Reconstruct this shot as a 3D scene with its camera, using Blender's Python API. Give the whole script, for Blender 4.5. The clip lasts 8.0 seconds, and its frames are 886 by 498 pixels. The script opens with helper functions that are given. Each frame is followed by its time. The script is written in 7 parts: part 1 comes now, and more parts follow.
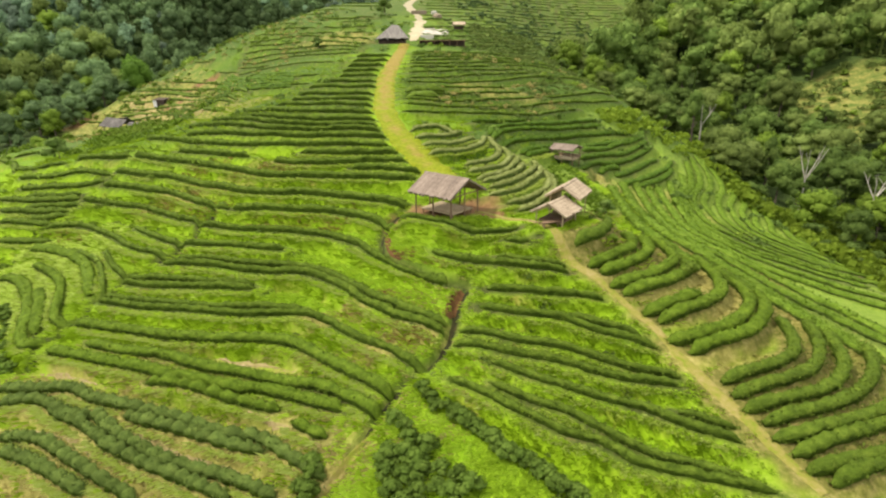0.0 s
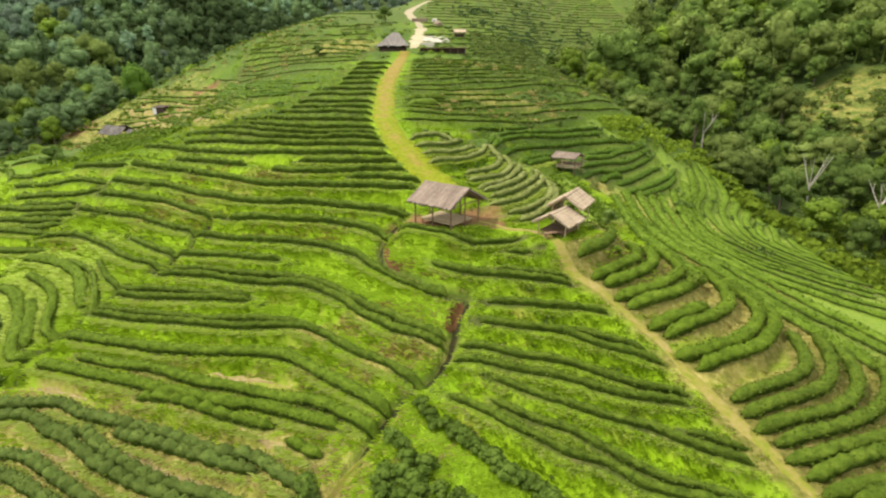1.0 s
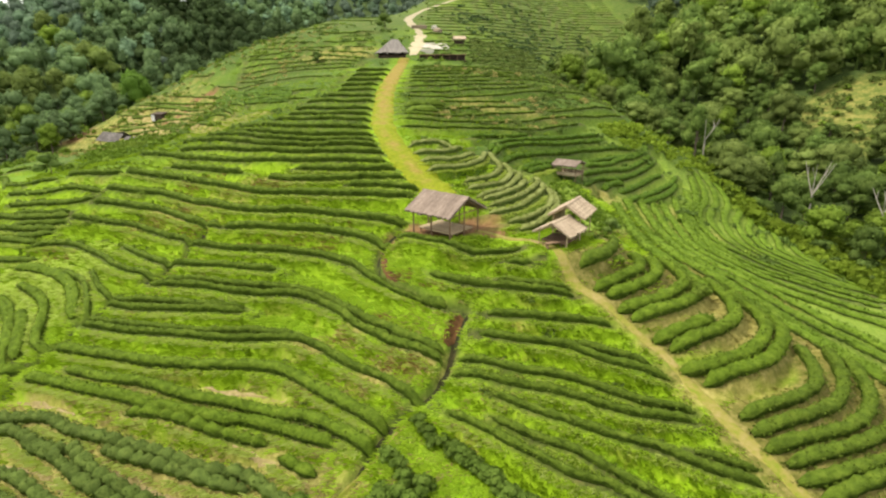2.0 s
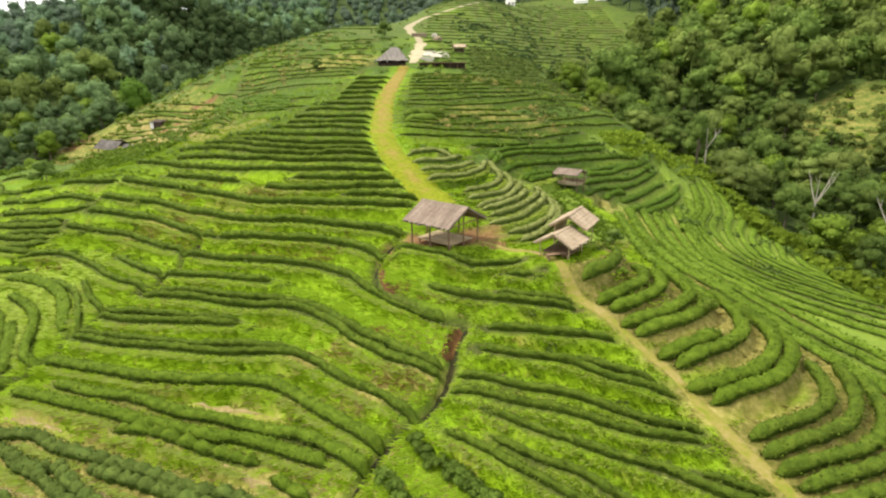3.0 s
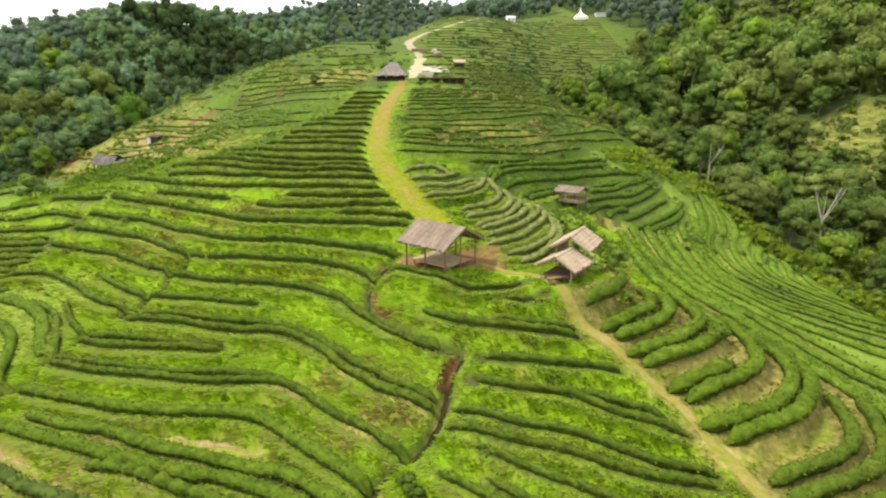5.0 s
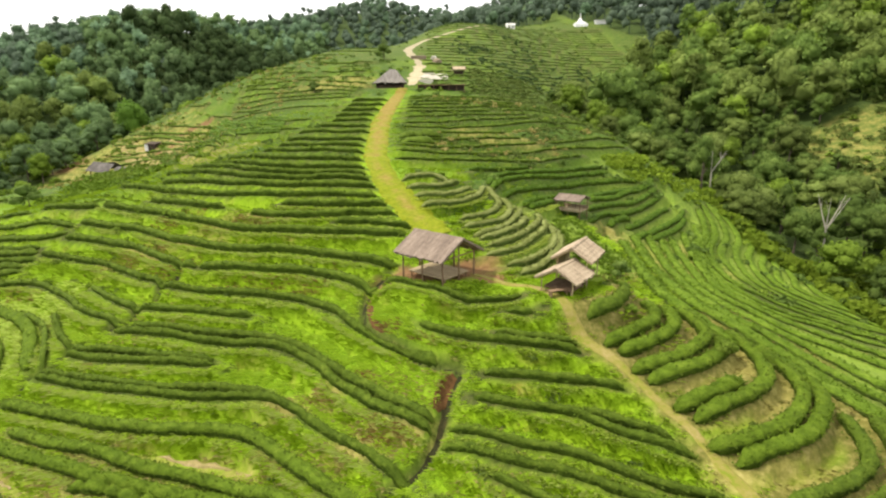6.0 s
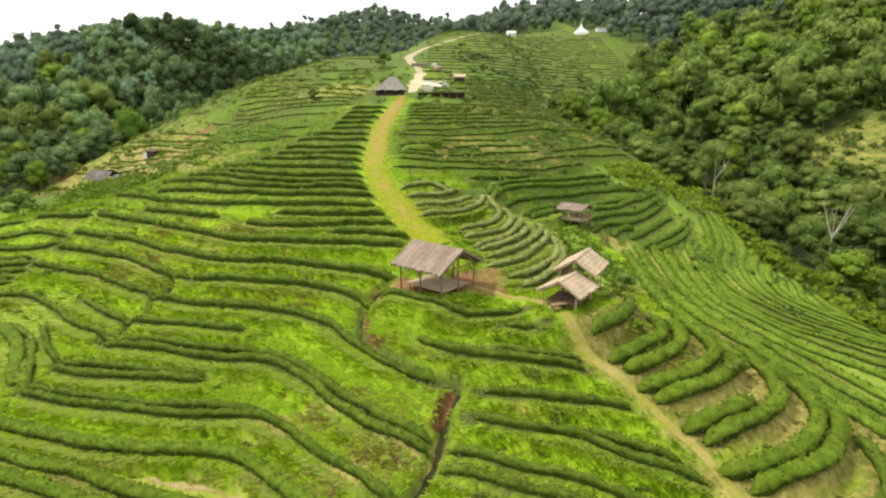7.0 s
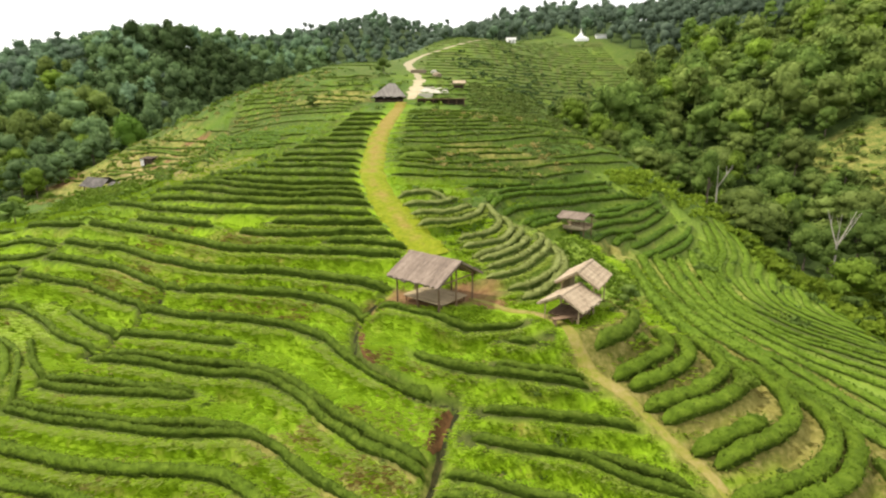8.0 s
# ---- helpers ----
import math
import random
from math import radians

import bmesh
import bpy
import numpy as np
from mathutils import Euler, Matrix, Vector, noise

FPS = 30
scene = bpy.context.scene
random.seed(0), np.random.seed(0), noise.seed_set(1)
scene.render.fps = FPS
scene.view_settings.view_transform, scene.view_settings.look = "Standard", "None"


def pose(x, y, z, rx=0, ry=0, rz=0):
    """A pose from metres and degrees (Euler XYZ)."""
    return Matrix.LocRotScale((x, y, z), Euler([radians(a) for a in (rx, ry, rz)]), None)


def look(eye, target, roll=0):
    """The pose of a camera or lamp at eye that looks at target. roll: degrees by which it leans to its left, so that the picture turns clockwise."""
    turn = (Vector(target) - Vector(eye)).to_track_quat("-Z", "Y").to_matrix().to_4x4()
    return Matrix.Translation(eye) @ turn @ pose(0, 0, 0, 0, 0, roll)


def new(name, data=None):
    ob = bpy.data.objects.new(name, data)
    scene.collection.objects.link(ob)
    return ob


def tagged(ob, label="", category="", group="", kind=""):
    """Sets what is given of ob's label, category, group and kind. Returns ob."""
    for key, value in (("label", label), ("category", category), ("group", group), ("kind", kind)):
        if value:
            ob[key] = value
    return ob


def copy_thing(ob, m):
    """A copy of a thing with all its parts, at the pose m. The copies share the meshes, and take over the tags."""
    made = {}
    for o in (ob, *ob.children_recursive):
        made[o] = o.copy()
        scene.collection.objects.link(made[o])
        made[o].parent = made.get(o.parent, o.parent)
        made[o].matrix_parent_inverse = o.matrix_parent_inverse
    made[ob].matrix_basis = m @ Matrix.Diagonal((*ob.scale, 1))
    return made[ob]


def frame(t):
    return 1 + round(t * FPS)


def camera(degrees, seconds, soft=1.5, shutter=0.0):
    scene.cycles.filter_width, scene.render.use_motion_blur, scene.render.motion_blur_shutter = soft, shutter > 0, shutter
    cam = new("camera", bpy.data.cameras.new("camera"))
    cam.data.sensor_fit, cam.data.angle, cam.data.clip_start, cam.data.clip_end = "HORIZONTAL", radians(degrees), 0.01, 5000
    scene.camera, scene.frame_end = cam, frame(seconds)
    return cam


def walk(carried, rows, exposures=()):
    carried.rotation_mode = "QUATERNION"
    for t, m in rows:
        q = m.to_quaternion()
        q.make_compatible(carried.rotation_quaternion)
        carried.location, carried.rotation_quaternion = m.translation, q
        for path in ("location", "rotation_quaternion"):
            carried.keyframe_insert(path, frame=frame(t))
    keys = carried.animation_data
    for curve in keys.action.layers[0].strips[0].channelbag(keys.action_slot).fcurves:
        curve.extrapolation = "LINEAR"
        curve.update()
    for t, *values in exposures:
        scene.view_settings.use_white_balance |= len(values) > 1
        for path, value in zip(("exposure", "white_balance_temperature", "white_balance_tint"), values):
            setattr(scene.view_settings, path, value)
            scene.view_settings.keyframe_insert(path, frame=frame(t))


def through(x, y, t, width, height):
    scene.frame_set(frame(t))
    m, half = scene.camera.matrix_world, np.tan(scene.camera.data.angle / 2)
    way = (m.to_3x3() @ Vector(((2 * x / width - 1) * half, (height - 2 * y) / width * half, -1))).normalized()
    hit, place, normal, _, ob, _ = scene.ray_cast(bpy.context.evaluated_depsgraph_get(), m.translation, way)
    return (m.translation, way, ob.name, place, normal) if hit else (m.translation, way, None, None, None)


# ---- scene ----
# ---- camera: a drone gliding level up the hill while it lifts its gaze ----
cam = camera(79.3, 8.0, soft=2.2)
PATH = [
    (0, (0.029, 0.005, 19.977), (0.031, 1.887, 19.299), -0.4),
    (0.5, (0.055, 0.520, 19.967), (0.055, 2.406, 19.302), -0.4),
    (1, (0.115, 1.055, 19.961), (0.114, 2.945, 19.307), -0.4),
    (1.5, (0.175, 1.555, 19.957), (0.174, 3.449, 19.313), -0.4),
    (3, (0.333, 3.065, 19.951), (0.331, 4.971, 19.344), -0.35),
    (3.5, (0.425, 3.576, 19.942), (0.422, 5.486, 19.348), -0.3),
    (4, (0.525, 4.085, 19.934), (0.521, 5.998, 19.352), -0.3),
    (4.5, (0.624, 4.614, 19.935), (0.619, 6.531, 19.366), -0.3),
    (6, (0.907, 6.345, 19.975), (0.901, 8.272, 19.441), -0.3),
    (6.5, (0.988, 6.955, 19.978), (0.980, 8.886, 19.457), -0.3),
    (7, (1.063, 7.592, 19.983), (1.053, 9.526, 19.474), -0.3),
    (7.5, (1.145, 8.255, 19.997), (1.135, 10.193, 19.5), -0.3),
    (8, (1.246, 8.907, 20.015), (1.235, 10.847, 19.528), -0.35),
]
EXPOSURES = [(0.0, 0.27), (4.0, 0.29), (8.0, 0.23)]
walk(cam, [(t, look(eye, target, roll)) for t, eye, target, roll in PATH], EXPOSURES)

# ---- light: a bright veiled sky with a weak, wide sun high over the valley ----
SUN_HIGH, SUN_TURN = 59.0, -76.0   # degrees above the horizon, and clockwise from north (+y)
world = bpy.data.worlds.new("sky")
scene.world = world
world.use_nodes = True
wn, wl = world.node_tree.nodes, world.node_tree.links
wn.clear()
sky = wn.new("ShaderNodeTexSky")
sky.sky_type, sky.sun_disc = "NISHITA", False
sky.sun_elevation, sky.sun_rotation = radians(SUN_HIGH), radians(SUN_TURN)
sky.air_density, sky.dust_density, sky.ozone_density = 1.0, 4.0, 1.0
veil = wn.new("ShaderNodeMixRGB")
veil.inputs["Fac"].default_value = 0.72
veil.inputs["Color2"].default_value = (11.6, 11.3, 10.8, 1)
back = wn.new("ShaderNodeBackground")
back.inputs["Strength"].default_value = 0.15
wout = wn.new("ShaderNodeOutputWorld")
wl.new(sky.outputs["Color"], veil.inputs["Color1"])
wl.new(veil.outputs["Color"], back.inputs["Color"])
wl.new(back.outputs["Background"], wout.inputs["Surface"])

sun = new("sun", bpy.data.lights.new("sun", "SUN"))
sun.data.energy, sun.data.angle, sun.data.color = 4.2, radians(6), (1.0, 0.94, 0.82)
SUN_FROM = Vector((math.sin(radians(SUN_TURN)) * math.cos(radians(SUN_HIGH)),
                   math.cos(radians(SUN_TURN)) * math.cos(radians(SUN_HIGH)), math.sin(radians(SUN_HIGH))))
sun.matrix_world = look(SUN_FROM * 300, (0, 0, 0))


# ---- materials ----
def shader(name):
    m = bpy.data.materials.new(name)
    m.use_nodes = True
    return m, m.node_tree.nodes, m.node_tree.links, m.node_tree.nodes["Principled BSDF"]


def noise_node(n, l, scale, detail=4.0, rough=0.55, where=None):
    t = n.new("ShaderNodeTexNoise")
    t.inputs["Scale"].default_value, t.inputs["Detail"].default_value, t.inputs["Roughness"].default_value = scale, detail, rough
    if where is not None:
        l.new(where, t.inputs["Vector"])
    return t.outputs["Fac"]


def ramp(n, l, fac, *stops):
    r = n.new("ShaderNodeValToRGB")
    e = r.color_ramp.elements
    while len(e) < len(stops):
        e.new(0.5)
    for k, (at, c) in zip(e, stops):
        k.position, k.color = at, (*c, 1) if len(c) == 3 else c
    l.new(fac, r.inputs["Fac"])
    return r.outputs["Color"]


def mix(n, l, fac, a, b, how="MIX"):
    m = n.new("ShaderNodeMixRGB")
    m.blend_type = how
    for socket, v in (("Fac", fac), ("Color1", a), ("Color2", b)):
        if isinstance(v, (int, float)):
            m.inputs[socket].default_value = v
        elif isinstance(v, tuple):
            m.inputs[socket].default_value = (*v, 1)
        else:
            l.new(v, m.inputs[socket])
    return m.outputs["Color"]


def bump(n, l, p, fac, strength, distance):
    b = n.new("ShaderNodeBump")
    b.inputs["Strength"].default_value, b.inputs["Distance"].default_value = strength, distance
    l.new(fac, b.inputs["Height"])
    l.new(b.outputs["Normal"], p.inputs["Normal"])


def spot(n):
    return n.new("ShaderNodeNewGeometry").outputs["Position"]


def attribute(n, name):
    a = n.new("ShaderNodeAttribute")
    a.attribute_name = name
    return a.outputs["Fac"]


def grass_ground():
    """Lush grass with straw and bare patches; the attributes turn it to dull sward, straw, soil or a darker green under
    the woods.
    """
    m, n, l, p = shader("grass_ground")
    pos = spot(n)
    fine = noise_node(n, l, 2.2, 6, 0.7, pos)
    wide = noise_node(n, l, 0.16, 4, 0.6, pos)
    mid = noise_node(n, l, 0.55, 5, 0.65, pos)
    lush = ramp(n, l, fine, (0.30, (0.150, 0.245, 0.006)), (0.5, (0.185, 0.290, 0.010)), (0.72, (0.225, 0.330, 0.018)))
    deep = ramp(n, l, fine, (0.3, (0.125, 0.230, 0.005)), (0.7, (0.180, 0.310, 0.008)))
    c = mix(n, l, ramp(n, l, wide, (0.42, (0, 0, 0)), (0.62, (1, 1, 1))), lush, deep)
    straw = ramp(n, l, fine, (0.3, (0.19, 0.165, 0.035)), (0.6, (0.28, 0.25, 0.07)), (0.8, (0.40, 0.34, 0.14)))
    patch = ramp(n, l, mid, (0.60, (0, 0, 0)), (0.80, (0.3, 0.3, 0.3)))
    c = mix(n, l, patch, c, straw)
    sward = ramp(n, l, fine, (0.28, (0.026, 0.054, 0.007)), (0.5, (0.049, 0.090, 0.011)), (0.74, (0.092, 0.135, 0.022)))
    sward = mix(n, l, ramp(n, l, mid, (0.54, (0, 0, 0)), (0.70, (0.4, 0.4, 0.4))), sward, (0.18, 0.15, 0.055))
    c = mix(n, l, attribute(n, "dull"), c, sward)
    at = n.new("ShaderNodeMapping")
    at.inputs["Scale"].default_value = (1.6, 0.35, 0.35)
    l.new(pos, at.inputs["Vector"])
    streak = noise_node(n, l, 2.0, 5, 0.65, at.outputs["Vector"])
    fresh = ramp(n, l, streak, (0.32, (0.160, 0.270, 0.004)), (0.5, (0.205, 0.330, 0.008)), (0.68, (0.260, 0.385, 0.016)))
    brown = ramp(n, l, streak, (0.32, (0.13, 0.085, 0.025)), (0.5, (0.25, 0.19, 0.045)), (0.68, (0.36, 0.32, 0.09)))
    fresh = mix(n, l, ramp(n, l, noise_node(n, l, 0.30, 4, 0.6, pos), (0.54, (0, 0, 0)), (0.70, (0.7, 0.7, 0.7))), fresh, brown)
    faded = mix(n, l, 0.9, fresh, sward)
    fresh = mix(n, l, attribute(n, "dull"), fresh, faded)
    sage = ramp(n, l, fine, (0.28, (0.082, 0.135, 0.014)), (0.5, (0.145, 0.215, 0.024)), (0.74, (0.235, 0.285, 0.055)))
    sage = mix(n, l, ramp(n, l, noise_node(n, l, 0.09, 4, 0.6, pos), (0.52, (0, 0, 0)), (0.72, (0.2, 0.2, 0.2))), sage, lush)
    c = mix(n, l, attribute(n, "pale"), c, sage)
    c = mix(n, l, attribute(n, "bank"), c, mix(n, l, attribute(n, "pale"), fresh, sage))
    # Trodden earth along rows and ditch, with hedge-foot shade painted in.
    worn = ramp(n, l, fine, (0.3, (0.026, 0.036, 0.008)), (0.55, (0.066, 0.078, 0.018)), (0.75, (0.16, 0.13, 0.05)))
    c = mix(n, l, attribute(n, "earth_shade"), c, worn)
    litter = ramp(n, l, fine, (0.30, (0.075, 0.082, 0.012)), (0.5, (0.135, 0.128, 0.028)), (0.72, (0.27, 0.225, 0.08)))
    c = mix(n, l, attribute(n, "bare"), c, litter)
    dry = mix(n, l, ramp(n, l, mid, (0.32, (0, 0, 0)), (0.62, (0.9, 0.9, 0.9))), c, straw)
    c = mix(n, l, attribute(n, "dry"), c, dry)
    soil = ramp(n, l, fine, (0.3, (0.110, 0.056, 0.024)), (0.7, (0.24, 0.135, 0.062)))
    c = mix(n, l, attribute(n, "soil"), c, soil)
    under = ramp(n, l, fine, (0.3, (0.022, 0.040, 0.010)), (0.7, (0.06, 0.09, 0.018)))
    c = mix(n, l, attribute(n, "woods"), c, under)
    l.new(c, p.inputs["Base Color"])
    p.inputs["Roughness"].default_value = 0.9
    p.inputs["Specular IOR Level"].default_value = 0.12
    bump(n, l, p, mix(n, l, 0.6, noise_node(n, l, 3.0, 6, 0.75, pos), streak), 0.85, 0.24)
    return m


def leafy(name, dark, mean, light, scale=1.6, through=0.25, single=0.55, low=0.72, high=1.3, grain=0.0, deep=0.18, speckle=0.8):
    """Foliage: leaf by leaf and patch by patch a little different; some light comes through."""
    m, n, l, p = shader(name)
    pos = spot(n)
    c = ramp(n, l, noise_node(n, l, scale, 5, 0.7, pos), (0.3, dark), (0.52, mean), (0.75, light))
    g = n.new("ShaderNodeNewGeometry")
    if single:
        c = mix(n, l, single, c, ramp(n, l, g.outputs["Random Per Island"], (0.0, dark), (0.5, mean), (1.0, light)))
    speck = ramp(n, l, noise_node(n, l, scale * 7, 3, 0.8, pos), (0.30, (0.62, 0.62, 0.62)), (0.5, (1, 1, 1)), (0.72, (1.0, 1.0, 0.9)))
    c = mix(n, l, speckle, c, speck, "MULTIPLY")
    o = n.new("ShaderNodeObjectInfo")
    h = n.new("ShaderNodeHueSaturation")
    v = n.new("ShaderNodeMapRange")
    v.inputs["To Min"].default_value, v.inputs["To Max"].default_value = low, high
    l.new(o.outputs["Random"], v.inputs["Value"])
    own = n.new("ShaderNodeMath")
    l.new(v.outputs["Result"], own.inputs[0])
    l.new(attribute(n, "tint"), own.inputs[1])
    l.new(own.outputs["Value"], h.inputs["Value"])
    l.new(c, h.inputs["Color"])
    c = h.outputs["Color"]
    l.new(c, p.inputs["Base Color"])
    p.inputs["Roughness"].default_value = 0.7
    p.inputs["Specular IOR Level"].default_value = 0.05
    bump(n, l, p, noise_node(n, l, grain or scale * 5, 4, 0.8, pos), 0.9, deep)
    if through:
        out = n["Material Output"]
        tr = n.new("ShaderNodeBsdfTranslucent")
        l.new(c, tr.inputs["Color"])
        ms = n.new("ShaderNodeMixShader")
        ms.inputs["Fac"].default_value = through
        l.new(p.outputs["BSDF"], ms.inputs[1])
        l.new(tr.outputs["BSDF"], ms.inputs[2])
        l.new(ms.outputs["Shader"], out.inputs["Surface"])
    return m


def earthy(name, stops, scale=1.2, relief=0.06, rough=0.92, stretch=(1, 1, 1)):
    """Soil, sand, thatch, timber: noise at two scales through a colour ramp."""
    m, n, l, p = shader(name)
    co = n.new("ShaderNodeTexCoord")
    mp = n.new("ShaderNodeMapping")
    mp.inputs["Scale"].default_value = stretch
    l.new(co.outputs["Object"], mp.inputs["Vector"])
    fine = noise_node(n, l, scale * 6, 5, 0.7, mp.outputs["Vector"])
    wide = noise_node(n, l, scale, 4, 0.6, mp.outputs["Vector"])
    both = mix(n, l, 0.5, fine, wide)
    c = ramp(n, l, both, *stops)
    o = n.new("ShaderNodeObjectInfo")
    h = n.new("ShaderNodeHueSaturation")
    v = n.new("ShaderNodeMapRange")
    v.inputs["To Min"].default_value, v.inputs["To Max"].default_value = 0.84, 1.16
    l.new(o.outputs["Random"], v.inputs["Value"])
    l.new(v.outputs["Result"], h.inputs["Value"])
    l.new(c, h.inputs["Color"])
    l.new(h.outputs["Color"], p.inputs["Base Color"])
    p.inputs["Roughness"].default_value = rough
    p.inputs["Specular IOR Level"].default_value = 0.2
    bump(n, l, p, fine, 0.7, relief)
    return m


GROUND = grass_ground()
TEA = leafy("tea_leaves", (0.055, 0.088, 0.010), (0.102, 0.156, 0.016), (0.170, 0.232, 0.028), 1.6, 0.2, 0.0, 0.92, 1.08, grain=7.0, deep=0.14)
TEA_FRESH = leafy("fresh_tea_leaves", (0.064, 0.106, 0.009), (0.116, 0.182, 0.015), (0.185, 0.262, 0.027), 1.6, 0.2, 0.0, 0.92, 1.08, grain=7.0, deep=0.14)
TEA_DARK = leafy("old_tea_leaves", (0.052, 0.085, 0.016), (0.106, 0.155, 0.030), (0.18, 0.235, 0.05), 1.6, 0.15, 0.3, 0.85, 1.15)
TEA_PALE = leafy("pale_tea_leaves", (0.072, 0.124, 0.010), (0.126, 0.202, 0.018), (0.20, 0.285, 0.036), 0.9, 0.15, 0.0, 0.85, 1.15)
TEA_SAGE = leafy("pruned_tea_leaves", (0.14, 0.17, 0.038), (0.22, 0.25, 0.072), (0.32, 0.35, 0.13), 1.2, 0.15, 0.0, 0.9, 1.1)
TEA_DEEP = leafy("deep_green_tea_leaves", (0.040, 0.078, 0.007), (0.076, 0.138, 0.011), (0.13, 0.205, 0.018), 1.4, 0.15, 0.0, 0.9, 1.1)
# Darker copy of the tea leaf: shade painted onto the hedge flanks.
TEA_FLANK_SHADE = leafy("tea_hedge_flank_shade", (0.030, 0.052, 0.006), (0.062, 0.098, 0.010), (0.105, 0.155, 0.018), 1.4, 0.1, 0.0, 0.92, 1.08)
TEA_BUSH = leafy("overgrown_tea_leaves", (0.070, 0.118, 0.018), (0.125, 0.195, 0.030), (0.20, 0.285, 0.050), 1.2, 0.35, 0.15, 0.85, 1.2, speckle=0.4)
SHOOTS = leafy("tea_shoots", (0.075, 0.115, 0.014), (0.120, 0.170, 0.022), (0.18, 0.24, 0.036), 1.4, 0.3, 0.5, 0.9, 1.1)
GRASS = leafy("grass_blades", (0.240, 0.362, 0.016), (0.315, 0.455, 0.028), (0.41, 0.555, 0.070), 0.6, 0.42, 0.3, speckle=0.05)
GRASS_UPPER = leafy("upper_grass_blades", (0.13, 0.21, 0.006), (0.19, 0.29, 0.010), (0.27, 0.37, 0.020), 0.35, 0.4, 0.22)
GRASS_PALE = leafy("pale_grass_blades", (0.40, 0.52, 0.06), (0.54, 0.66, 0.12), (0.66, 0.74, 0.24), 0.7, 0.4, 0.5, speckle=0.2)
GRASS_RISER_SHADE = leafy("riser_shade_blades", (0.200, 0.330, 0.007), (0.265, 0.415, 0.012), (0.34, 0.500, 0.024), 0.7, 0.42, 0.35, speckle=0.05)
RUST = leafy("rusty_grass_blades", (0.20, 0.115, 0.032), (0.31, 0.205, 0.058), (0.42, 0.33, 0.11), 0.8, 0.3, 0.5)
STRAW = leafy("dry_grass_blades", (0.24, 0.21, 0.05), (0.36, 0.31, 0.10), (0.50, 0.44, 0.20), 0.5, 0.3, 0.3)
CROWN = leafy("tree_leaves", (0.064, 0.108, 0.022), (0.123, 0.187, 0.040), (0.211, 0.288, 0.065), 0.35, 0.36, 0.15, grain=2.4, deep=0.35, speckle=0.9)
CROWN_OLIVE = leafy("olive_tree_leaves", (0.090, 0.130, 0.029), (0.160, 0.213, 0.050), (0.256, 0.319, 0.084), 0.35, 0.36, 0.15, grain=2.4, deep=0.35, speckle=0.9)
CROWN_LIME = leafy("bright_tree_leaves", (0.106, 0.170, 0.019), (0.170, 0.254, 0.031), (0.258, 0.350, 0.053), 0.35, 0.36, 0.15, grain=2.4, deep=0.35, speckle=0.9)
CROWN_BRIGHT = leafy("feathery_leaves", (0.085, 0.165, 0.020), (0.135, 0.245, 0.034), (0.20, 0.33, 0.055), 0.5, 0.36, 0.3, 0.97, 1.03, grain=2.4, deep=0.35, speckle=0.7)
SCRUB_BRIGHT = leafy("bright_undergrowth", (0.13, 0.20, 0.016), (0.205, 0.295, 0.026), (0.30, 0.39, 0.045), 0.5, 0.4, 0.3, grain=2.4, deep=0.3, speckle=0.5)
# Lit slope and shaded gully: light and shade put into two leaf colours.
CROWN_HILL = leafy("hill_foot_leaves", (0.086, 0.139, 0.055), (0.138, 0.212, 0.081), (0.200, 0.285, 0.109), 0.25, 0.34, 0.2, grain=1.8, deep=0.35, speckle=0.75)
CROWN_SHADE_SCRUB = leafy("gully_shade_and_scrub_leaves", (0.052, 0.088, 0.030), (0.092, 0.146, 0.050), (0.150, 0.214, 0.074), 0.3, 0.34, 0.2, grain=2.0, deep=0.35, speckle=0.8)
# Distance haze is painted into these two paler, bluer leaf colours.
CROWN_HILL_HAZE = leafy("hazy_hill_leaves", (0.116, 0.189, 0.108), (0.168, 0.260, 0.144), (0.221, 0.321, 0.175), 0.12, 0.34, 0.15, grain=1.6, deep=0.35, speckle=0.75)
CROWN_FAR_HAZE = leafy("far_ridge_haze_leaves", (0.108, 0.155, 0.102), (0.138, 0.192, 0.126), (0.168, 0.226, 0.148), 0.1, 0.34, 0.15, grain=1.2, deep=0.25, speckle=0.4)
BARK = earthy("bark", ((0.3, (0.06, 0.045, 0.03)), (0.7, (0.20, 0.16, 0.12))), 1.5, 0.03)
PALE_BARK = earthy("pale_bark", ((0.3, (0.28, 0.25, 0.20)), (0.7, (0.48, 0.44, 0.38))), 1.5, 0.02)


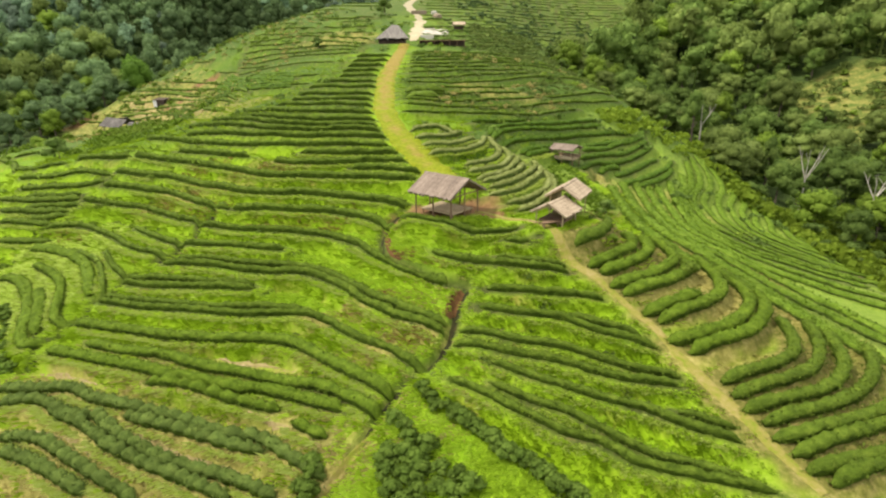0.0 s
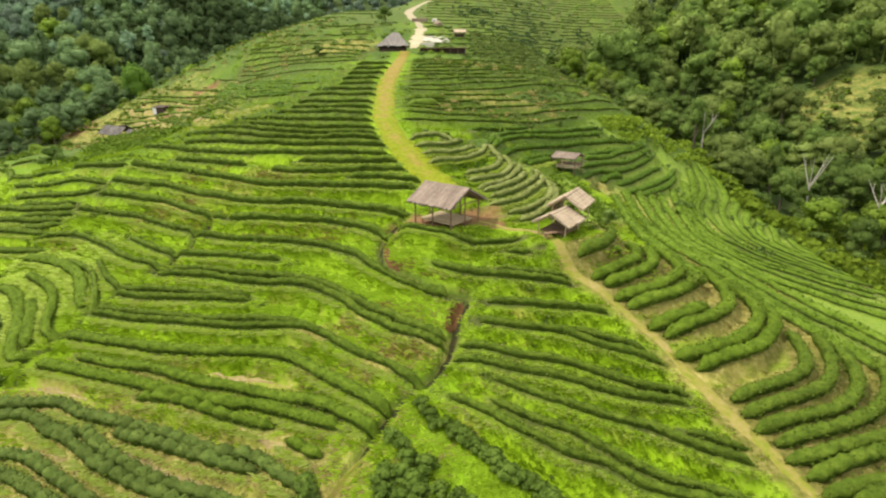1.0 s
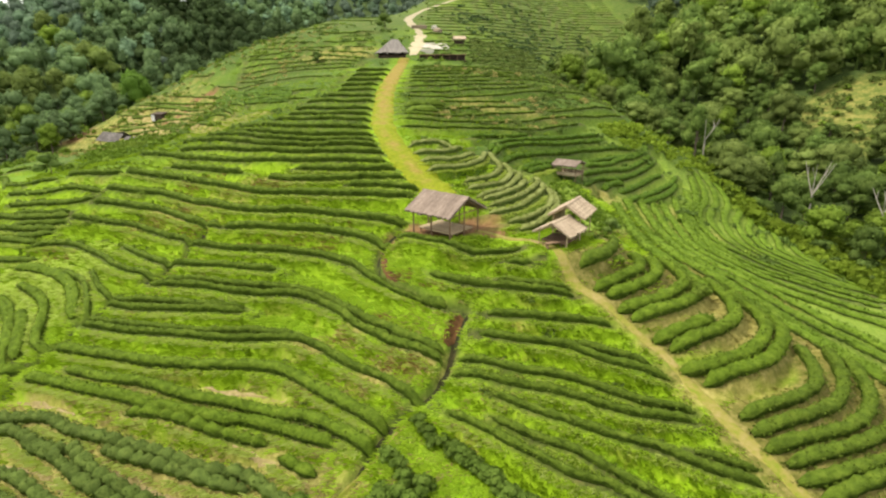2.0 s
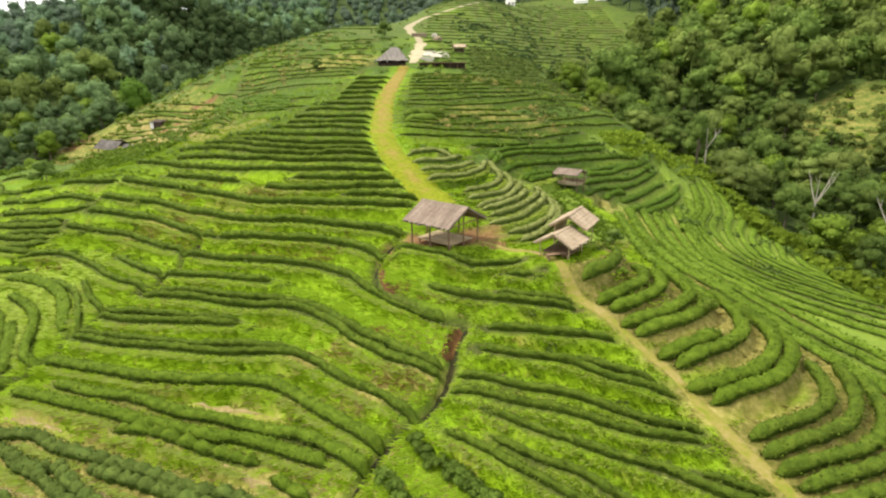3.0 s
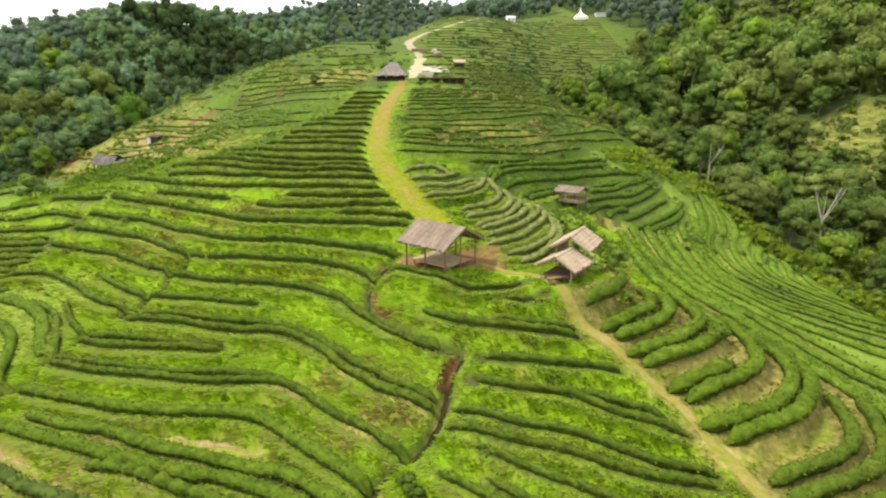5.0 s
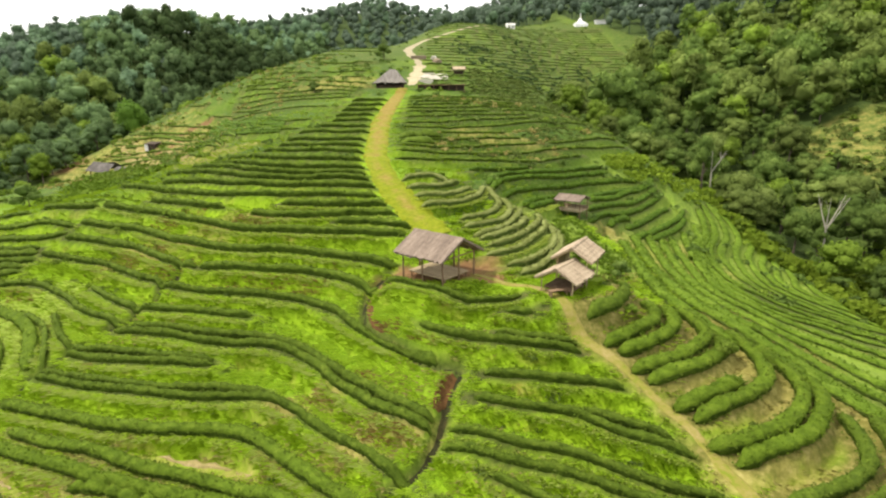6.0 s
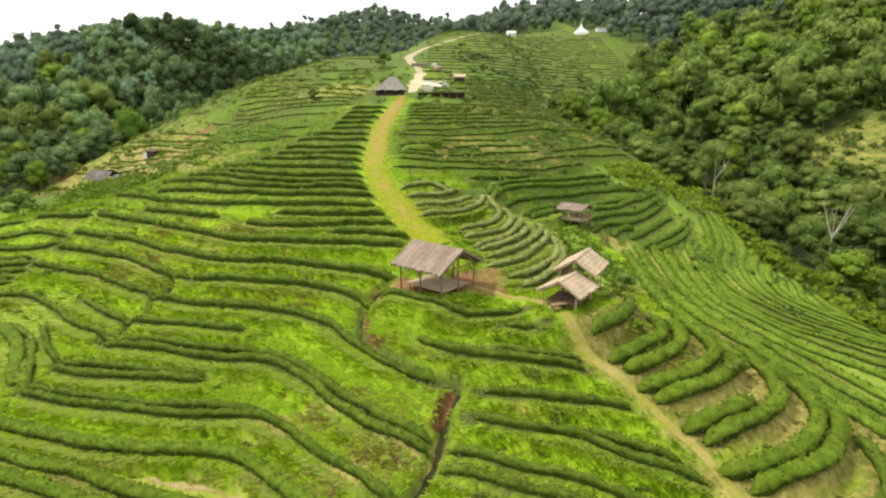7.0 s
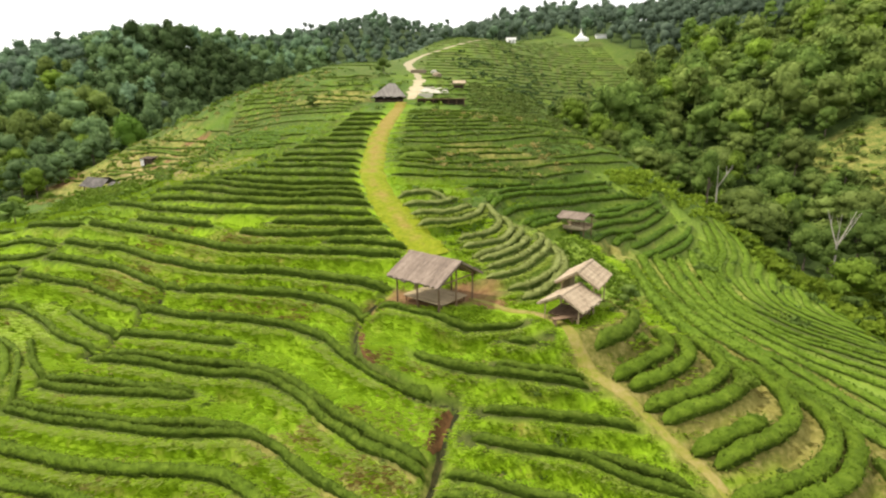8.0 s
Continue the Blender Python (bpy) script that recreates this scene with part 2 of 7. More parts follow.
def track_surface():
    """Mown grass that wears through to tan earth towards the top of the track."""
    m, n, l, p = shader("mown_grass_track")
    pos = spot(n)
    fine, mid = noise_node(n, l, 2.4, 5, 0.7, pos), noise_node(n, l, 0.5, 4, 0.6, pos)
    green = ramp(n, l, fine, (0.30, (0.105, 0.134, 0.005)), (0.5, (0.150, 0.178, 0.007)), (0.72, (0.205, 0.222, 0.014)))
    tan = ramp(n, l, fine, (0.3, (0.150, 0.115, 0.020)), (0.5, (0.205, 0.155, 0.034)), (0.72, (0.275, 0.212, 0.060)))
    xyz = n.new("ShaderNodeSeparateXYZ")
    l.new(pos, xyz.inputs["Vector"])
    up = n.new("ShaderNodeMapRange")
    up.inputs["From Min"].default_value, up.inputs["From Max"].default_value = 62, 108
    up.inputs["To Min"].default_value, up.inputs["To Max"].default_value = -0.10, 0.20
    l.new(xyz.outputs["Y"], up.inputs["Value"])
    add = n.new("ShaderNodeMath")
    l.new(up.outputs["Result"], add.inputs[0])
    l.new(mid, add.inputs[1])
    trodden = n.new("ShaderNodeMath")       # feet and wheels keep to the middle
    trodden.operation = "MULTIPLY_ADD"
    l.new(attribute(n, "edge"), trodden.inputs[0])
    trodden.inputs[1].default_value = -0.30
    l.new(add.outputs["Value"], trodden.inputs[2])
    l.new(mix(n, l, ramp(n, l, trodden.outputs["Value"], (0.30, (0, 0, 0)), (0.58, (1, 1, 1))), green, tan), p.inputs["Base Color"])
    p.inputs["Roughness"].default_value = 0.92
    p.inputs["Specular IOR Level"].default_value = 0.1
    bump(n, l, p, fine, 0.6, 0.08)
    return m


TRACK = track_surface()
FOOTPATH = earthy("dry_footpath", ((0.40, (0.12, 0.15, 0.010)), (0.49, (0.17, 0.155, 0.030)), (0.60, (0.215, 0.175, 0.060)), (0.74, (0.31, 0.245, 0.11))), 0.5, 0.06)
SAND = earthy("pale_sand", ((0.3, (0.24, 0.20, 0.115)), (0.7, (0.42, 0.37, 0.235))), 0.4, 0.05)
SOIL = earthy("red_soil", ((0.3, (0.045, 0.026, 0.009)), (0.5, (0.095, 0.046, 0.015)), (0.72, (0.17, 0.088, 0.03))), 0.7, 0.08)
DRYBANK = earthy("dry_terrace_earth", ((0.36, (0.13, 0.13, 0.02)), (0.5, (0.22, 0.18, 0.06)), (0.7, (0.36, 0.29, 0.13))), 0.5, 0.08)
DITCH = earthy("dark_ditch_earth", ((0.3, (0.009, 0.012, 0.003)), (0.55, (0.027, 0.027, 0.007)), (0.75, (0.08, 0.055, 0.017))), 0.8, 0.08)
THATCH = earthy("weathered_thatch", ((0.32, (0.07, 0.052, 0.04)), (0.5, (0.17, 0.13, 0.10)), (0.68, (0.29, 0.23, 0.18))), 1.2, 0.05, stretch=(2.2, 0.45, 0.45))
THATCH_GREY = earthy("grey_thatch", ((0.32, (0.085, 0.075, 0.065)), (0.5, (0.19, 0.17, 0.15)), (0.68, (0.32, 0.29, 0.25))), 1.2, 0.05, stretch=(2.2, 0.45, 0.45))
THATCH_PALE = earthy("pale_bamboo_thatch", ((0.32, (0.17, 0.12, 0.075)), (0.5, (0.34, 0.265, 0.18)), (0.68, (0.50, 0.41, 0.29))), 1.2, 0.05, stretch=(2.2, 0.45, 0.45))
TIMBER = earthy("grey_timber", ((0.3, (0.085, 0.052, 0.03)), (0.7, (0.24, 0.16, 0.095))), 2.5, 0.01)
BAMBOO = earthy("bamboo", ((0.3, (0.24, 0.18, 0.10)), (0.7, (0.45, 0.36, 0.22))), 2.5, 0.01)
DARKWOOD = earthy("dark_timber", ((0.3, (0.03, 0.022, 0.016)), (0.7, (0.10, 0.07, 0.05))), 2.0, 0.01)
WHITE = earthy("white_render", ((0.3, (0.68, 0.67, 0.64)), (0.7, (0.82, 0.81, 0.79))), 0.8, 0.01, 0.7)
WORN = earthy("worn_earth", ((0.34, (0.15, 0.14, 0.03)), (0.5, (0.24, 0.19, 0.08)), (0.7, (0.36, 0.29, 0.16))), 0.6, 0.06)
CREAM = earthy("cream_stone", ((0.3, (0.36, 0.33, 0.26)), (0.7, (0.58, 0.54, 0.45))), 0.8, 0.02, 0.85)
STONE = earthy("brown_stone", ((0.3, (0.15, 0.115, 0.075)), (0.7, (0.30, 0.24, 0.165))), 0.9, 0.04)
TIN_OLD = earthy("old_grey_sheet_roof", ((0.32, (0.035, 0.03, 0.026)), (0.5, (0.095, 0.085, 0.075)), (0.7, (0.22, 0.20, 0.18))), 1.2, 0.01, 0.9)


# ---- the lie of the land: cross-sections through the hill, every height in metres ----
EAST = [-420, -300, -210, -150, -105, -75, -50, -35, -22, -10, 0, 10, 20, 32, 46, 62, 85, 120, 165, 230, 310, 420]
SECTIONS = {}


def section(north, *heights):
    SECTIONS[north] = heights


section(-120, -39.8, -37.9, -43.2, -46.8, -47.2, -46.1, -44.4, -43.1, -42.0, -40.9, -40.0, -39.2, -38.4, -37.5, -36.5, -35.5, -34.0, -31.6, -27.6, -20.9, -16.6, -19.0)
section(-50, -17.7, -15.5, -26.7, -32.9, -33.2, -30.9, -27.6, -25.5, -23.8, -22.3, -21.1, -20.1, -19.3, -18.6, -18.1, -17.8, -17.8, -16.8, -11.4, 1.3, 11.7, 9.2)
section(0, -3.8, -1.7, -17.4, -25.1, -23.7, -19.1, -14.8, -12.2, -10.2, -8.5, -7.0, -5.6, -4.6, -4.5, -5.4, -7.1, -10.1, -11.8, -3.8, 14.4, 29.6, 27.9)
section(18, 0.5, 1.3, -14.7, -22.9, -21.1, -15.5, -11.0, -8.3, -5.8, -4.1, -2.1, -0.6, 0.5, -0.5, -2.4, -4.8, -9.1, -11.4, -1.6, 18.2, 33.9, 33.9)
section(30, 3.1, 2.9, -13.1, -21.6, -19.6, -13.3, -8.5, -5.6, -2.7, -1.7, 1.5, 2.6, 2.9, 0.4, -2.1, -4.6, -9.3, -11.2, -0.0, 20.5, 36.3, 37.7)
section(42, 5.6, 4.3, -11.5, -20.3, -18.2, -10.7, -5.5, -1.7, 1.1, 2.7, 6.0, 6.4, 5.0, 0.2, -3.4, -6.4, -10.0, -10.4, 1.7, 22.5, 38.4, 41.4)
section(54, 7.9, 5.6, -9.9, -19.0, -16.5, -7.3, -0.9, 2.3, 6.1, 8.1, 9.0, 8.3, 4.6, -0.8, -5.1, -8.5, -10.8, -9.1, 3.7, 24.5, 40.4, 44.9)
section(68, 10.3, 7.0, -8.0, -17.3, -14.0, -2.3, 6.3, 9.3, 11.8, 12.5, 12.1, 10.4, 6.4, 0.4, -5.7, -10.1, -10.9, -7.1, 6.3, 26.7, 42.6, 48.8)
section(84, 13.0, 8.5, -5.6, -15.1, -11.1, 3.3, 7.4, 11.1, 14.0, 14.9, 14.8, 13.3, 10.1, 4.6, -2.6, -8.3, -9.5, -3.8, 10.0, 29.4, 45.2, 53.2)
section(104, 16.0, 10.5, -2.4, -11.6, -7.9, 4.5, 8.5, 15.4, 18.4, 18.8, 18.6, 17.8, 16.1, 12.1, 4.5, -5.4, -6.6, 2.6, 15.4, 33.4, 48.8, 58.5)
section(128, 19.4, 13.1, 1.7, -6.9, -1.9, 3.1, 13.8, 20.1, 22.5, 22.4, 21.9, 21.0, 19.0, 14.5, 6.0, -1.8, 0.4, 11.4, 22.5, 39.4, 54.2, 64.8)
section(156, 23.1, 16.1, 6.9, -1.8, 3.3, 16.1, 26.5, 29.2, 29.5, 29.2, 28.6, 27.2, 24.2, 18.0, 10.0, 4.9, 7.5, 19.2, 31.3, 47.8, 62.2, 72.0)
section(190, 27.2, 19.9, 14.6, 8.5, 2.1, 10.8, 27.4, 35.3, 36.4, 36.8, 37.0, 36.1, 33.5, 28.7, 22.3, 17.4, 18.9, 29.8, 42.7, 59.6, 72.8, 80.6)
section(235, 32.3, 24.4, 27.0, 21.4, 7.9, 6.9, 16.4, 26.4, 36.8, 44.6, 48.6, 49.5, 48.1, 44.7, 40.5, 37.1, 37.6, 46.2, 58.1, 75.4, 85.4, 91.2)
section(300, 38.2, 27.3, 46.2, 50.0, 29.9, 26.2, 30.1, 34.6, 39.4, 44.2, 48.2, 51.7, 54.5, 56.5, 57.9, 59.4, 61.5, 65.7, 73.2, 85.8, 95.3, 104.2)
section(390, 42.0, 34.7, 52.2, 61.6, 62.9, 65.4, 65.3, 64.2, 63.2, 62.7, 62.8, 63.4, 64.6, 66.8, 69.9, 73.3, 76.1, 78.8, 83.1, 87.9, 101.0, 119.2)
section(520, 50.0, 50.6, 57.3, 70.8, 82.3, 87.0, 87.3, 86.1, 84.5, 83.2, 82.3, 81.8, 81.8, 82.3, 83.8, 86.3, 90.5, 95.4, 98.6, 102.0, 110.1, 123.8)


def hermite(knots, values, q):
    """Smooth curves through values (one curve a column) at the knots, read at q."""
    k, v = np.asarray(knots, float), np.asarray(values, float)
    q = np.clip(q, k[0], k[-1])
    d = np.diff(k)
    slope = np.diff(v, axis=0) / d[:, None]
    m = np.empty_like(v)
    m[0], m[-1] = slope[0], slope[-1]
    m[1:-1] = (slope[:-1] * d[1:, None] + slope[1:] * d[:-1, None]) / (d[1:] + d[:-1])[:, None]
    i = np.clip(np.searchsorted(k, q, side="right") - 1, 0, len(k) - 2)
    h, u = d[i], (q - k[i]) / d[i]
    return i, h, u, m


def spline(knots, values, q):
    i, h, u, m = hermite(knots, values, q)
    v = np.asarray(values, float)
    u, h = u[:, None], h[:, None]
    return (v[i] * (2 * u**3 - 3 * u**2 + 1) + v[i + 1] * (3 * u**2 - 2 * u**3)
            + h * m[i] * (u**3 - 2 * u**2 + u) + h * m[i + 1] * (u**3 - u**2))


NORTH = list(SECTIONS)
SHEET = np.array([SECTIONS[n] for n in NORTH])


# wooded knolls that stand out of the land: middle x, y, height, breadth, depth
KNOLLS = ((-172, 322, 2.5, 62, 62), (-40, 455, 8.5, 48, 60), (56, 402, 9.0, 44, 40))


def height(x, y):
    """The smooth height of the land at arrays x, y."""
    x, y = np.atleast_1d(np.asarray(x, float)), np.atleast_1d(np.asarray(y, float))
    return sheet_height(x, y) + sum(a * np.exp(-((x - cx) / sx) ** 2 - ((y - cy) / sy) ** 2) for cx, cy, a, sx, sy in KNOLLS)


def sheet_height(x, y):
    """The height by the cross-sections alone."""
    across = spline(EAST, SHEET.T, x)
    i, h, u, _ = hermite(NORTH, across.T[:, :1] * 0, y)
    v, k, n = across.T, np.asarray(NORTH, float), np.arange(len(x))
    d = np.diff(k)
    slope = np.diff(v, axis=0) / d[:, None]
    m = np.empty_like(v)
    m[0], m[-1] = slope[0], slope[-1]
    m[1:-1] = (slope[:-1] * d[1:, None] + slope[1:] * d[:-1, None]) / (d[1:] + d[:-1])[:, None]
    return (v[i, n] * (2 * u**3 - 3 * u**2 + 1) + v[i + 1, n] * (3 * u**2 - 2 * u**3)
            + h * m[i, n] * (u**3 - 2 * u**2 + u) + h * m[i + 1, n] * (u**3 - u**2))


# ---- plan helpers ----
def curve(points, step):
    """A smooth line through plan points, as an array of points about step apart."""
    p = np.array(points, float)
    if len(p) == 2:
        p = np.array([p[0], (p[0] + p[1]) / 2, p[1]])
    t = np.r_[0, np.cumsum(np.linalg.norm(np.diff(p, axis=0), axis=1))]
    fine = spline(t, p, np.linspace(0, t[-1], max(8, int(t[-1] / 0.15))))
    s = np.r_[0, np.cumsum(np.linalg.norm(np.diff(fine, axis=0), axis=1))]
    q = np.linspace(0, s[-1], max(3, int(round(s[-1] / step)) + 1))
    return np.stack([np.interp(q, s, fine[:, i]) for i in range(fine.shape[1])], 1)


def ripple(x, y, seed=0):
    """Cheap smooth noise in about -1 to 1 for arrays."""
    r = np.random.RandomState(seed)
    total = np.zeros_like(x, dtype=float)
    for k in (0.35, 0.8, 1.7, 3.1):
        for _ in range(3):
            a, ph = r.uniform(0, 2 * np.pi), r.uniform(0, 6.28)
            total += np.sin(k * (np.cos(a) * x + np.sin(a) * y) + ph) / (1 + k)
    return total / 4.0


def mesh_of(name, verts, faces, mats, smooth=True, which=None):
    """A mesh from arrays: verts n x 3, faces n x 3 or n x 4."""
    faces = np.asarray(faces)
    me = bpy.data.meshes.new(name)
    k = faces.shape[1]
    me.vertices.add(len(verts))
    me.vertices.foreach_set("co", np.asarray(verts, dtype=np.float32).ravel())
    me.loops.add(faces.size)
    me.loops.foreach_set("vertex_index", faces.ravel().astype(np.int32))
    me.polygons.add(len(faces))
    me.polygons.foreach_set("loop_start", np.arange(0, faces.size, k, dtype=np.int32))
    me.polygons.foreach_set("use_smooth", np.full(len(faces), smooth))
    if which is not None:
        me.polygons.foreach_set("material_index", np.asarray(which, dtype=np.int32))
    for m in mats:
        me.materials.append(m)
    me.update(calc_edges=True)
    return me


# ---- where the rows of tea, the paths and the woods lie ----
TEA_ROWS = []
BARE_ROWS = []      # rows with trodden earth and straw beside them


def tea(*points, width=0.6, tall=0.45, old=False, bush=2.6, bare=False):
    if bare:
        BARE_ROWS.append(points)
    TEA_ROWS.append((points, width, tall, old, bush))


def tea_field(count, low, high, width=0.95, tall=0.6, keep=1.0, wave=0.5, phase=1.7, old=False):
    """Rows that pass evenly from the low guide to the high guide."""
    a, b = curve(low, 0.5), curve(high, 0.5)
    u = np.linspace(0, 1, 17)
    a, b = [np.stack([np.interp(u, np.linspace(0, 1, len(g)), g[:, i]) for i in (0, 1)], 1) for g in (a, b)]
    for k in range(count):
        f = (k + 0.5) / count
        line = a * (1 - f) + b * f
        line += np.stack([0 * u, wave * np.sin(u * 11 + k * phase)], 1)
        if random.random() > keep:
            cut = random.randint(6, 12)
            tea(*map(tuple, line[:cut]), width=width, tall=tall, old=old)
            if random.random() < 0.5:
                tea(*map(tuple, line[cut:]), width=width, tall=tall, old=old)
        else:
            tea(*map(tuple, line), width=width, tall=tall, old=old)


def contour_field(levels, along, reach, width=0.55, tall=0.42, keep=0.7, across=False, old=False):
    """Rows along the hill's level lines. along: the stretch of x (or of y, across) that they cover; reach: where to look for the line on the other axis."""
    a = np.arange(along[0], along[1], 2.0)
    b = np.linspace(reach[0], reach[1], 160)
    ga, gb = np.meshgrid(a, b, indexing="ij")
    h = (height(gb.ravel(), ga.ravel()) if across else height(ga.ravel(), gb.ravel())).reshape(ga.shape)
    for level in levels:
        above = h > level
        hit = above[:, :-1] != above[:, 1:]
        line = []
        for i in range(len(a)):
            at = np.nonzero(hit[i])[0]
            k = at[0] if len(at) else -1
            broken = k < 0 or (line and abs(b[k] - line[-1][0 if across else 1]) > 5.0) or random.random() > keep ** 0.12
            if broken and len(line) > 3:
                tea(*line, width=width, tall=tall, old=old)
            if broken:
                line = []
            if k >= 0:
                line.append((b[k], a[i]) if across else (a[i], b[k]))
        if len(line) > 3:
            tea(*line, width=width, tall=tall, old=old)


# upper left
tea((-27.9, 78.7), (-17.4, 71.5), (-8.8, 70.3), width=0.48, tall=0.54)
tea((-29.1, 75.4), (-17.4, 68.6), (-8.2, 67.4), width=0.48, tall=0.54)
tea((-32.2, 76.9), (-18.3, 67.1), (-7.8, 65.4), width=0.48, tall=0.54)
tea((-35.2, 76.0), (-19.4, 66.0), (-7.3, 64.1), width=0.48, tall=0.54)
tea((-32.9, 70.2), (-18.8, 64.2), (-6.4, 62.1), width=0.48, tall=0.54)
tea((-39.4, 72.9), (-30.4, 66.8), (-23.9, 63.8), (-14.4, 61.3), (-6.0, 59.9), width=0.48, tall=0.54)
tea((-15.7, 59.9), (-10.3, 58.6), (-4.7, 57.8), width=0.48, tall=0.54)
tea((-32.1, 65.6), (-26.9, 63.1), (-21.8, 60.7), width=0.48, tall=0.54)
tea((-18.5, 58.9), (-14.8, 57.6), (-8.8, 56.6), (-3.7, 55.9), width=0.48, tall=0.54)
tea((-47.2, 69.4), (-42.8, 67.9), (-38.7, 66.7), width=0.48, tall=0.54)
tea((-38.3, 66.8), (-30.5, 63.0), (-22.0, 58.3), (-19.3, 56.8), (-9.5, 53.9), (-2.6, 51.9), width=0.48, tall=0.54)
tea((-9.4, 55.6), (-5.7, 54.5), (-2.1, 53.5), width=0.48, tall=0.54)
tea((-39.4, 64.2), (-31.1, 60.7), (-25.3, 57.1), (-18.7, 53.7), (-11.1, 51.5), (-3.0, 47.8), width=0.48, tall=0.54)
tea((-40.0, 62.2), (-35.0, 60.4), (-29.2, 57.4), (-24.8, 54.0), (-21.4, 52.1), width=0.48, tall=0.54)
tea((-21.0, 52.0), (-15.4, 50.4), (-10.6, 49.1), (-7.2, 47.4), (-4.3, 45.3), width=0.48, tall=0.54)
tea((-23.2, 78.9), (-16.2, 75.6), (-9.1, 73.9), width=0.48, tall=0.54)
tea((-21.8, 85.4), (-14.5, 82.6), (-9.8, 81.7), width=0.48, tall=0.54)
tea((-22.1, 82.2), (-14.5, 78.7), (-9.5, 77.8), width=0.48, tall=0.54)
tea((-21.1, 89.1), (-15.3, 87.3), (-10.0, 86.3), width=0.48, tall=0.54)
tea((-19.4, 91.6), (-15.0, 90.6), (-10.4, 89.9), width=0.48, tall=0.54)
tea((-17.0, 94.1), (-13.7, 93.9), (-10.7, 93.9), width=0.48, tall=0.54)
tea((-17.0, 97.3), (-13.2, 97.2), (-10.6, 97.3), width=0.48, tall=0.54)
tea((-16.6, 100.8), (-13.2, 100.9), (-10.2, 101.2), width=0.48, tall=0.54)
tea((-16.3, 104.9), (-13.2, 104.8), (-9.8, 105.9), width=0.48, tall=0.54)
tea((-16.2, 109.7), (-12.9, 110.4), (-9.7, 111.3), width=0.48, tall=0.54)

# middle left
tea((-41.6, 60.5), (-33.2, 57.0), (-25.4, 51.8), (-21.2, 49.3), (-14.7, 47.5), (-10.0, 45.9), (-7.7, 44.4), (-5.3, 41.8), (-2.8, 39.3), (0.4, 37.1), width=0.42, tall=0.44)
tea((-50.1, 62.9), (-46.0, 61.9), (-42.4, 61.4), width=0.42, tall=0.44)
tea((-48.7, 60.9), (-44.9, 60.2), (-41.7, 59.7), width=0.42, tall=0.44)
tea((-44.2, 57.2), (-39.7, 56.4), (-34.7, 53.3), (-30.7, 50.0), (-25.5, 46.9), width=0.42, tall=0.44)
tea((-32.2, 53.5), (-24.7, 48.3), (-21.1, 47.1), (-14.3, 45.4), width=0.42, tall=0.44)
tea((-24.6, 46.2), (-17.1, 44.1), (-12.1, 42.8), (-9.1, 41.2), (-6.8, 38.9), (-4.7, 36.7), (-2.2, 34.5), (0.3, 32.7), width=0.42, tall=0.44)
tea((-25.8, 46.1), (-16.9, 43.3), (-10.5, 41.6), (-8.1, 39.7), (-5.9, 37.1), (-3.4, 34.7), (0.2, 32.1), width=0.42, tall=0.44)
tea((-34.0, 50.8), (-30.8, 46.9), (-27.6, 44.6), (-25.5, 44.1), (-21.4, 42.7), (-16.0, 41.6), width=0.42, tall=0.44)
tea((-29.1, 44.6), (-25.0, 43.0), (-21.1, 42.0), (-15.8, 41.2), width=0.42, tall=0.44)
tea((-29.9, 43.0), (-24.6, 41.1), (-19.3, 39.5), (-14.9, 39.1), (-10.9, 38.1), width=0.42, tall=0.44)
tea((-30.1, 42.6), (-24.3, 40.4), (-19.1, 39.0), (-14.6, 38.3), (-10.8, 37.7), (-8.7, 36.3), (-6.6, 34.3), (-3.6, 31.8), (-1.0, 29.6), width=0.42, tall=0.44)
tea((-38.3, 52.2), (-34.7, 49.9), (-31.9, 46.5), (-30.4, 43.9), width=0.42, tall=0.44)

# lower left
tea((-33.6, 34.7), (-29.9, 33.7), (-27.1, 33.1), (-24.7, 31.9), (-21.5, 30.6), (-17.9, 29.4), (-14.7, 28.2), (-11.2, 27.2), (-8.8, 25.3), (-6.7, 23.8), width=0.85, tall=0.6, old=True, bare=True, bush=1.0)
tea((-32.6, 33.3), (-29.0, 32.5), (-25.7, 30.7), (-23.6, 30.0), width=0.85, tall=0.6, old=True, bare=True, bush=1.0)
tea((-23.7, 30.6), (-22.1, 29.2), (-20.1, 27.9), (-17.0, 26.3), (-13.7, 25.1), (-11.1, 24.0), (-9.3, 23.0), width=0.85, tall=0.6, old=True, bare=True, bush=1.0)
tea((-21.2, 29.9), (-17.5, 28.5), (-14.4, 27.5), (-10.9, 26.3), width=0.85, tall=0.6, old=True, bare=True, bush=1.0)
tea((-27.5, 31.5), (-23.3, 29.1), (-20.6, 27.3), (-17.5, 25.8), (-15.2, 24.8), (-12.0, 23.4), width=0.85, tall=0.6, old=True, bare=True, bush=1.0)
tea((-30.2, 30.0), (-26.7, 28.9), (-22.6, 26.6), (-19.2, 24.7), (-17.6, 23.8), width=0.85, tall=0.6, old=True, bare=True, bush=1.0)
tea((-29.1, 28.7), (-26.0, 27.2), (-23.2, 25.7), (-20.8, 24.4), width=0.85, tall=0.6, old=True, bare=True, bush=1.0)

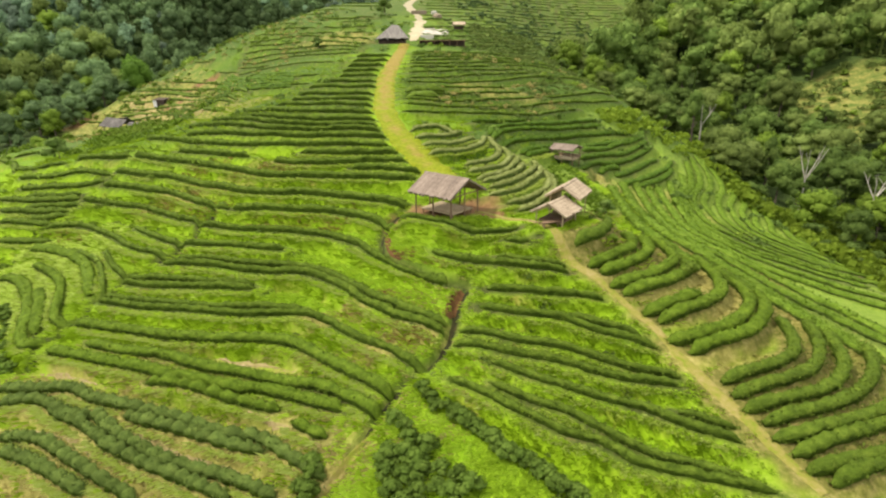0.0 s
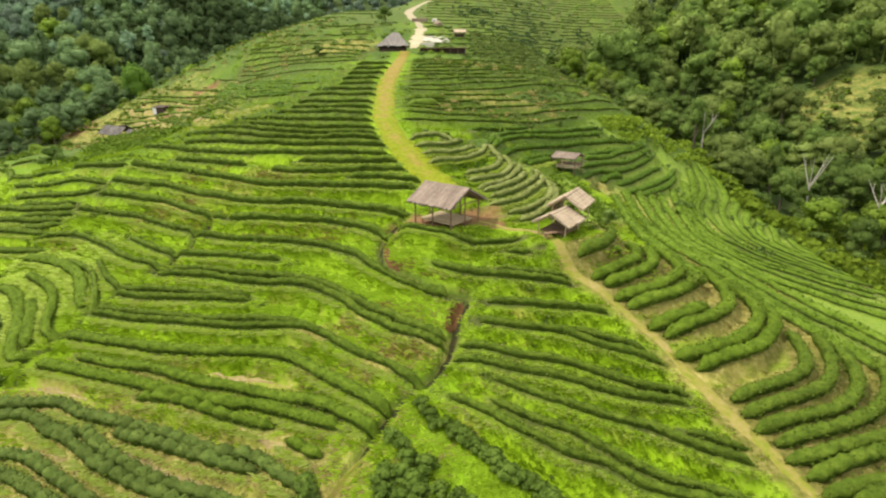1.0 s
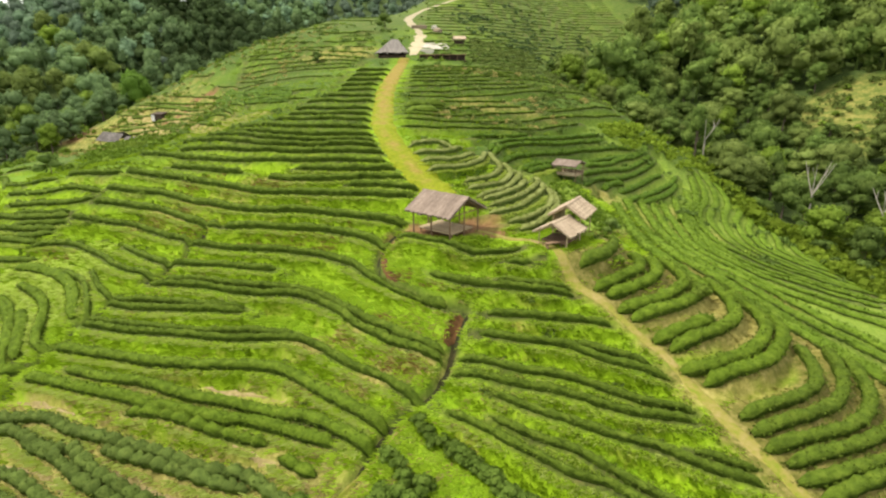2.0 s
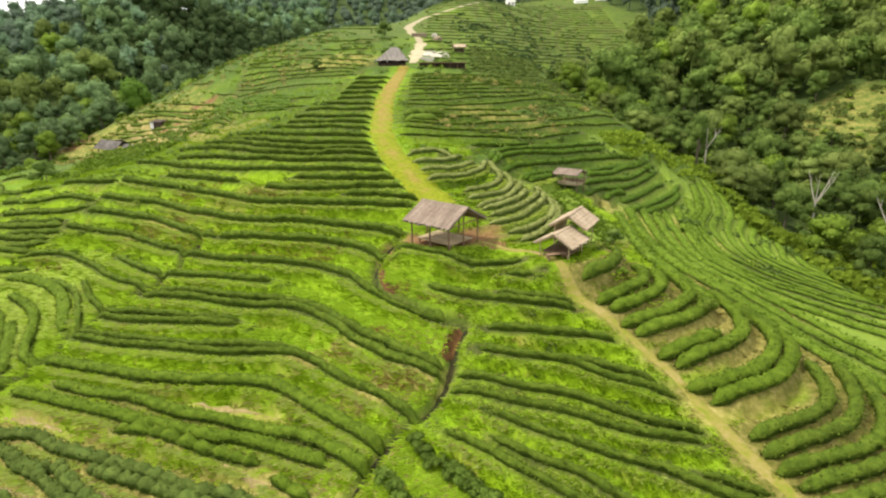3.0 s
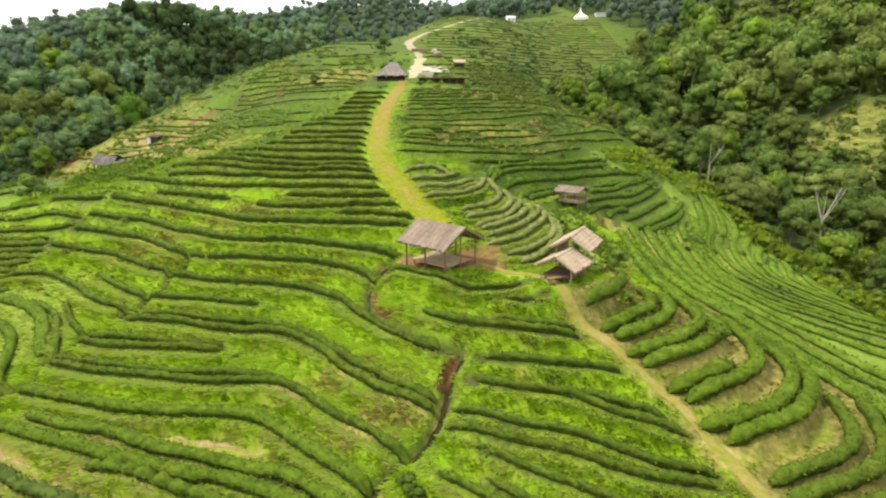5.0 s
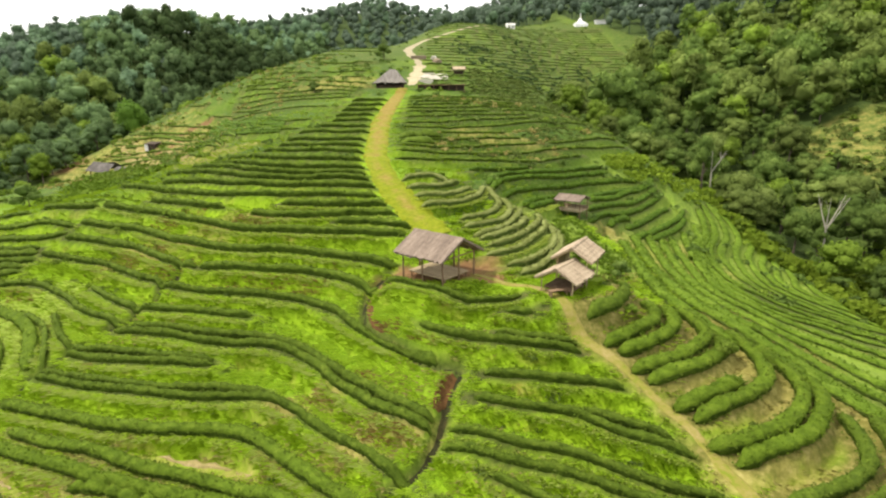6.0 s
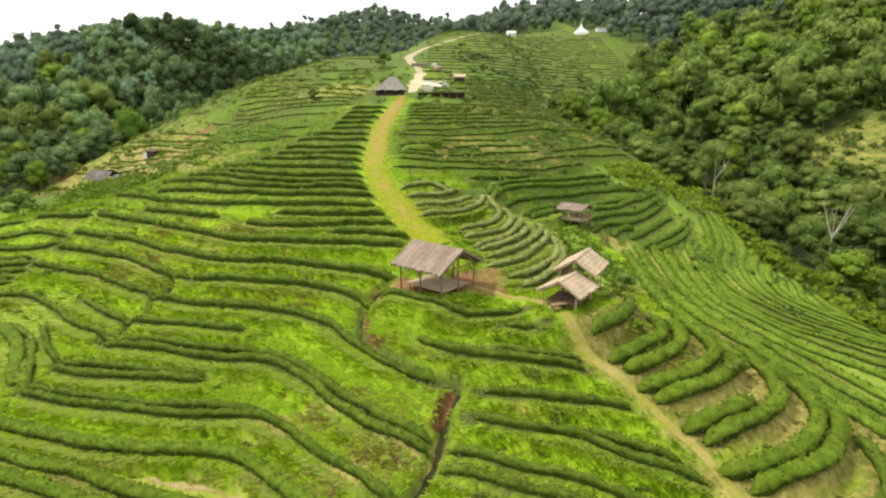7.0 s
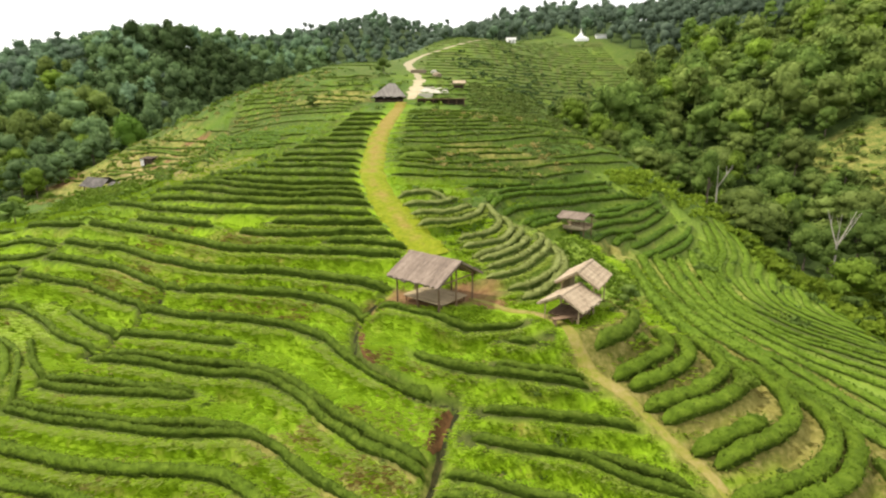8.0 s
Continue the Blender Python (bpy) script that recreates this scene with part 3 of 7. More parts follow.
# lower right
tea((2.6, 33.7), (5.2, 32.9), (8.4, 31.9), (10.4, 30.7), (12.3, 29.9), (13.4, 29.3), width=0.37, tall=0.36)
tea((8.5, 32.3), (11.0, 31.2), (12.7, 30.3), width=0.37, tall=0.36)
tea((1.2, 32.1), (4.3, 30.8), (7.3, 29.8), (9.4, 28.7), (11.4, 27.6), (13.8, 26.9), width=0.37, tall=0.36)
tea((0.8, 31.1), (3.7, 29.9), (7.0, 28.7), (9.1, 27.6), (11.1, 26.8), (13.5, 26.2), width=0.37, tall=0.36)
tea((3.1, 29.1), (5.3, 27.7), (7.3, 26.7), (9.5, 25.5), (11.3, 24.7), (12.9, 23.5), (15.3, 22.3), width=0.37, tall=0.36)
tea((12.8, 24.3), (14.2, 23.6), (15.5, 23.2), width=0.37, tall=0.36)
tea((0.5, 28.2), (2.7, 26.7), (4.7, 25.2), (6.7, 23.7), (8.4, 22.9), (9.9, 21.6), (11.9, 20.8), (14.3, 19.9), (15.5, 19.5), width=0.37, tall=0.36)
tea((3.0, 27.5), (5.5, 25.8), (7.2, 24.9), (8.9, 23.3), (10.8, 21.9), (13.0, 20.9), (14.7, 19.8), width=0.37, tall=0.36)

# centre
tea((-3.9, 45.5), (-2.4, 44.1), (0.4, 42.1), (3.5, 41.3), (6.2, 41.4), width=0.32, tall=0.36)
tea((5.0, 40.2), (6.8, 39.7), width=0.4, tall=0.42)
tea((-0.8, 40.1), (0.4, 39.2), (3.3, 37.9), (5.5, 37.3), (9.3, 36.6), width=0.4, tall=0.42)
tea((4.2, 38.2), (6.9, 37.6), (9.2, 37.3), width=0.4, tall=0.42)
tea((3.3, 35.2), (5.7, 34.8), (8.8, 34.2), (11.2, 33.9), width=0.4, tall=0.42)

# nose
tea((10.2, 38.8), (12.5, 40.1), (13.7, 41.9), (13.8, 43.1), width=0.66, tall=0.56, bare=True)
tea((10.9, 37.2), (13.1, 38.2), (15.0, 39.6), (15.1, 40.6), (14.7, 41.5), width=0.84, tall=0.56, bare=True)
tea((11.6, 36.5), (13.9, 37.2), (16.0, 39.0), (16.2, 40.3), (15.9, 41.1), width=0.84, tall=0.56, bare=True)
tea((12.0, 35.1), (13.9, 35.5), (16.3, 36.7), (17.8, 38.3), (17.7, 39.6), (17.1, 41.1), width=0.84, tall=0.56, bare=True)
tea((12.7, 34.3), (14.6, 34.7), (16.9, 35.7), (18.3, 37.0), (18.3, 38.1), width=0.84, tall=0.56, bare=True)
tea((13.5, 32.3), (15.6, 33.0), (18.1, 34.2), width=0.84, tall=0.56, bare=True)
tea((14.2, 31.5), (16.2, 32.2), (18.1, 33.1), (19.8, 34.7), (20.1, 36.0), (20.0, 37.4), (19.4, 39.2), width=0.84, tall=0.56, bare=True)
tea((14.2, 29.8), (16.1, 29.9), (18.1, 30.6), (20.1, 32.0), (21.4, 33.8), (21.6, 35.1), (20.7, 36.6), (20.4, 37.7), width=0.84, tall=0.56, bare=True)
tea((15.1, 28.7), (17.1, 29.2), (19.1, 30.0), (21.0, 31.5), (22.2, 33.2), (22.5, 34.4), (22.1, 35.5), width=0.84, tall=0.56, bare=True)

# nose lower
tea((16.0, 26.3), (17.6, 26.6), (19.8, 27.4), (21.7, 28.9), (22.3, 30.3), (22.6, 32.3), width=0.69, tall=0.54, bare=True)
tea((16.1, 25.2), (18.5, 25.7), (20.7, 26.5), (22.6, 28.0), (24.0, 30.2), (24.7, 32.6), width=0.69, tall=0.54, bare=True)
tea((16.3, 24.2), (18.7, 24.6), (21.3, 25.4), (23.6, 27.2), (24.9, 29.3), (25.4, 31.5), width=0.69, tall=0.54, bare=True)
tea((16.9, 23.3), (19.2, 23.7), (21.6, 24.5), (23.7, 25.7), (26.3, 28.2), (27.7, 30.7), width=0.69, tall=0.54, bare=True)
tea((16.9, 22.4), (18.6, 22.5), (21.3, 23.2), (24.0, 24.3), (26.7, 26.2), width=0.69, tall=0.54, bare=True)
tea((17.4, 21.5), (19.0, 21.8), (21.4, 22.5), (24.0, 23.4), width=0.69, tall=0.54, bare=True)
tea((17.5, 20.5), (19.5, 20.8), (21.7, 21.2), (23.4, 21.9), width=0.69, tall=0.54, bare=True)
tea((18.2, 19.8), (19.9, 20.3), (21.3, 20.7), (23.3, 21.3), width=0.69, tall=0.54, bare=True)

# crescents
tea((-3.7, 64.3), (-0.0, 65.3), (1.3, 63.9), width=0.68, tall=0.5, old="sage")
tea((-3.0, 61.9), (0.8, 62.8), (2.4, 64.6), width=0.68, tall=0.5, old="sage")
tea((-2.2, 60.0), (1.4, 60.5), (3.8, 62.8), width=0.68, tall=0.5, old="sage")
tea((-1.4, 57.9), (2.2, 58.4), (4.4, 60.6), (5.0, 63.5), width=0.68, tall=0.5, old="sage")
tea((2.5, 54.5), (3.6, 55.0), (5.0, 55.9), (6.1, 57.6), (6.3, 59.3), (5.8, 61.3), (5.5, 63.5), width=0.54, tall=0.46, old="sage")
tea((2.7, 52.8), (4.2, 53.3), (5.6, 54.1), (6.7, 55.5), (7.3, 57.3), (7.1, 58.9), (6.6, 60.2), width=0.54, tall=0.46, old="sage")
tea((3.4, 50.9), (4.6, 51.8), (6.0, 52.8), (7.0, 54.3), (7.8, 55.9), (8.2, 57.4), (7.9, 58.4), width=0.54, tall=0.46, old="sage")
tea((3.9, 50.4), (5.3, 51.2), (6.7, 52.4), (8.0, 54.3), (8.7, 56.0), width=0.54, tall=0.46, old="sage")
tea((4.4, 49.1), (5.7, 49.7), (7.0, 50.7), (8.3, 52.6), (9.3, 54.5), (10.0, 56.6), (9.7, 57.8), width=0.54, tall=0.46, old="sage")
tea((4.3, 47.5), (5.5, 47.8), (6.9, 48.7), (8.3, 50.6), (9.6, 52.9), (10.2, 54.8), (10.3, 56.4), width=0.54, tall=0.46, old="sage")
tea((5.7, 45.7), (6.9, 46.1), (8.3, 47.2), (9.6, 48.9), (10.5, 51.1), (10.8, 53.2), (10.7, 55.0), width=0.54, tall=0.46, old="sage")
tea((6.6, 44.8), (7.6, 45.4), (8.6, 46.3), (10.0, 48.2), (10.8, 50.2), (11.2, 52.9), (11.1, 54.5), width=0.54, tall=0.46, old="sage")

# bowl
tea((3.9, 69.0), (8.4, 72.0), (11.6, 75.4), width=0.74, tall=0.5, old="deep")
tea((5.7, 64.6), (6.3, 66.8), (7.6, 69.1), (10.4, 72.2), (15.2, 77.9), (21.6, 85.5), (25.0, 89.1), width=0.74, tall=0.5, old="deep")
tea((5.9, 62.7), (6.8, 65.5), (8.4, 68.0), (10.9, 70.9), (15.7, 76.3), (20.1, 81.7), (25.5, 87.6), width=0.74, tall=0.5, old="deep")
tea((7.0, 60.9), (7.8, 62.5), (9.4, 64.8), (12.2, 68.3), (14.8, 71.6), (19.1, 77.4), (23.2, 82.2), (27.5, 87.0), (31.0, 90.0), width=0.74, tall=0.5, old="deep")
tea((8.9, 59.5), (10.1, 61.9), (12.0, 64.5), (13.9, 67.1), width=0.74, tall=0.5, old="deep")
tea((19.3, 73.5), (25.2, 81.2), (30.1, 87.1), (33.4, 91.4), (35.2, 94.2), width=0.74, tall=0.5, old="deep")
tea((9.5, 59.2), (11.1, 61.7), (12.9, 64.6), width=0.74, tall=0.5, old="deep")
tea((18.9, 72.0), (22.3, 75.9), (27.2, 82.9), (31.9, 88.9), (34.9, 92.8), width=0.74, tall=0.5, old="deep")
tea((17.1, 66.7), (20.1, 71.0), (22.7, 74.5), (27.1, 79.7), (31.2, 85.9), (34.8, 91.1), width=0.74, tall=0.5, old="deep")
tea((16.3, 61.9), (19.0, 67.0), (23.1, 72.2), (26.8, 77.3), (31.6, 84.4), (34.9, 89.6), width=0.74, tall=0.5, old="deep")
tea((19.3, 64.5), (21.8, 68.9), (24.0, 71.8), width=0.74, tall=0.5, old="deep")
tea((22.0, 66.5), (25.9, 72.8), (30.1, 79.2), (34.5, 85.4), width=0.74, tall=0.5, old="deep")
tea((22.7, 64.9), (26.9, 71.3), (31.7, 78.2), (35.3, 83.3), (38.2, 88.3), width=0.74, tall=0.5, old="deep")
tea((25.8, 68.2), (30.3, 74.5), (34.2, 80.0), (36.9, 84.7), width=0.74, tall=0.5, old="deep")

# right slope: rows that wind round the gully
tea((19.8, 61.2), (18.8, 54.1), (17.3, 46.4), (17.4, 42.4), (18.4, 40.2), (19.3, 38.4), (20.8, 37.4), (28.0, 29.1), width=1.08, tall=0.32, old="pale")
tea((22.4, 65.3), (21.3, 58.8), (20.3, 52.1), (19.2, 45.8), (19.5, 42.7), (20.7, 40.6), (21.9, 38.9), (28.0, 29.7), width=1.08, tall=0.32, old="pale")
tea((25.4, 69.6), (24.2, 62.8), (23.5, 57.4), (22.8, 52.3), (20.9, 44.7), (21.6, 41.8), (23.3, 40.6), (24.6, 39.1), (32.6, 31.6), width=1.08, tall=0.32, old="pale")
tea((27.9, 71.9), (26.6, 65.6), (25.8, 60.2), (25.5, 55.9), (25.5, 52.3), (25.4, 47.9), (26.2, 45.0), (28.0, 43.3), (33.6, 33.8), width=1.08, tall=0.32, old="pale")
tea((30.4, 73.9), (29.1, 68.5), (28.8, 64.7), (28.2, 60.2), (28.3, 56.9), (30.1, 55.6), (32.2, 53.9), (34.4, 51.9), (42.7, 44.7), width=1.08, tall=0.32, old="pale")
tea((34.1, 78.6), (32.4, 73.0), (31.3, 68.0), (30.8, 64.1), (30.5, 59.9), (32.1, 58.4), (34.7, 57.2), (38.1, 56.0), (48.3, 52.0), width=1.08, tall=0.32, old="pale")
tea((38.6, 85.3), (37.1, 80.2), (33.5, 73.4), (32.3, 69.5), (31.4, 65.2), (31.7, 62.8), (32.7, 60.4), (35.4, 59.2), (40.9, 60.0), (51.9, 59.6), width=1.08, tall=0.32, old="pale")
tea((42.5, 92.6), (41.1, 87.1), (39.1, 82.2), (35.4, 75.9), (33.8, 71.5), (32.9, 66.7), (33.2, 64.2), (34.8, 62.3), (38.3, 61.5), (44.6, 63.2), (55.6, 64.2), width=1.08, tall=0.32, old="pale")
tea((44.5, 95.6), (43.8, 89.9), (42.3, 85.9), (38.3, 79.2), (36.0, 74.2), (35.0, 69.3), (35.4, 66.3), (37.7, 65.6), (41.7, 65.1), (47.2, 65.2), (58.2, 64.8), width=1.08, tall=0.32, old="pale")
tea((46.3, 97.9), (46.6, 92.7), (45.5, 88.5), (41.4, 81.5), (38.8, 76.3), (38.3, 72.5), (38.6, 69.7), (40.4, 68.3), (44.7, 68.0), (50.5, 68.3), (61.5, 68.2), width=1.08, tall=0.32, old="pale")
tea((47.3, 97.6), (48.8, 93.5), (47.8, 89.2), (44.0, 82.6), (42.2, 78.2), (41.2, 74.0), (41.7, 71.5), (44.1, 70.7), (47.7, 69.9), (52.7, 69.7), (63.7, 68.4), width=1.08, tall=0.32, old="pale")
tea((48.6, 97.0), (50.7, 93.3), (49.8, 89.0), (45.9, 82.4), (44.6, 78.5), (44.1, 75.2), (44.7, 73.1), (47.2, 71.9), (51.0, 71.3), (54.7, 70.0), (65.4, 67.3), width=1.08, tall=0.32, old="pale")
tea((49.5, 94.1), (51.9, 91.3), (50.7, 86.7), (47.4, 81.2), (46.3, 77.5), (46.5, 75.2), (48.5, 74.0), (51.9, 73.5), (55.5, 71.9), (58.5, 70.3), (68.4, 65.6), width=1.08, tall=0.32, old="pale")
tea((51.1, 91.3), (52.2, 87.9), (50.9, 83.2), (48.5, 79.1), (48.1, 76.3), (49.4, 74.9), (52.7, 74.7), (56.6, 74.2), (60.4, 72.0), (70.8, 68.4), width=1.08, tall=0.32, old="pale")
tea((53.5, 88.9), (53.3, 84.2), (51.7, 80.1), (50.4, 76.9), (51.9, 75.8), (54.9, 75.3), (58.1, 73.7), (60.8, 72.5), (70.7, 67.8), width=1.08, tall=0.32, old="pale")
tea((54.4, 84.4), (54.3, 80.5), (53.9, 77.9), (55.2, 76.5), (58.2, 75.5), (62.1, 74.1), (72.5, 70.5), width=1.08, tall=0.32, old="pale")
tea((55.1, 79.2), (56.6, 77.6), (59.8, 76.7), (62.7, 74.9), (72.8, 70.5), width=1.08, tall=0.32, old="pale")

# broad left
tea((-30.9, 40.4), (-25.7, 38.4), (-20.7, 36.6), (-17.8, 36.1), (-13.7, 35.8), (-11.2, 35.0), (-9.2, 33.6), (-7.2, 31.9), (-5.4, 30.3), (-3.2, 28.5), width=0.75, tall=0.52)
tea((-28.3, 37.6), (-24.2, 35.9), (-20.6, 34.7), (-17.3, 33.5), (-13.7, 32.6), (-10.7, 31.5), (-7.8, 30.2), (-5.5, 28.5), (-3.8, 27.3), width=0.75, tall=0.52)
tea((-31.7, 37.8), (-27.2, 35.9), (-23.2, 34.3), (-18.8, 32.7), (-15.2, 31.8), (-12.1, 31.1), (-9.2, 29.8), (-6.4, 28.1), width=0.75, tall=0.52)
tea((-41.9, 51.3), (-38.2, 48.8), (-35.5, 45.7), (-34.4, 43.4), (-33.4, 41.5), (-31.2, 40.3), width=0.75, tall=0.52)

# old
tea((-21.0, 32.5), (-17.9, 31.9), (-14.2, 30.6), (-10.7, 29.3), width=0.72, tall=0.56, bush=1.3)
tea((-9.6, 28.2), (-8.4, 27.2), (-7.0, 26.3), width=0.72, tall=0.56, bush=1.3)

# left edge
tea((-54.3, 64.1), (-47.7, 61.7), (-42.3, 60.8), width=0.6, tall=0.45)
tea((-51.4, 59.8), (-47.6, 58.7), (-43.9, 57.6), width=0.6, tall=0.45)
tea((-52.7, 61.8), (-47.4, 60.1), (-42.8, 59.2), width=0.6, tall=0.45)
tea((-49.4, 56.7), (-45.4, 55.6), (-42.4, 54.9), width=0.6, tall=0.45)

# thicket
tea((-5.4, 83.1), (-2.7, 83.9), (0.5, 84.0), width=2.2, tall=0.9, bush=0.9)
tea((-4.9, 78.8), (-2.2, 79.8), (-0.2, 79.7), width=2.2, tall=0.9, bush=0.9)

# left edge
tea((-67.7, 85.0), (-64.0, 85.4), (-58.7, 84.8), width=0.6, tall=0.45)
tea((-60.1, 75.3), (-52.6, 70.3), (-48.8, 69.3), width=0.6, tall=0.45)
tea((-54.4, 68.2), (-48.3, 65.9), (-44.2, 65.5), (-39.9, 63.8), width=0.6, tall=0.45)
tea((-52.0, 64.9), (-46.9, 63.6), (-43.0, 62.9), (-40.3, 62.8), width=0.6, tall=0.45)
tea((-48.0, 59.2), (-45.1, 58.7), (-42.7, 58.5), width=0.6, tall=0.45)

# corner
tea((-44.1, 54.3), (-39.9, 52.7), (-35.7, 49.6), (-33.2, 46.4), (-31.7, 43.8), width=1, tall=0.5)

# corner
tea((-45.1, 50.4), (-42.1, 49.1), (-39.5, 46.5), (-36.9, 42.8), (-35.8, 40.4), (-34.2, 38.9), (-32.9, 39.3), width=1, tall=0.5)
tea((-38.6, 46.8), (-36.8, 44.5), (-35.5, 42.0), (-34.5, 40.3), width=1, tall=0.5)

# upper right slope
tea_field(14, [(-4.9, 69.4), (1.5, 69.7), (9.0, 74.7), (19.8, 86.4), (34.4, 99.7)], [(-6.0, 118.7), (2.4, 121.0), (9.6, 123.1), (14.7, 125.4), (23.8, 136.7)], width=0.5, tall=0.34, keep=0.35)
# dark plot on the shoulder
tea_field(7, [(-52.2, 128.1), (-32.2, 96.1), (-24.6, 91.2)], [(-49.4, 133.3), (-35.1, 110.8), (-25.7, 100.2)], width=0.95, tall=0.34, keep=0.9, wave=0.2, old="deep")
# upper left flank
tea_field(10, [(-45.9, 121.6), (-31.3, 96.6), (-25.0, 91.2), (-21.9, 89.9)], [(-49.6, 149.2), (-36.6, 144.5), (-25.8, 139.4), (-15.7, 134.4)], width=0.5, tall=0.28, keep=0.45)
# brown terraces
tea_field(6, [(-82.2, 135.4), (-70.6, 131.2), (-49.7, 105.3), (-35.3, 87.0)], [(-78.7, 149.6), (-66.9, 142.4), (-53.3, 130.5), (-33.4, 97.1)], width=0.5, tall=0.4, keep=0.6)
# the slope under the ridge, the shoulder left of the top hut, the brown flank
contour_field(np.arange(23.5, 52, 1.25), (-5, 74), (134, 290), width=0.9, tall=0.24, keep=0.35, old=True)
contour_field(np.arange(25.5, 37, 1.5), (-52, -17), (126, 200), width=0.5, tall=0.26, keep=0.35)
contour_field(np.arange(4.5, 19, 2.4), (98, 166), (-97, -46), width=0.45, tall=0.26, keep=0.3, across=True)

contour_field(np.arange(1.2, 8.5, 1.2), (-80, -42), (72, 122), width=0.7, tall=0.45, keep=0.5)
contour_field(np.arange(17.5, 24.5, 0.9), (6, 36), (112, 158), width=0.6, tall=0.3, keep=0.4, old=True)

TRACK_LINE = [(-0.0, 51.7, 3.8), (-1.7, 56.0, 3.8), (-4.7, 62.6, 3.6), (-6.9, 69.7, 3.2), (-8.3, 80.0, 3.4), (-8.9, 89.9, 3.3), (-8.6, 107.1, 3.0), (-8.2, 123.0, 2.5), (-7.5, 131.7, 1.9)]
FOOT_LINE = [(3.0, 45.7, 0.5), (5.5, 43.5, 0.5), (7.7, 41.9, 0.7), (9.5, 38.4, 0.7), (11.5, 35.8, 0.7), (12.9, 32.9, 0.7), (13.9, 31.1, 0.7), (14.5, 28.7, 0.7), (15.1, 26.9, 0.7), (15.9, 24.7, 0.7), (17.7, 19.4, 0.7)]
TRAIL_LINE = [(-1.7, 28.6, 0.3), (-3.6, 27.1, 0.55), (-4.9, 25.6, 0.5), (-5.9, 24.4, 0.5), (-6.9, 23.0, 0.5)]
TAN_LINES = (      # worn bare earth between the old bushes
    [(-21.6, 29.2, 0.2), (-19.4, 28.4, 0.4), (-17.4, 27.5, 0.5), (-14.9, 26.6, 0.45), (-12.1, 25.4, 0.2)],
    [(-29.5, 30.6, 0.2), (-26.1, 29.5, 0.4), (-23.6, 28.3, 0.4), (-22.1, 27.2, 0.2)],
    [(-16.9, 34.7, 0.2), (-14.3, 34.2, 0.4), (-12.2, 33.7, 0.4), (-10.5, 33.1, 0.2)],
    [(-31.8, 36.5, 0.2), (-29.9, 35.8, 0.5), (-27.3, 34.7, 0.35), (-25.2, 33.4, 0.2)],
    [(-12.9, 29.6, 0.2), (-11.2, 28.7, 0.4), (-9.4, 27.7, 0.2)],
)
DITCH_LINE = [(-3.6, 47.5, 0.4), (-4.8, 45.9, 0.4), (-5.2, 44.3, 0.4), (-4.8, 42.4, 0.3), (-2.1, 39.0, 0.3), (0.3, 36.9, 0.2), (1.8, 36.3, 0.3), (1.0, 34.7, 0.5), (0.9, 33.5, 0.4), (0.5, 32.0, 0.4), (-0.4, 30.5, 0.45), (-2.5, 29.2, 0.45), (-4.8, 25.7, 0.45), (-6.1, 23.6, 0.3), (-6.6, 22.6, 0.3)]
RED_LINE = [(-4.9, 44.9, 0.3), (-4.7, 43.4, 0.6), (-4.1, 42.0, 0.45), (-3.3, 40.9, 0.2)]
FACE_LINE = [(1.5, 36.0, 0.3), (1.0, 35.2, 0.6), (0.7, 34.4, 0.7), (0.4, 33.6, 0.3)]
ROAD_LINE = [(-5.5, 156.0, 2.4), (-6.5, 163.0, 2.0), (-8.6, 172.0, 2.5), (-10.0, 180.0, 3.2), (-9.6, 188.0, 3.0), (-8.4, 195.0, 2.6), (-5.5, 202.5, 2.2), (-0.1, 208.5, 1.8), (10.4, 223.5, 1.3), (31.3, 302.5, 1.3)]
SEAM_LINE = [(-22.9, 53.3, 0.4), (-24.7, 49.1, 0.4), (-25.7, 47.2, 0.4), (-27.1, 46.9, 0.4), (-29.0, 45.5, 0.4), (-29.6, 44.1, 0.5), (-30.9, 43.4, 0.5), (-31.4, 42.0, 0.5), (-31.7, 40.9, 0.5), (-33.0, 38.5, 0.5), (-33.4, 36.9, 0.5)]
YARD_LINE = [(-6.4, 134.0, 2.0), (-5.7, 139.5, 3.4), (-5.8, 147.0, 3.8), (-5.8, 153.0, 3.4), (-4.4, 156.5, 1.8)]
PAVING_LINE = [(-4.4, 142.0, 3.4), (-2.4, 144.0, 5.2), (-0.4, 146.2, 5.0), (1.0, 147.4, 3.2)]
STRIP_LINE = [(-0.2, 151.4, 1.2), (2.0, 153.2, 1.8), (4.2, 154.8, 1.2)]
BANK_LINES = (
    [(-80.8, 144.9, 1.0), (-77.6, 139.5, 1.4), (-71.3, 133.0, 0.9)],
    [(-77.7, 143.9, 0.8), (-73.0, 138.5, 1.3), (-66.9, 130.3, 1.2), (-57.0, 115.0, 0.6)],
    [(-71.1, 138.8, 0.8), (-63.9, 131.9, 1.3), (-53.7, 118.2, 0.8)],
    [(-64.6, 136.8, 1.0), (-59.1, 129.9, 1.5), (-45.7, 109.7, 0.8)],
    [(-59.8, 123.6, 0.8), (-50.1, 108.9, 1.1), (-41.0, 94.5, 0.6)],
    [(-80.1, 141.5, 0.8), (-74.8, 136.0, 1.2), (-63.0, 119.0, 0.9), (-54.0, 106.0, 0.6)],
    [(-71.7, 134.9, 0.8), (-60.0, 118.0, 1.1), (-50.5, 107.5, 0.6)],
)
PALE_SPOTS = ((14.5, 51.0, 5.0, 7.5), (9.0, 50.0, 5.5, 5.0), (12.5, 47.0, 4.5, 4.5), (11.5, 57.0, 4.5, 7.0))
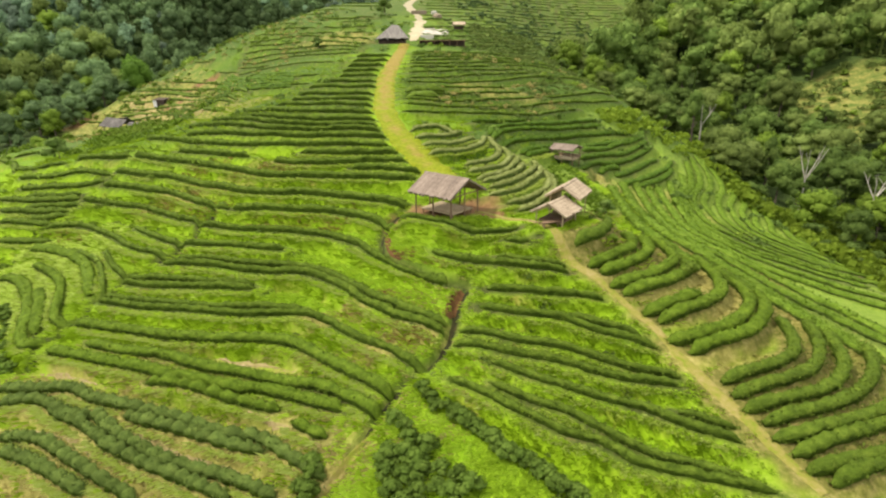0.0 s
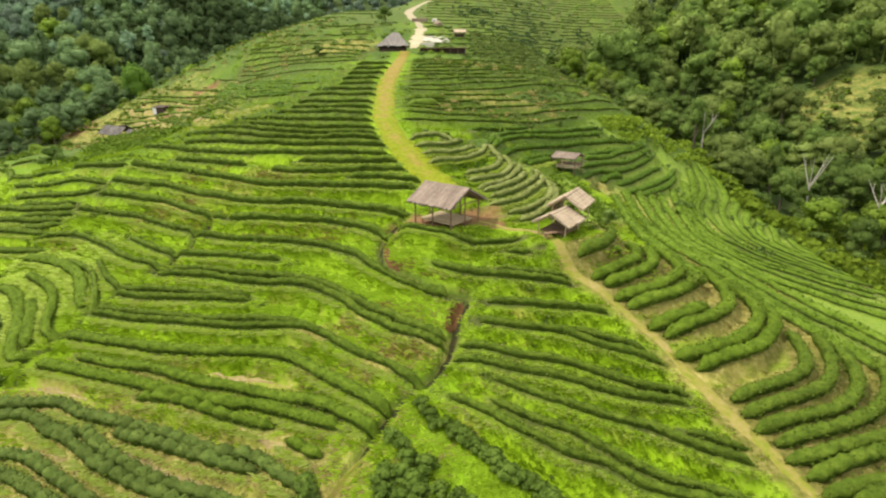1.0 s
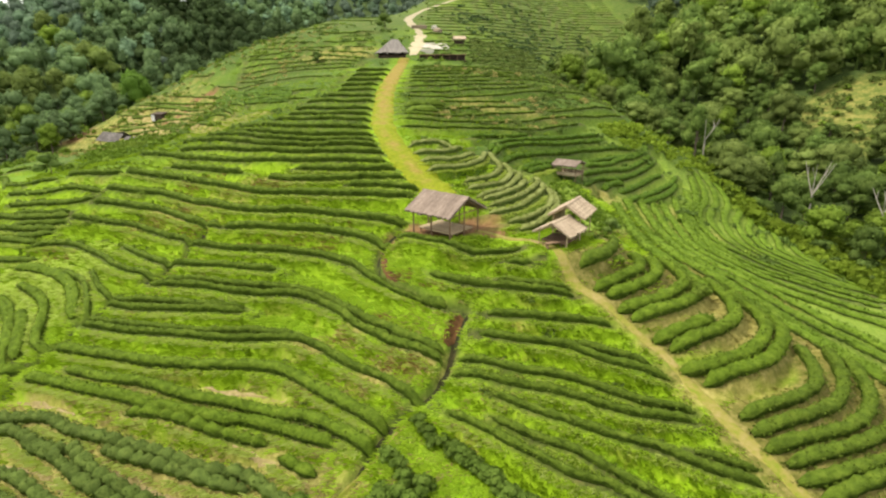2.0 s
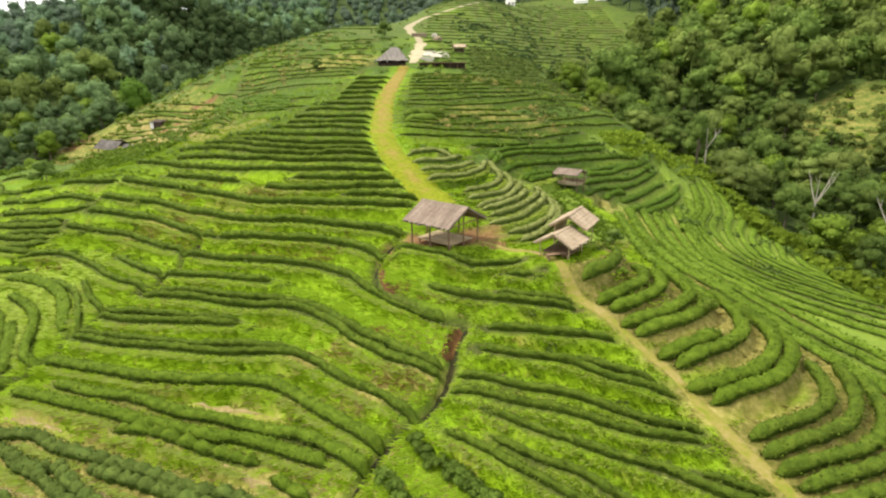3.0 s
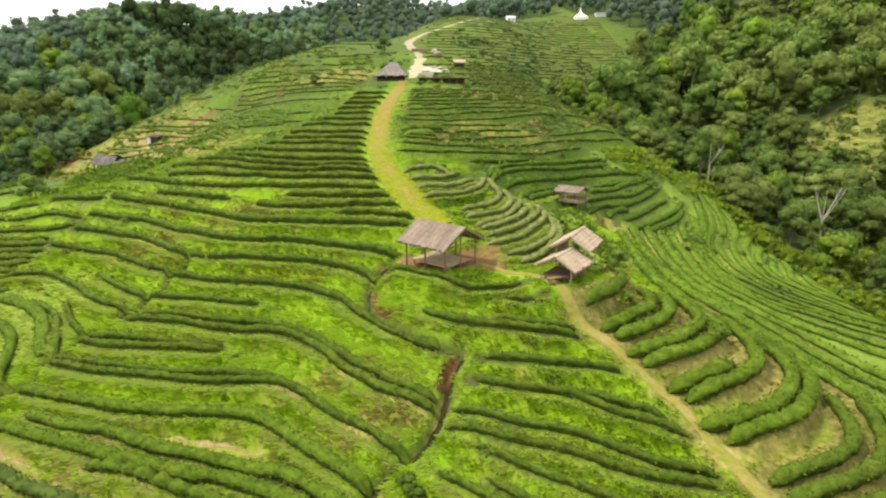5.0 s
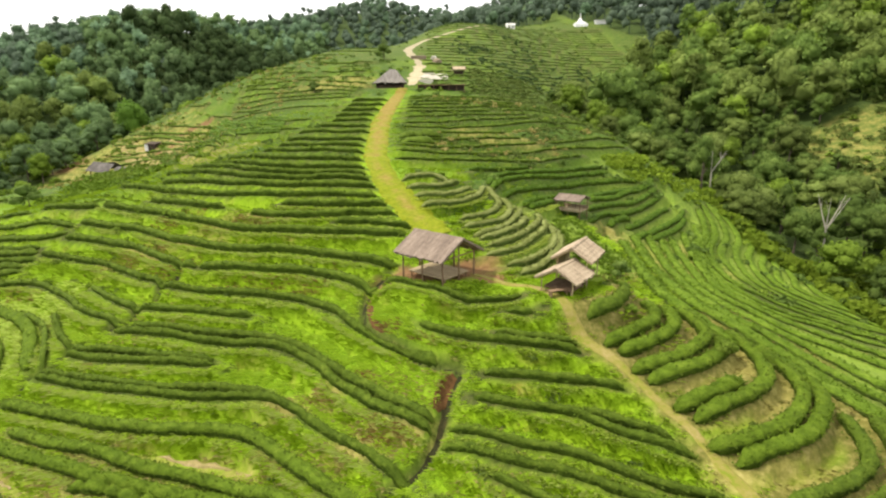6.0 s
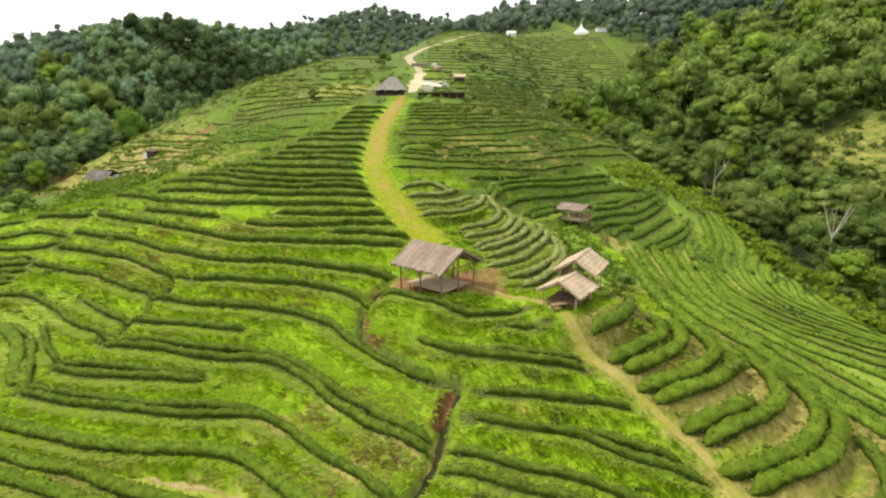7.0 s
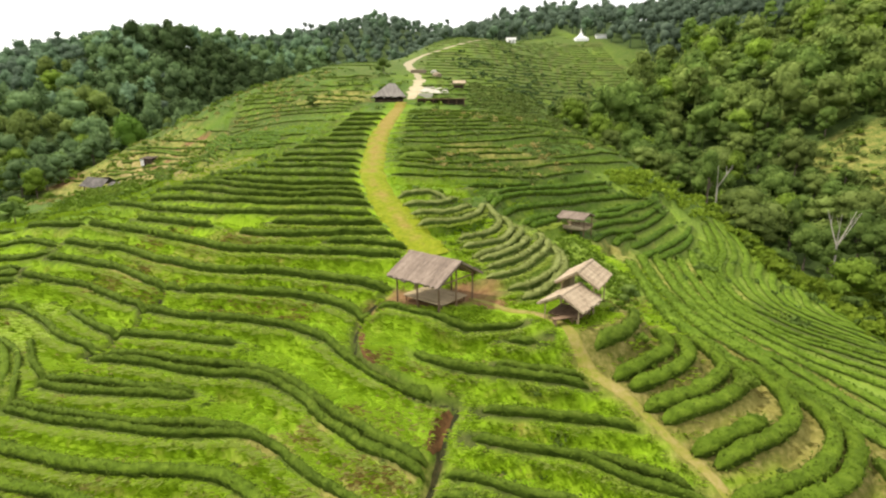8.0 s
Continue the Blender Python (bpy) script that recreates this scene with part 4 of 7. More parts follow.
BOWL_GROUND = ((19.0, 71.0, 17.0, 13.0), (6.0, 60.0, 10.0, 9.0))
CLEARINGS = ((109.7, 144.0, 20.0, 12.0), (103.1, 127.0, 14.0, 7.0), (106.9, 173.3, 12.0, 2.5))


def woods(x, y, back=0.0):
    """How much a place is wooded: 1 in the forest, 0 on the tea hill; back: metres by which the border is set back."""
    right = np.interp(y, [-120, 20, 60, 80, 92, 106, 122, 140, 150, 168, 200, 250, 300], [66, 64, 61, 57, 51, 46, 41, 33, 27, 34, 60, 84, 60])
    left = np.interp(y, [-120, 20, 60, 80, 95, 120, 142, 156, 166, 185, 215, 250, 300], [-78, -80, -80, -84, -88, -90, -92, -89, -80, -60, -44, -20, 60])
    over = np.maximum(x - right, left - x)
    wood = np.clip(0.5 + (over - back) / 4.0 + 0.35 * ripple(x * 0.6, y * 0.6, 5), 0, 1)
    for cx, cy, rx, ry in CLEARINGS:
        wood = wood * np.clip((np.hypot((x - cx) / rx, (y - cy) / ry) + 0.2 * ripple(x * 0.5, y * 0.5, 6) - 0.85) / 0.25, 0, 1)
    return wood


# ---- ground ----
def grades(stops):
    """Grid lines: stops of (place, step there), the step passing evenly between them."""
    out = [stops[0][0]]
    while out[-1] < stops[-1][0]:
        step = np.interp(out[-1], [a for a, _ in stops], [b for _, b in stops])
        out.append(out[-1] + step)
    return np.array(out)


GX = grades([(-2600, 400), (-420, 24), (-120, 5), (-60, 0.6), (-38, 0.33), (30, 0.33), (60, 0.7), (120, 5), (420, 24), (2600, 400)])
GY = grades([(-1500, 400), (-120, 16), (0, 3), (16, 0.5), (22, 0.30), (56, 0.30), (90, 0.6), (150, 1.2), (220, 4), (520, 18), (3200, 400)])
gx, gy = np.meshgrid(GX, GY)
flat_x, flat_y = gx.ravel(), gy.ravel()
gz = height(flat_x, flat_y)

from mathutils.kdtree import KDTree
from mathutils.bvhtree import BVHTree


def nearest(points, reach, x, y):
    """The index of, and distance to, the nearest of plan points, for the places within reach of them."""
    tree = KDTree(len(points))
    for i, q in enumerate(points):
        tree.insert((q[0], q[1], 0), i)
    tree.balance()
    index, far = np.zeros(len(x), int), np.full(len(x), 99.0)
    low, high = points.min(0) - reach, points.max(0) + reach
    for i in np.nonzero((x > low[0]) & (x < high[0]) & (y > low[1]) & (y < high[1]))[0]:
        _, k, d = tree.find((x[i], y[i], 0))
        index[i], far[i] = k, d
    return index, far


# Each row stands on a bench: below it a bank falls off, above it the slope is cut back.
row_points = np.concatenate([curve(r[0], 0.5) for r in TEA_ROWS])
near, far = nearest(row_points, 4, flat_x, flat_y)
e = 0.3
slope_x = (height(flat_x + e, flat_y) - height(flat_x - e, flat_y)) / (2 * e)
slope_y = (height(flat_x, flat_y + e) - height(flat_x, flat_y - e)) / (2 * e)
steep = np.maximum(np.hypot(slope_x, slope_y), 1e-4)
away = np.stack([flat_x, flat_y], 1) - row_points[near]
uphill = (away[:, 0] * slope_x + away[:, 1] * slope_y) / steep
bench = np.where(far < 3, np.interp(uphill, [-2.8, -2.0, -1.2, -0.55, 0.0, 0.45, 1.0, 2.4], [0, -0.36, -0.70, 0.26, 0.26, 0.06, -0.16, 0]), 0)
paths = np.concatenate([curve(q, 0.5) for q in (TRACK_LINE, FOOT_LINE, DITCH_LINE, ROAD_LINE, YARD_LINE)])
_, to_path = nearest(paths[:, :2], 6, flat_x, flat_y)
bench *= np.clip((to_path - 1.0) / 1.2, 0, 1)
ditch_points = np.concatenate([curve(q, 0.3) for q in (DITCH_LINE, SEAM_LINE)])[:, :2]
_, to_ditch = nearest(ditch_points, 3, flat_x, flat_y)
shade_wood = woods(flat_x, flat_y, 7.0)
in_view = (flat_y < 160) & (np.abs(flat_x) < 120)
gz += np.where(in_view, bench + 0.10 * ripple(flat_x * 2.2, flat_y * 2.2, 2) + 0.05 * ripple(flat_x * 6, flat_y * 6, 3), 0)
gz -= 0.75 * np.exp(-(to_ditch / 0.42) ** 2)
for cx, cy, level, inner, outer in ((0.5, 45.1, 7.05, 3.0, 4.6), (9.9, 42.7, 7.15, 3.0, 4.8), (-11.0, 129.3, 22.6, 4.5, 7.0)):
    w = 1 - np.clip((np.hypot(flat_x - cx, flat_y - cy) - inner) / (outer - inner), 0, 1)
    w = w * w * (3 - 2 * w)
    gz = gz * (1 - w) + (level + 0.04 * ripple(flat_x * 4, flat_y * 4, 8)) * w
gz += 2.5 * ripple(flat_x * 0.06, flat_y * 0.06, 7) * shade_wood

nx, ny = len(GX), len(GY)
ids = np.arange(nx * ny).reshape(ny, nx)
quads = np.stack([ids[:-1, :-1], ids[:-1, 1:], ids[1:, 1:], ids[1:, :-1]], -1).reshape(-1, 4)
ground_verts = np.stack([flat_x, flat_y, gz], 1)
ground_mesh = mesh_of("ground", ground_verts, quads, [GROUND])


def smooth_step(v, low, high):
    u = np.clip((v - low) / (high - low), 0, 1)
    return u * u * (3 - 2 * u)


def blob(x, y, cx, cy, rx, ry, seed):
    """A soft, ragged-edged patch."""
    return 1 - smooth_step(np.hypot((x - cx) / rx, (y - cy) / ry) + 0.35 * ripple(x * 1.6, y * 1.6, seed), 0.6, 1.1)


dry = np.zeros(len(flat_x))
DRY_SPOTS = ((-10.7, 33.1, 4.0, 1.2), (-22.3, 34.3, 6.0, 2.2), (-25.6, 32.5, 8.0, 2.6), (-14.7, 25.6, 8.0, 2.2), (-24.0, 26.7, 8.0, 2.6), (-9.0, 26.2, 5.0, 1.6), (-24.3, 25.0, 8.0, 2.0), (-15.9, 31.8, 4.0, 1.2), (-6.0, 24.6, 4.0, 1.2), (-7.9, 36.9, 4.0, 1.2), (-23.2, 32.0, 6.0, 1.2), (-25.7, 25.9, 6.0, 1.6), (14.9, 28.1, 2.0, 1.0), (20.1, 32.3, 2.0, 1.6), (20.2, 37.8, 2.0, 2.0), (32.4, 71.1, 6.0, 5.0), (-18.6, 58.0, 6.0, 2.5), (-27.8, 56.7, 7.0, 2.5), (-14.5, 33.6, 4.0, 1.6), (-27.7, 36.0, 6.0, 1.8), (-15.7, 28.3, 6.0, 1.6), (-25.6, 28.6, 6.0, 1.5), (18.6, 27.9, 2.6, 1.5), (23.4, 33.2, 1.5, 3.0), (25.5, 32.0, 1.6, 3.5), (-2.5, 32.5, 4.0, 1.5), (-26.4, 30.4, 7.0, 2.0), (25.5, 61.6, 9.0, 6.0), (8.9, 88.3, 9.0, 4.0), (-11.4, 28.3, 5.0, 1.3), (-57.9, 125.4, 12.0, 12.0), (-75.3, 138.1, 20.0, 14.0), (-83.1, 138.6, 16.0, 14.0), (-23.9, 134.7, 10.0, 8.0), (-78.3, 136.4, 12.0, 9.0), (-65.6, 129.9, 12.0, 10.0), (-41.5, 93.6, 10.0, 6.0), (-32.8, 88.6, 9.0, 4.0), (18.9, 39.6, 2.6, 2.6), (20.1, 36.7, 2.4, 2.4), (20.8, 34.3, 2.2, 2.4), (37.7, 58.1, 1.8, 2.6), (23.3, 54.7, 2.4, 1.6), (34.1, 63.1, 1.6, 2.0), (27.5, 40.7, 1.4, 2.4), (15.9, 36.2, 2.0, 1.2), (16.7, 33.5, 2.2, 1.4))
for spec in DRY_SPOTS:
    dry = np.maximum(dry, blob(flat_x, flat_y, *spec, 11))
dry = np.maximum(dry, 0.15 * smooth_step(flat_y, 142, 172))
bank = np.where(far < 3, np.interp(uphill, [-2.2, -1.5, -0.6, -0.35], [0, 0.9, 1.0, 0]), 0) * (to_path > 0.8)
# dark strip below each row: trodden earth plus the hedge's shade as colour
earth_shade = np.where(far < 2, np.interp(uphill, [-0.6, -0.42, -0.2, 0.25, 0.42, 0.75], [0, 0.6, 0.9, 0.8, 0.45, 0]), 0) * (to_path > 0.8)
earth_shade = np.clip(earth_shade + 0.4 * ripple(flat_x * 1.3, flat_y * 1.3, 14) * (earth_shade > 0), 0, 1)
earth_shade = np.maximum(earth_shade, np.exp(-(to_ditch / 0.62) ** 2))
soil = np.zeros(len(flat_x))
for spec in ((0.7, 46.0, 4.9, 2.6), (4.2, 44.5, 2.0, 0.9), (9.6, 42.5, 1.8, 1.6), (-102.0, 145.0, 12.0, 6.0), (-73.0, 127.0, 6.0, 1.6), (-66.0, 133.0, 7.0, 1.4), (-58.0, 137.0, 7.0, 1.3)):
    soil = np.maximum(soil, blob(flat_x, flat_y, *spec, 12))
dull = np.maximum(np.maximum(smooth_step(flat_y - 0.28 * np.abs(flat_x + 8), 46, 80) * 0.92, smooth_step(flat_y, 118, 150)), 0.35 * smooth_step(flat_x - 13 - 0.12 * (flat_y - 30), 0, 7))
for cx, cy, rx, ry in BOWL_GROUND:
    dull = np.maximum(dull, 1.2 * blob(flat_x, flat_y, cx, cy, rx, ry, 16))
dull *= 1 - 0.45 * (1 - smooth_step(to_path, 1.6, 4.2)) * (flat_y < 126)
dull = np.clip(dull + 0.35 * ripple(flat_x * 0.4, flat_y * 0.4, 13), 0, 1)
pale = smooth_step(flat_x - 13 - 0.12 * (flat_y - 30), 0, 7) * (1 - smooth_step(flat_y, 86, 104)) * smooth_step(flat_y, 12, 20) * (1 - shade_wood)
for spec in PALE_SPOTS:
    pale = np.maximum(pale, blob(flat_x, flat_y, *spec, 18))
for cx, cy, rx, ry in CLEARINGS:
    open_ground = blob(flat_x, flat_y, cx, cy, rx * 1.2, ry * 1.2, 15)
    dull, dry = np.maximum(dull, open_ground), np.maximum(dry, 0.75 * open_ground)
_, to_bare = nearest(np.concatenate([curve(p, 0.5) for p in BARE_ROWS]), 3, flat_x, flat_y)
bare = np.clip(1.75 - to_bare / 1.1 + 0.8 * ripple(flat_x * 1.4, flat_y * 1.4, 17), 0, 1) * (to_bare < 2.4)
pale *= smooth_step(to_bare, 1.2, 2.6)
for key, values in (("bare", bare), ("pale", pale), ("woods", shade_wood), ("dry", dry), ("soil", soil), ("dull", dull), ("earth_shade", earth_shade), ("bank", bank)):
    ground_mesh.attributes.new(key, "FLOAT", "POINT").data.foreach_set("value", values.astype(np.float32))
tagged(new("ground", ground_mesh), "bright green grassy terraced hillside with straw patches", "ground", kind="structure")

GROUND_TREE = BVHTree.FromPolygons([tuple(v) for v in ground_verts.tolist()], [tuple(q) for q in quads.tolist()])


def stand(x, y):
    """The height of the built ground at a place."""
    hit = GROUND_TREE.ray_cast(Vector((x, y, 400)), Vector((0, 0, -1)))
    return hit[0].z if hit[0] else float(height(x, y)[0])


def stands(x, y):
    return np.array([stand(a, b) for a, b in zip(x, y)])


# ---- paths, laid on the ground ----
def lay_path(name, line, material, label, seed, step=0.45, lift=0.05, ragged=0.25, sunk=0.0):
    """A strip with a ragged edge along (x, y, width) points."""
    c = curve(line, step)
    d = np.gradient(c[:, :2], axis=0)
    side = np.stack([d[:, 1], -d[:, 0]], 1) / np.linalg.norm(d, axis=1)[:, None]
    cross = np.linspace(-1, 1, 9)
    rows = []
    for k, u in enumerate(cross):
        half = c[:, 2] / 2 * (1 + ragged * ripple(c[:, 0] * 1.7 + 9 * (u > 0), c[:, 1] * 1.7, seed) * 2)
        at = c[:, :2] + side * (u * half)[:, None]
        z = stands(at[:, 0], at[:, 1]) + lift * (1 - abs(u) ** 6) - 0.06 * (abs(u) > 0.99) - sunk * (1 - u * u)
        rows.append(np.c_[at, z])
    v = np.stack(rows, 1)
    i = np.arange(v.shape[0] * 9).reshape(-1, 9)
    f = np.stack([i[:-1, :-1], i[:-1, 1:], i[1:, 1:], i[1:, :-1]], -1).reshape(-1, 4)
    me = mesh_of(name, v.reshape(-1, 3), f, [material])
    me.attributes.new("edge", "FLOAT", "POINT").data.foreach_set("value", np.tile(np.abs(cross), len(v)).astype(np.float32))
    return tagged(new(name, me), label, "path", kind="structure")


lay_path("grass_track", TRACK_LINE, TRACK, "yellow-green mown grass track up the ridge", 21, step=0.3, lift=0.14, ragged=0.16)
lay_path("footpath", FOOT_LINE, FOOTPATH, "trodden dry straw-coloured footpath between tea rows", 22)
lay_path("ditch", DITCH_LINE, DITCH, "narrow dark earth ditch running down the slope", 23, ragged=0.7, lift=0.015)
lay_path("trail", TRAIL_LINE, FOOTPATH, "narrow pale worn trail beside the clump of bushes", 31, ragged=0.5, lift=0.10)
for seed, line in enumerate(TAN_LINES):
    lay_path("bare_earth", line, WORN, "pale tan worn earth between rows of old tea", 60 + seed, ragged=0.9, lift=0.07)
lay_path("seam_ditch", SEAM_LINE, DITCH, "narrow overgrown ditch across the ends of the rows", 26, ragged=0.5, lift=0.06)
lay_path("red_earth_strip", RED_LINE, SOIL, "bare red earth along the terrace edge", 24, ragged=0.5)
lay_path("cut_earth_face", FACE_LINE, SOIL, "dark red-brown earth cut beside the ditch", 28, ragged=0.5)
lay_path("sandy_yard", YARD_LINE, SAND, "bare pale sandy yard beside the huts", 27, ragged=0.5)
lay_path("paving", PAVING_LINE, CREAM, "pale cream concrete paving in the yard", 29, ragged=0.35, lift=0.12)
lay_path("tan_earth_strip", STRIP_LINE, SAND, "tan bare earth strip above the paving", 30, ragged=0.4)
lay_path("sandy_road", ROAD_LINE, SAND, "pale sandy road winding up to the ridge", 25)


for seed, line in enumerate(BANK_LINES):
    lay_path("terrace_bank", line, DRYBANK, "dry tan earth bank of an overgrown brown terrace", 40 + seed, ragged=0.6, lift=0.22)


# ---- tea hedges: every row a hedge of its own, made of bushes grown together ----
def hedge(points, width, tall, old, bush, seed):
    """A clipped, lumpy row of tea bushes along plan points, with young shoots standing out of it."""
    rng = np.random.RandomState(seed)
    if width < 0.6 and old is False:
        width, tall = width * 0.98, tall * 1.1
    y_mid = float(np.mean([p[1] for p in points]))
    step = 0.26 if y_mid < 48 else 0.45 if y_mid < 75 else 0.9
    c = curve(points, step)
    n = len(c)
    c += np.stack([ripple(c[:, 0] * 0.9, c[:, 1] * 0.9, 41), ripple(c[:, 0] * 0.9, c[:, 1] * 0.9, 42)], 1) * 0.10
    d = np.gradient(c, axis=0)
    d /= np.linalg.norm(d, axis=1)[:, None]
    side = np.stack([d[:, 1], -d[:, 0]], 1)
    prof_x = np.array([-0.62, -0.95, -1.0, -0.82, 0, 0.82, 1.0, 0.95, 0.62])
    prof_z = np.array([0, 0.34, 0.74, 0.97, 1.02, 0.97, 0.74, 0.34, 0])
    along = np.arange(n) * step
    # joints between bushes, where the row is a little lower and narrower
    cuts = [0]
    while cuts[-1] < n - 1:
        cuts.append(min(n - 1, cuts[-1] + max(3, int(round(bush * rng.uniform(0.7, 1.3) / step)))))
    if len(cuts) > 2 and cuts[-1] - cuts[-2] < 3:
        del cuts[-2]
    joint = np.min(np.abs(np.arange(n)[:, None] - np.array(cuts)[None]), axis=1) * step
    pinch = 1 - (0.34 if bush < 2 else 0.08) * np.exp(-(joint / 0.24) ** 2)
    lump = pinch * (1 + 0.16 * ripple(along * 1.3, 0 * along + seed, 31) + 0.05 * rng.randn(n))
    taper = np.clip(np.minimum(along, along[-1] - along) / 0.6, 0.12, 1) ** 0.5
    half = width / 2 * lump * taper
    top = tall * pinch * (1 + 0.18 * ripple(along * 1.9, 0 * along - seed, 32) + 0.05 * rng.randn(n)) * taper
    base = stands(c[:, 0], c[:, 1])
    x = c[:, None, 0] + side[:, None, 0] * half[:, None] * prof_x
    y = c[:, None, 1] + side[:, None, 1] * half[:, None] * prof_x
    tilt = np.stack([stands(c[:, 0] + s * side[:, 0] * half, c[:, 1] + s * side[:, 1] * half) for s in (-1, 1)], 1)
    foot = base[:, None] + np.where(prof_x < 0, (tilt[:, :1] - base[:, None]) * -prof_x, (tilt[:, 1:] - base[:, None]) * prof_x) * 0.7
    z = foot - 0.12 + (top[:, None] + 0.12) * prof_z + rng.randn(n, 9) * 0.03
    x, y = x + rng.randn(n, 9) * 0.03, y + rng.randn(n, 9) * 0.03
    origin = np.array([*c[n // 2], base[n // 2]])
    verts = np.stack([x, y, z], -1) - origin
    # leaf for the tops; the darker flank colour has the sides' shade painted in
    leaf, flank = (TEA_PALE, TEA_DARK) if old == "pale" else (TEA_SAGE, TEA_DARK) if old == "sage" else (TEA_DEEP, TEA_FLANK_SHADE) if old == "deep" else (TEA_DARK, TEA_FLANK_SHADE) if old else (TEA_FRESH, TEA_FLANK_SHADE) if width >= 0.7 and y_mid < 52 else (TEA, TEA_FLANK_SHADE)
    row = new("tea_hedge")
    row.location = origin
    tagged(row, "low pale sage-green row of tea on the side slope" if old == "pale" else "pale greyish row of pruned tea on the crescent terraces" if old == "sage" else "dense deep green row of tea around the bowl" if old == "deep" else "shaggy dark green row of old tea bushes" if old else "row of rounded green tea bushes beside straw-coloured ground" if bush < 2
           else "clipped green row of tea bushes along a terrace", "hedge", "rows of tea")
    pieces = list(zip(cuts[:-1], cuts[1:])) if y_mid < 48 else [(0, n - 1)]
    for a, b in pieces:
        v = verts[a:b + 1].copy()
        i = np.arange((b - a + 1) * 9).reshape(-1, 9)
        f = np.stack([i[:-1, :-1], i[1:, :-1], i[1:, 1:], i[:-1, 1:]], -1).reshape(-1, 4)
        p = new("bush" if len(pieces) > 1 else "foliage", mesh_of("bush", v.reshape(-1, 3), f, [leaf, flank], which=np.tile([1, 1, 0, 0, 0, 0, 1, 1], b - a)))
        p.parent = row
    # young shoots and loose sprays
    count = int(along[-1] * (56 if y_mid < 48 else 16 if y_mid < 75 else 2) * (0.6 + width))
    if count:
        a, b = rng.randint(0, n, count), rng.randint(1, 8, count)
        at = verts[a, b] + rng.randn(count, 3) * (0.09, 0.09, 0.05)
        size = rng.uniform(0.045, 0.11, count)[:, None] * (1.0 if y_mid < 48 else 1.5)
        p, q = rng.randn(count, 3), rng.randn(count, 3)
        p /= np.linalg.norm(p, axis=1)[:, None]
        q /= np.linalg.norm(q, axis=1)[:, None]
        q[:, 2] = np.abs(q[:, 2])
        quad = np.stack([at - p * size, at + p * size * 0.6 + q * size * 0.5, at + q * size * 1.7, at - p * size * 0.5 + q * size], 1)
        s = new("spray", mesh_of("spray", quad.reshape(-1, 3), np.arange(count * 4).reshape(-1, 4), [leaf if old else SHOOTS if seed % 3 else leaf]))
        s.parent = row
        s["kind"] = "stuff"
    return row


for number, (points, width, tall, old, bush) in enumerate(TEA_ROWS):
    hedge(points, width, tall, old, bush, number + 1)


# ---- trees ----
def leaf_cloud(rng, clumps, leaves, size):
    """Leaf sprays over a set of clumps (x, y, z, rx, rz): quads that lie loosely along each clump's surface."""
    share = np.array([c[3] ** 2 for c in clumps])
    which = rng.choice(len(clumps), leaves, p=share / share.sum())
    c = np.array(clumps)[which]
    v = rng.randn(leaves, 3)
    v[:, 2] = np.abs(v[:, 2]) * 1.15 - 0.35
    v /= np.linalg.norm(v, axis=1)[:, None]
    at = c[:, :3] + v * np.stack([c[:, 3], c[:, 3], c[:, 4]], 1) * rng.uniform(0.90, 1.22, leaves)[:, None]
    out = v + rng.randn(leaves, 3) * 0.6
    out /= np.linalg.norm(out, axis=1)[:, None]
    p = np.cross(out, rng.randn(leaves, 3))
    p /= np.linalg.norm(p, axis=1)[:, None]
    q = np.cross(out, p)
    s = size * rng.uniform(0.55, 1.25, leaves)[:, None]
    corners = np.stack([at - p * s - q * s * 0.4, at + p * s * 0.5 - q * s, at + p * s + q * s * 0.5, at - p * s * 0.4 + q * s], 1)
    return corners.reshape(-1, 3), np.arange(leaves * 4).reshape(-1, 4)


def lumpy_balls(subdivisions, knobs, seed):
    """Ball shapes with rounded knobs all over, like a head of foliage."""
    bm = bmesh.new()
    bmesh.ops.create_icosphere(bm, subdivisions=subdivisions, radius=1.0)
    v, f = np.array([q.co[:] for q in bm.verts]), np.array([[q.index for q in p.verts] for p in bm.faces])
    bm.free()
    r, out = np.random.RandomState(seed), []
    for _ in range(8):
        d = r.randn(knobs, 3)
        d /= np.linalg.norm(d, axis=1)[:, None]
        turn = np.arccos(np.clip(v @ d.T, -1, 1))
        out.append(v * (0.76 + (0.34 * r.uniform(0.5, 1.0, knobs) * np.exp(-(turn / 0.38) ** 2)).max(1) + 0.04 * r.randn(len(v)))[:, None])
    return out, f


COARSE_BALLS = lumpy_balls(2, 9, 32)


def lobes(rng, clumps, balls):
    """One knobbly head of foliage for each clump (x, y, z, rx, rz)."""
    shapes, faces = balls
    vs, fs = [], []
    for k, (x, y, z, r, h) in enumerate(clumps):
        a = rng.uniform(0, 6.28)
        w = shapes[rng.randint(8)]
        w = np.stack([w[:, 0] * math.cos(a) - w[:, 1] * math.sin(a), w[:, 0] * math.sin(a) + w[:, 1] * math.cos(a), w[:, 2]], 1) * (r, r, h)
        vs.append(w + (x, y, z))
        fs.append(faces + k * len(w))
    return np.concatenate(vs), np.concatenate(fs)


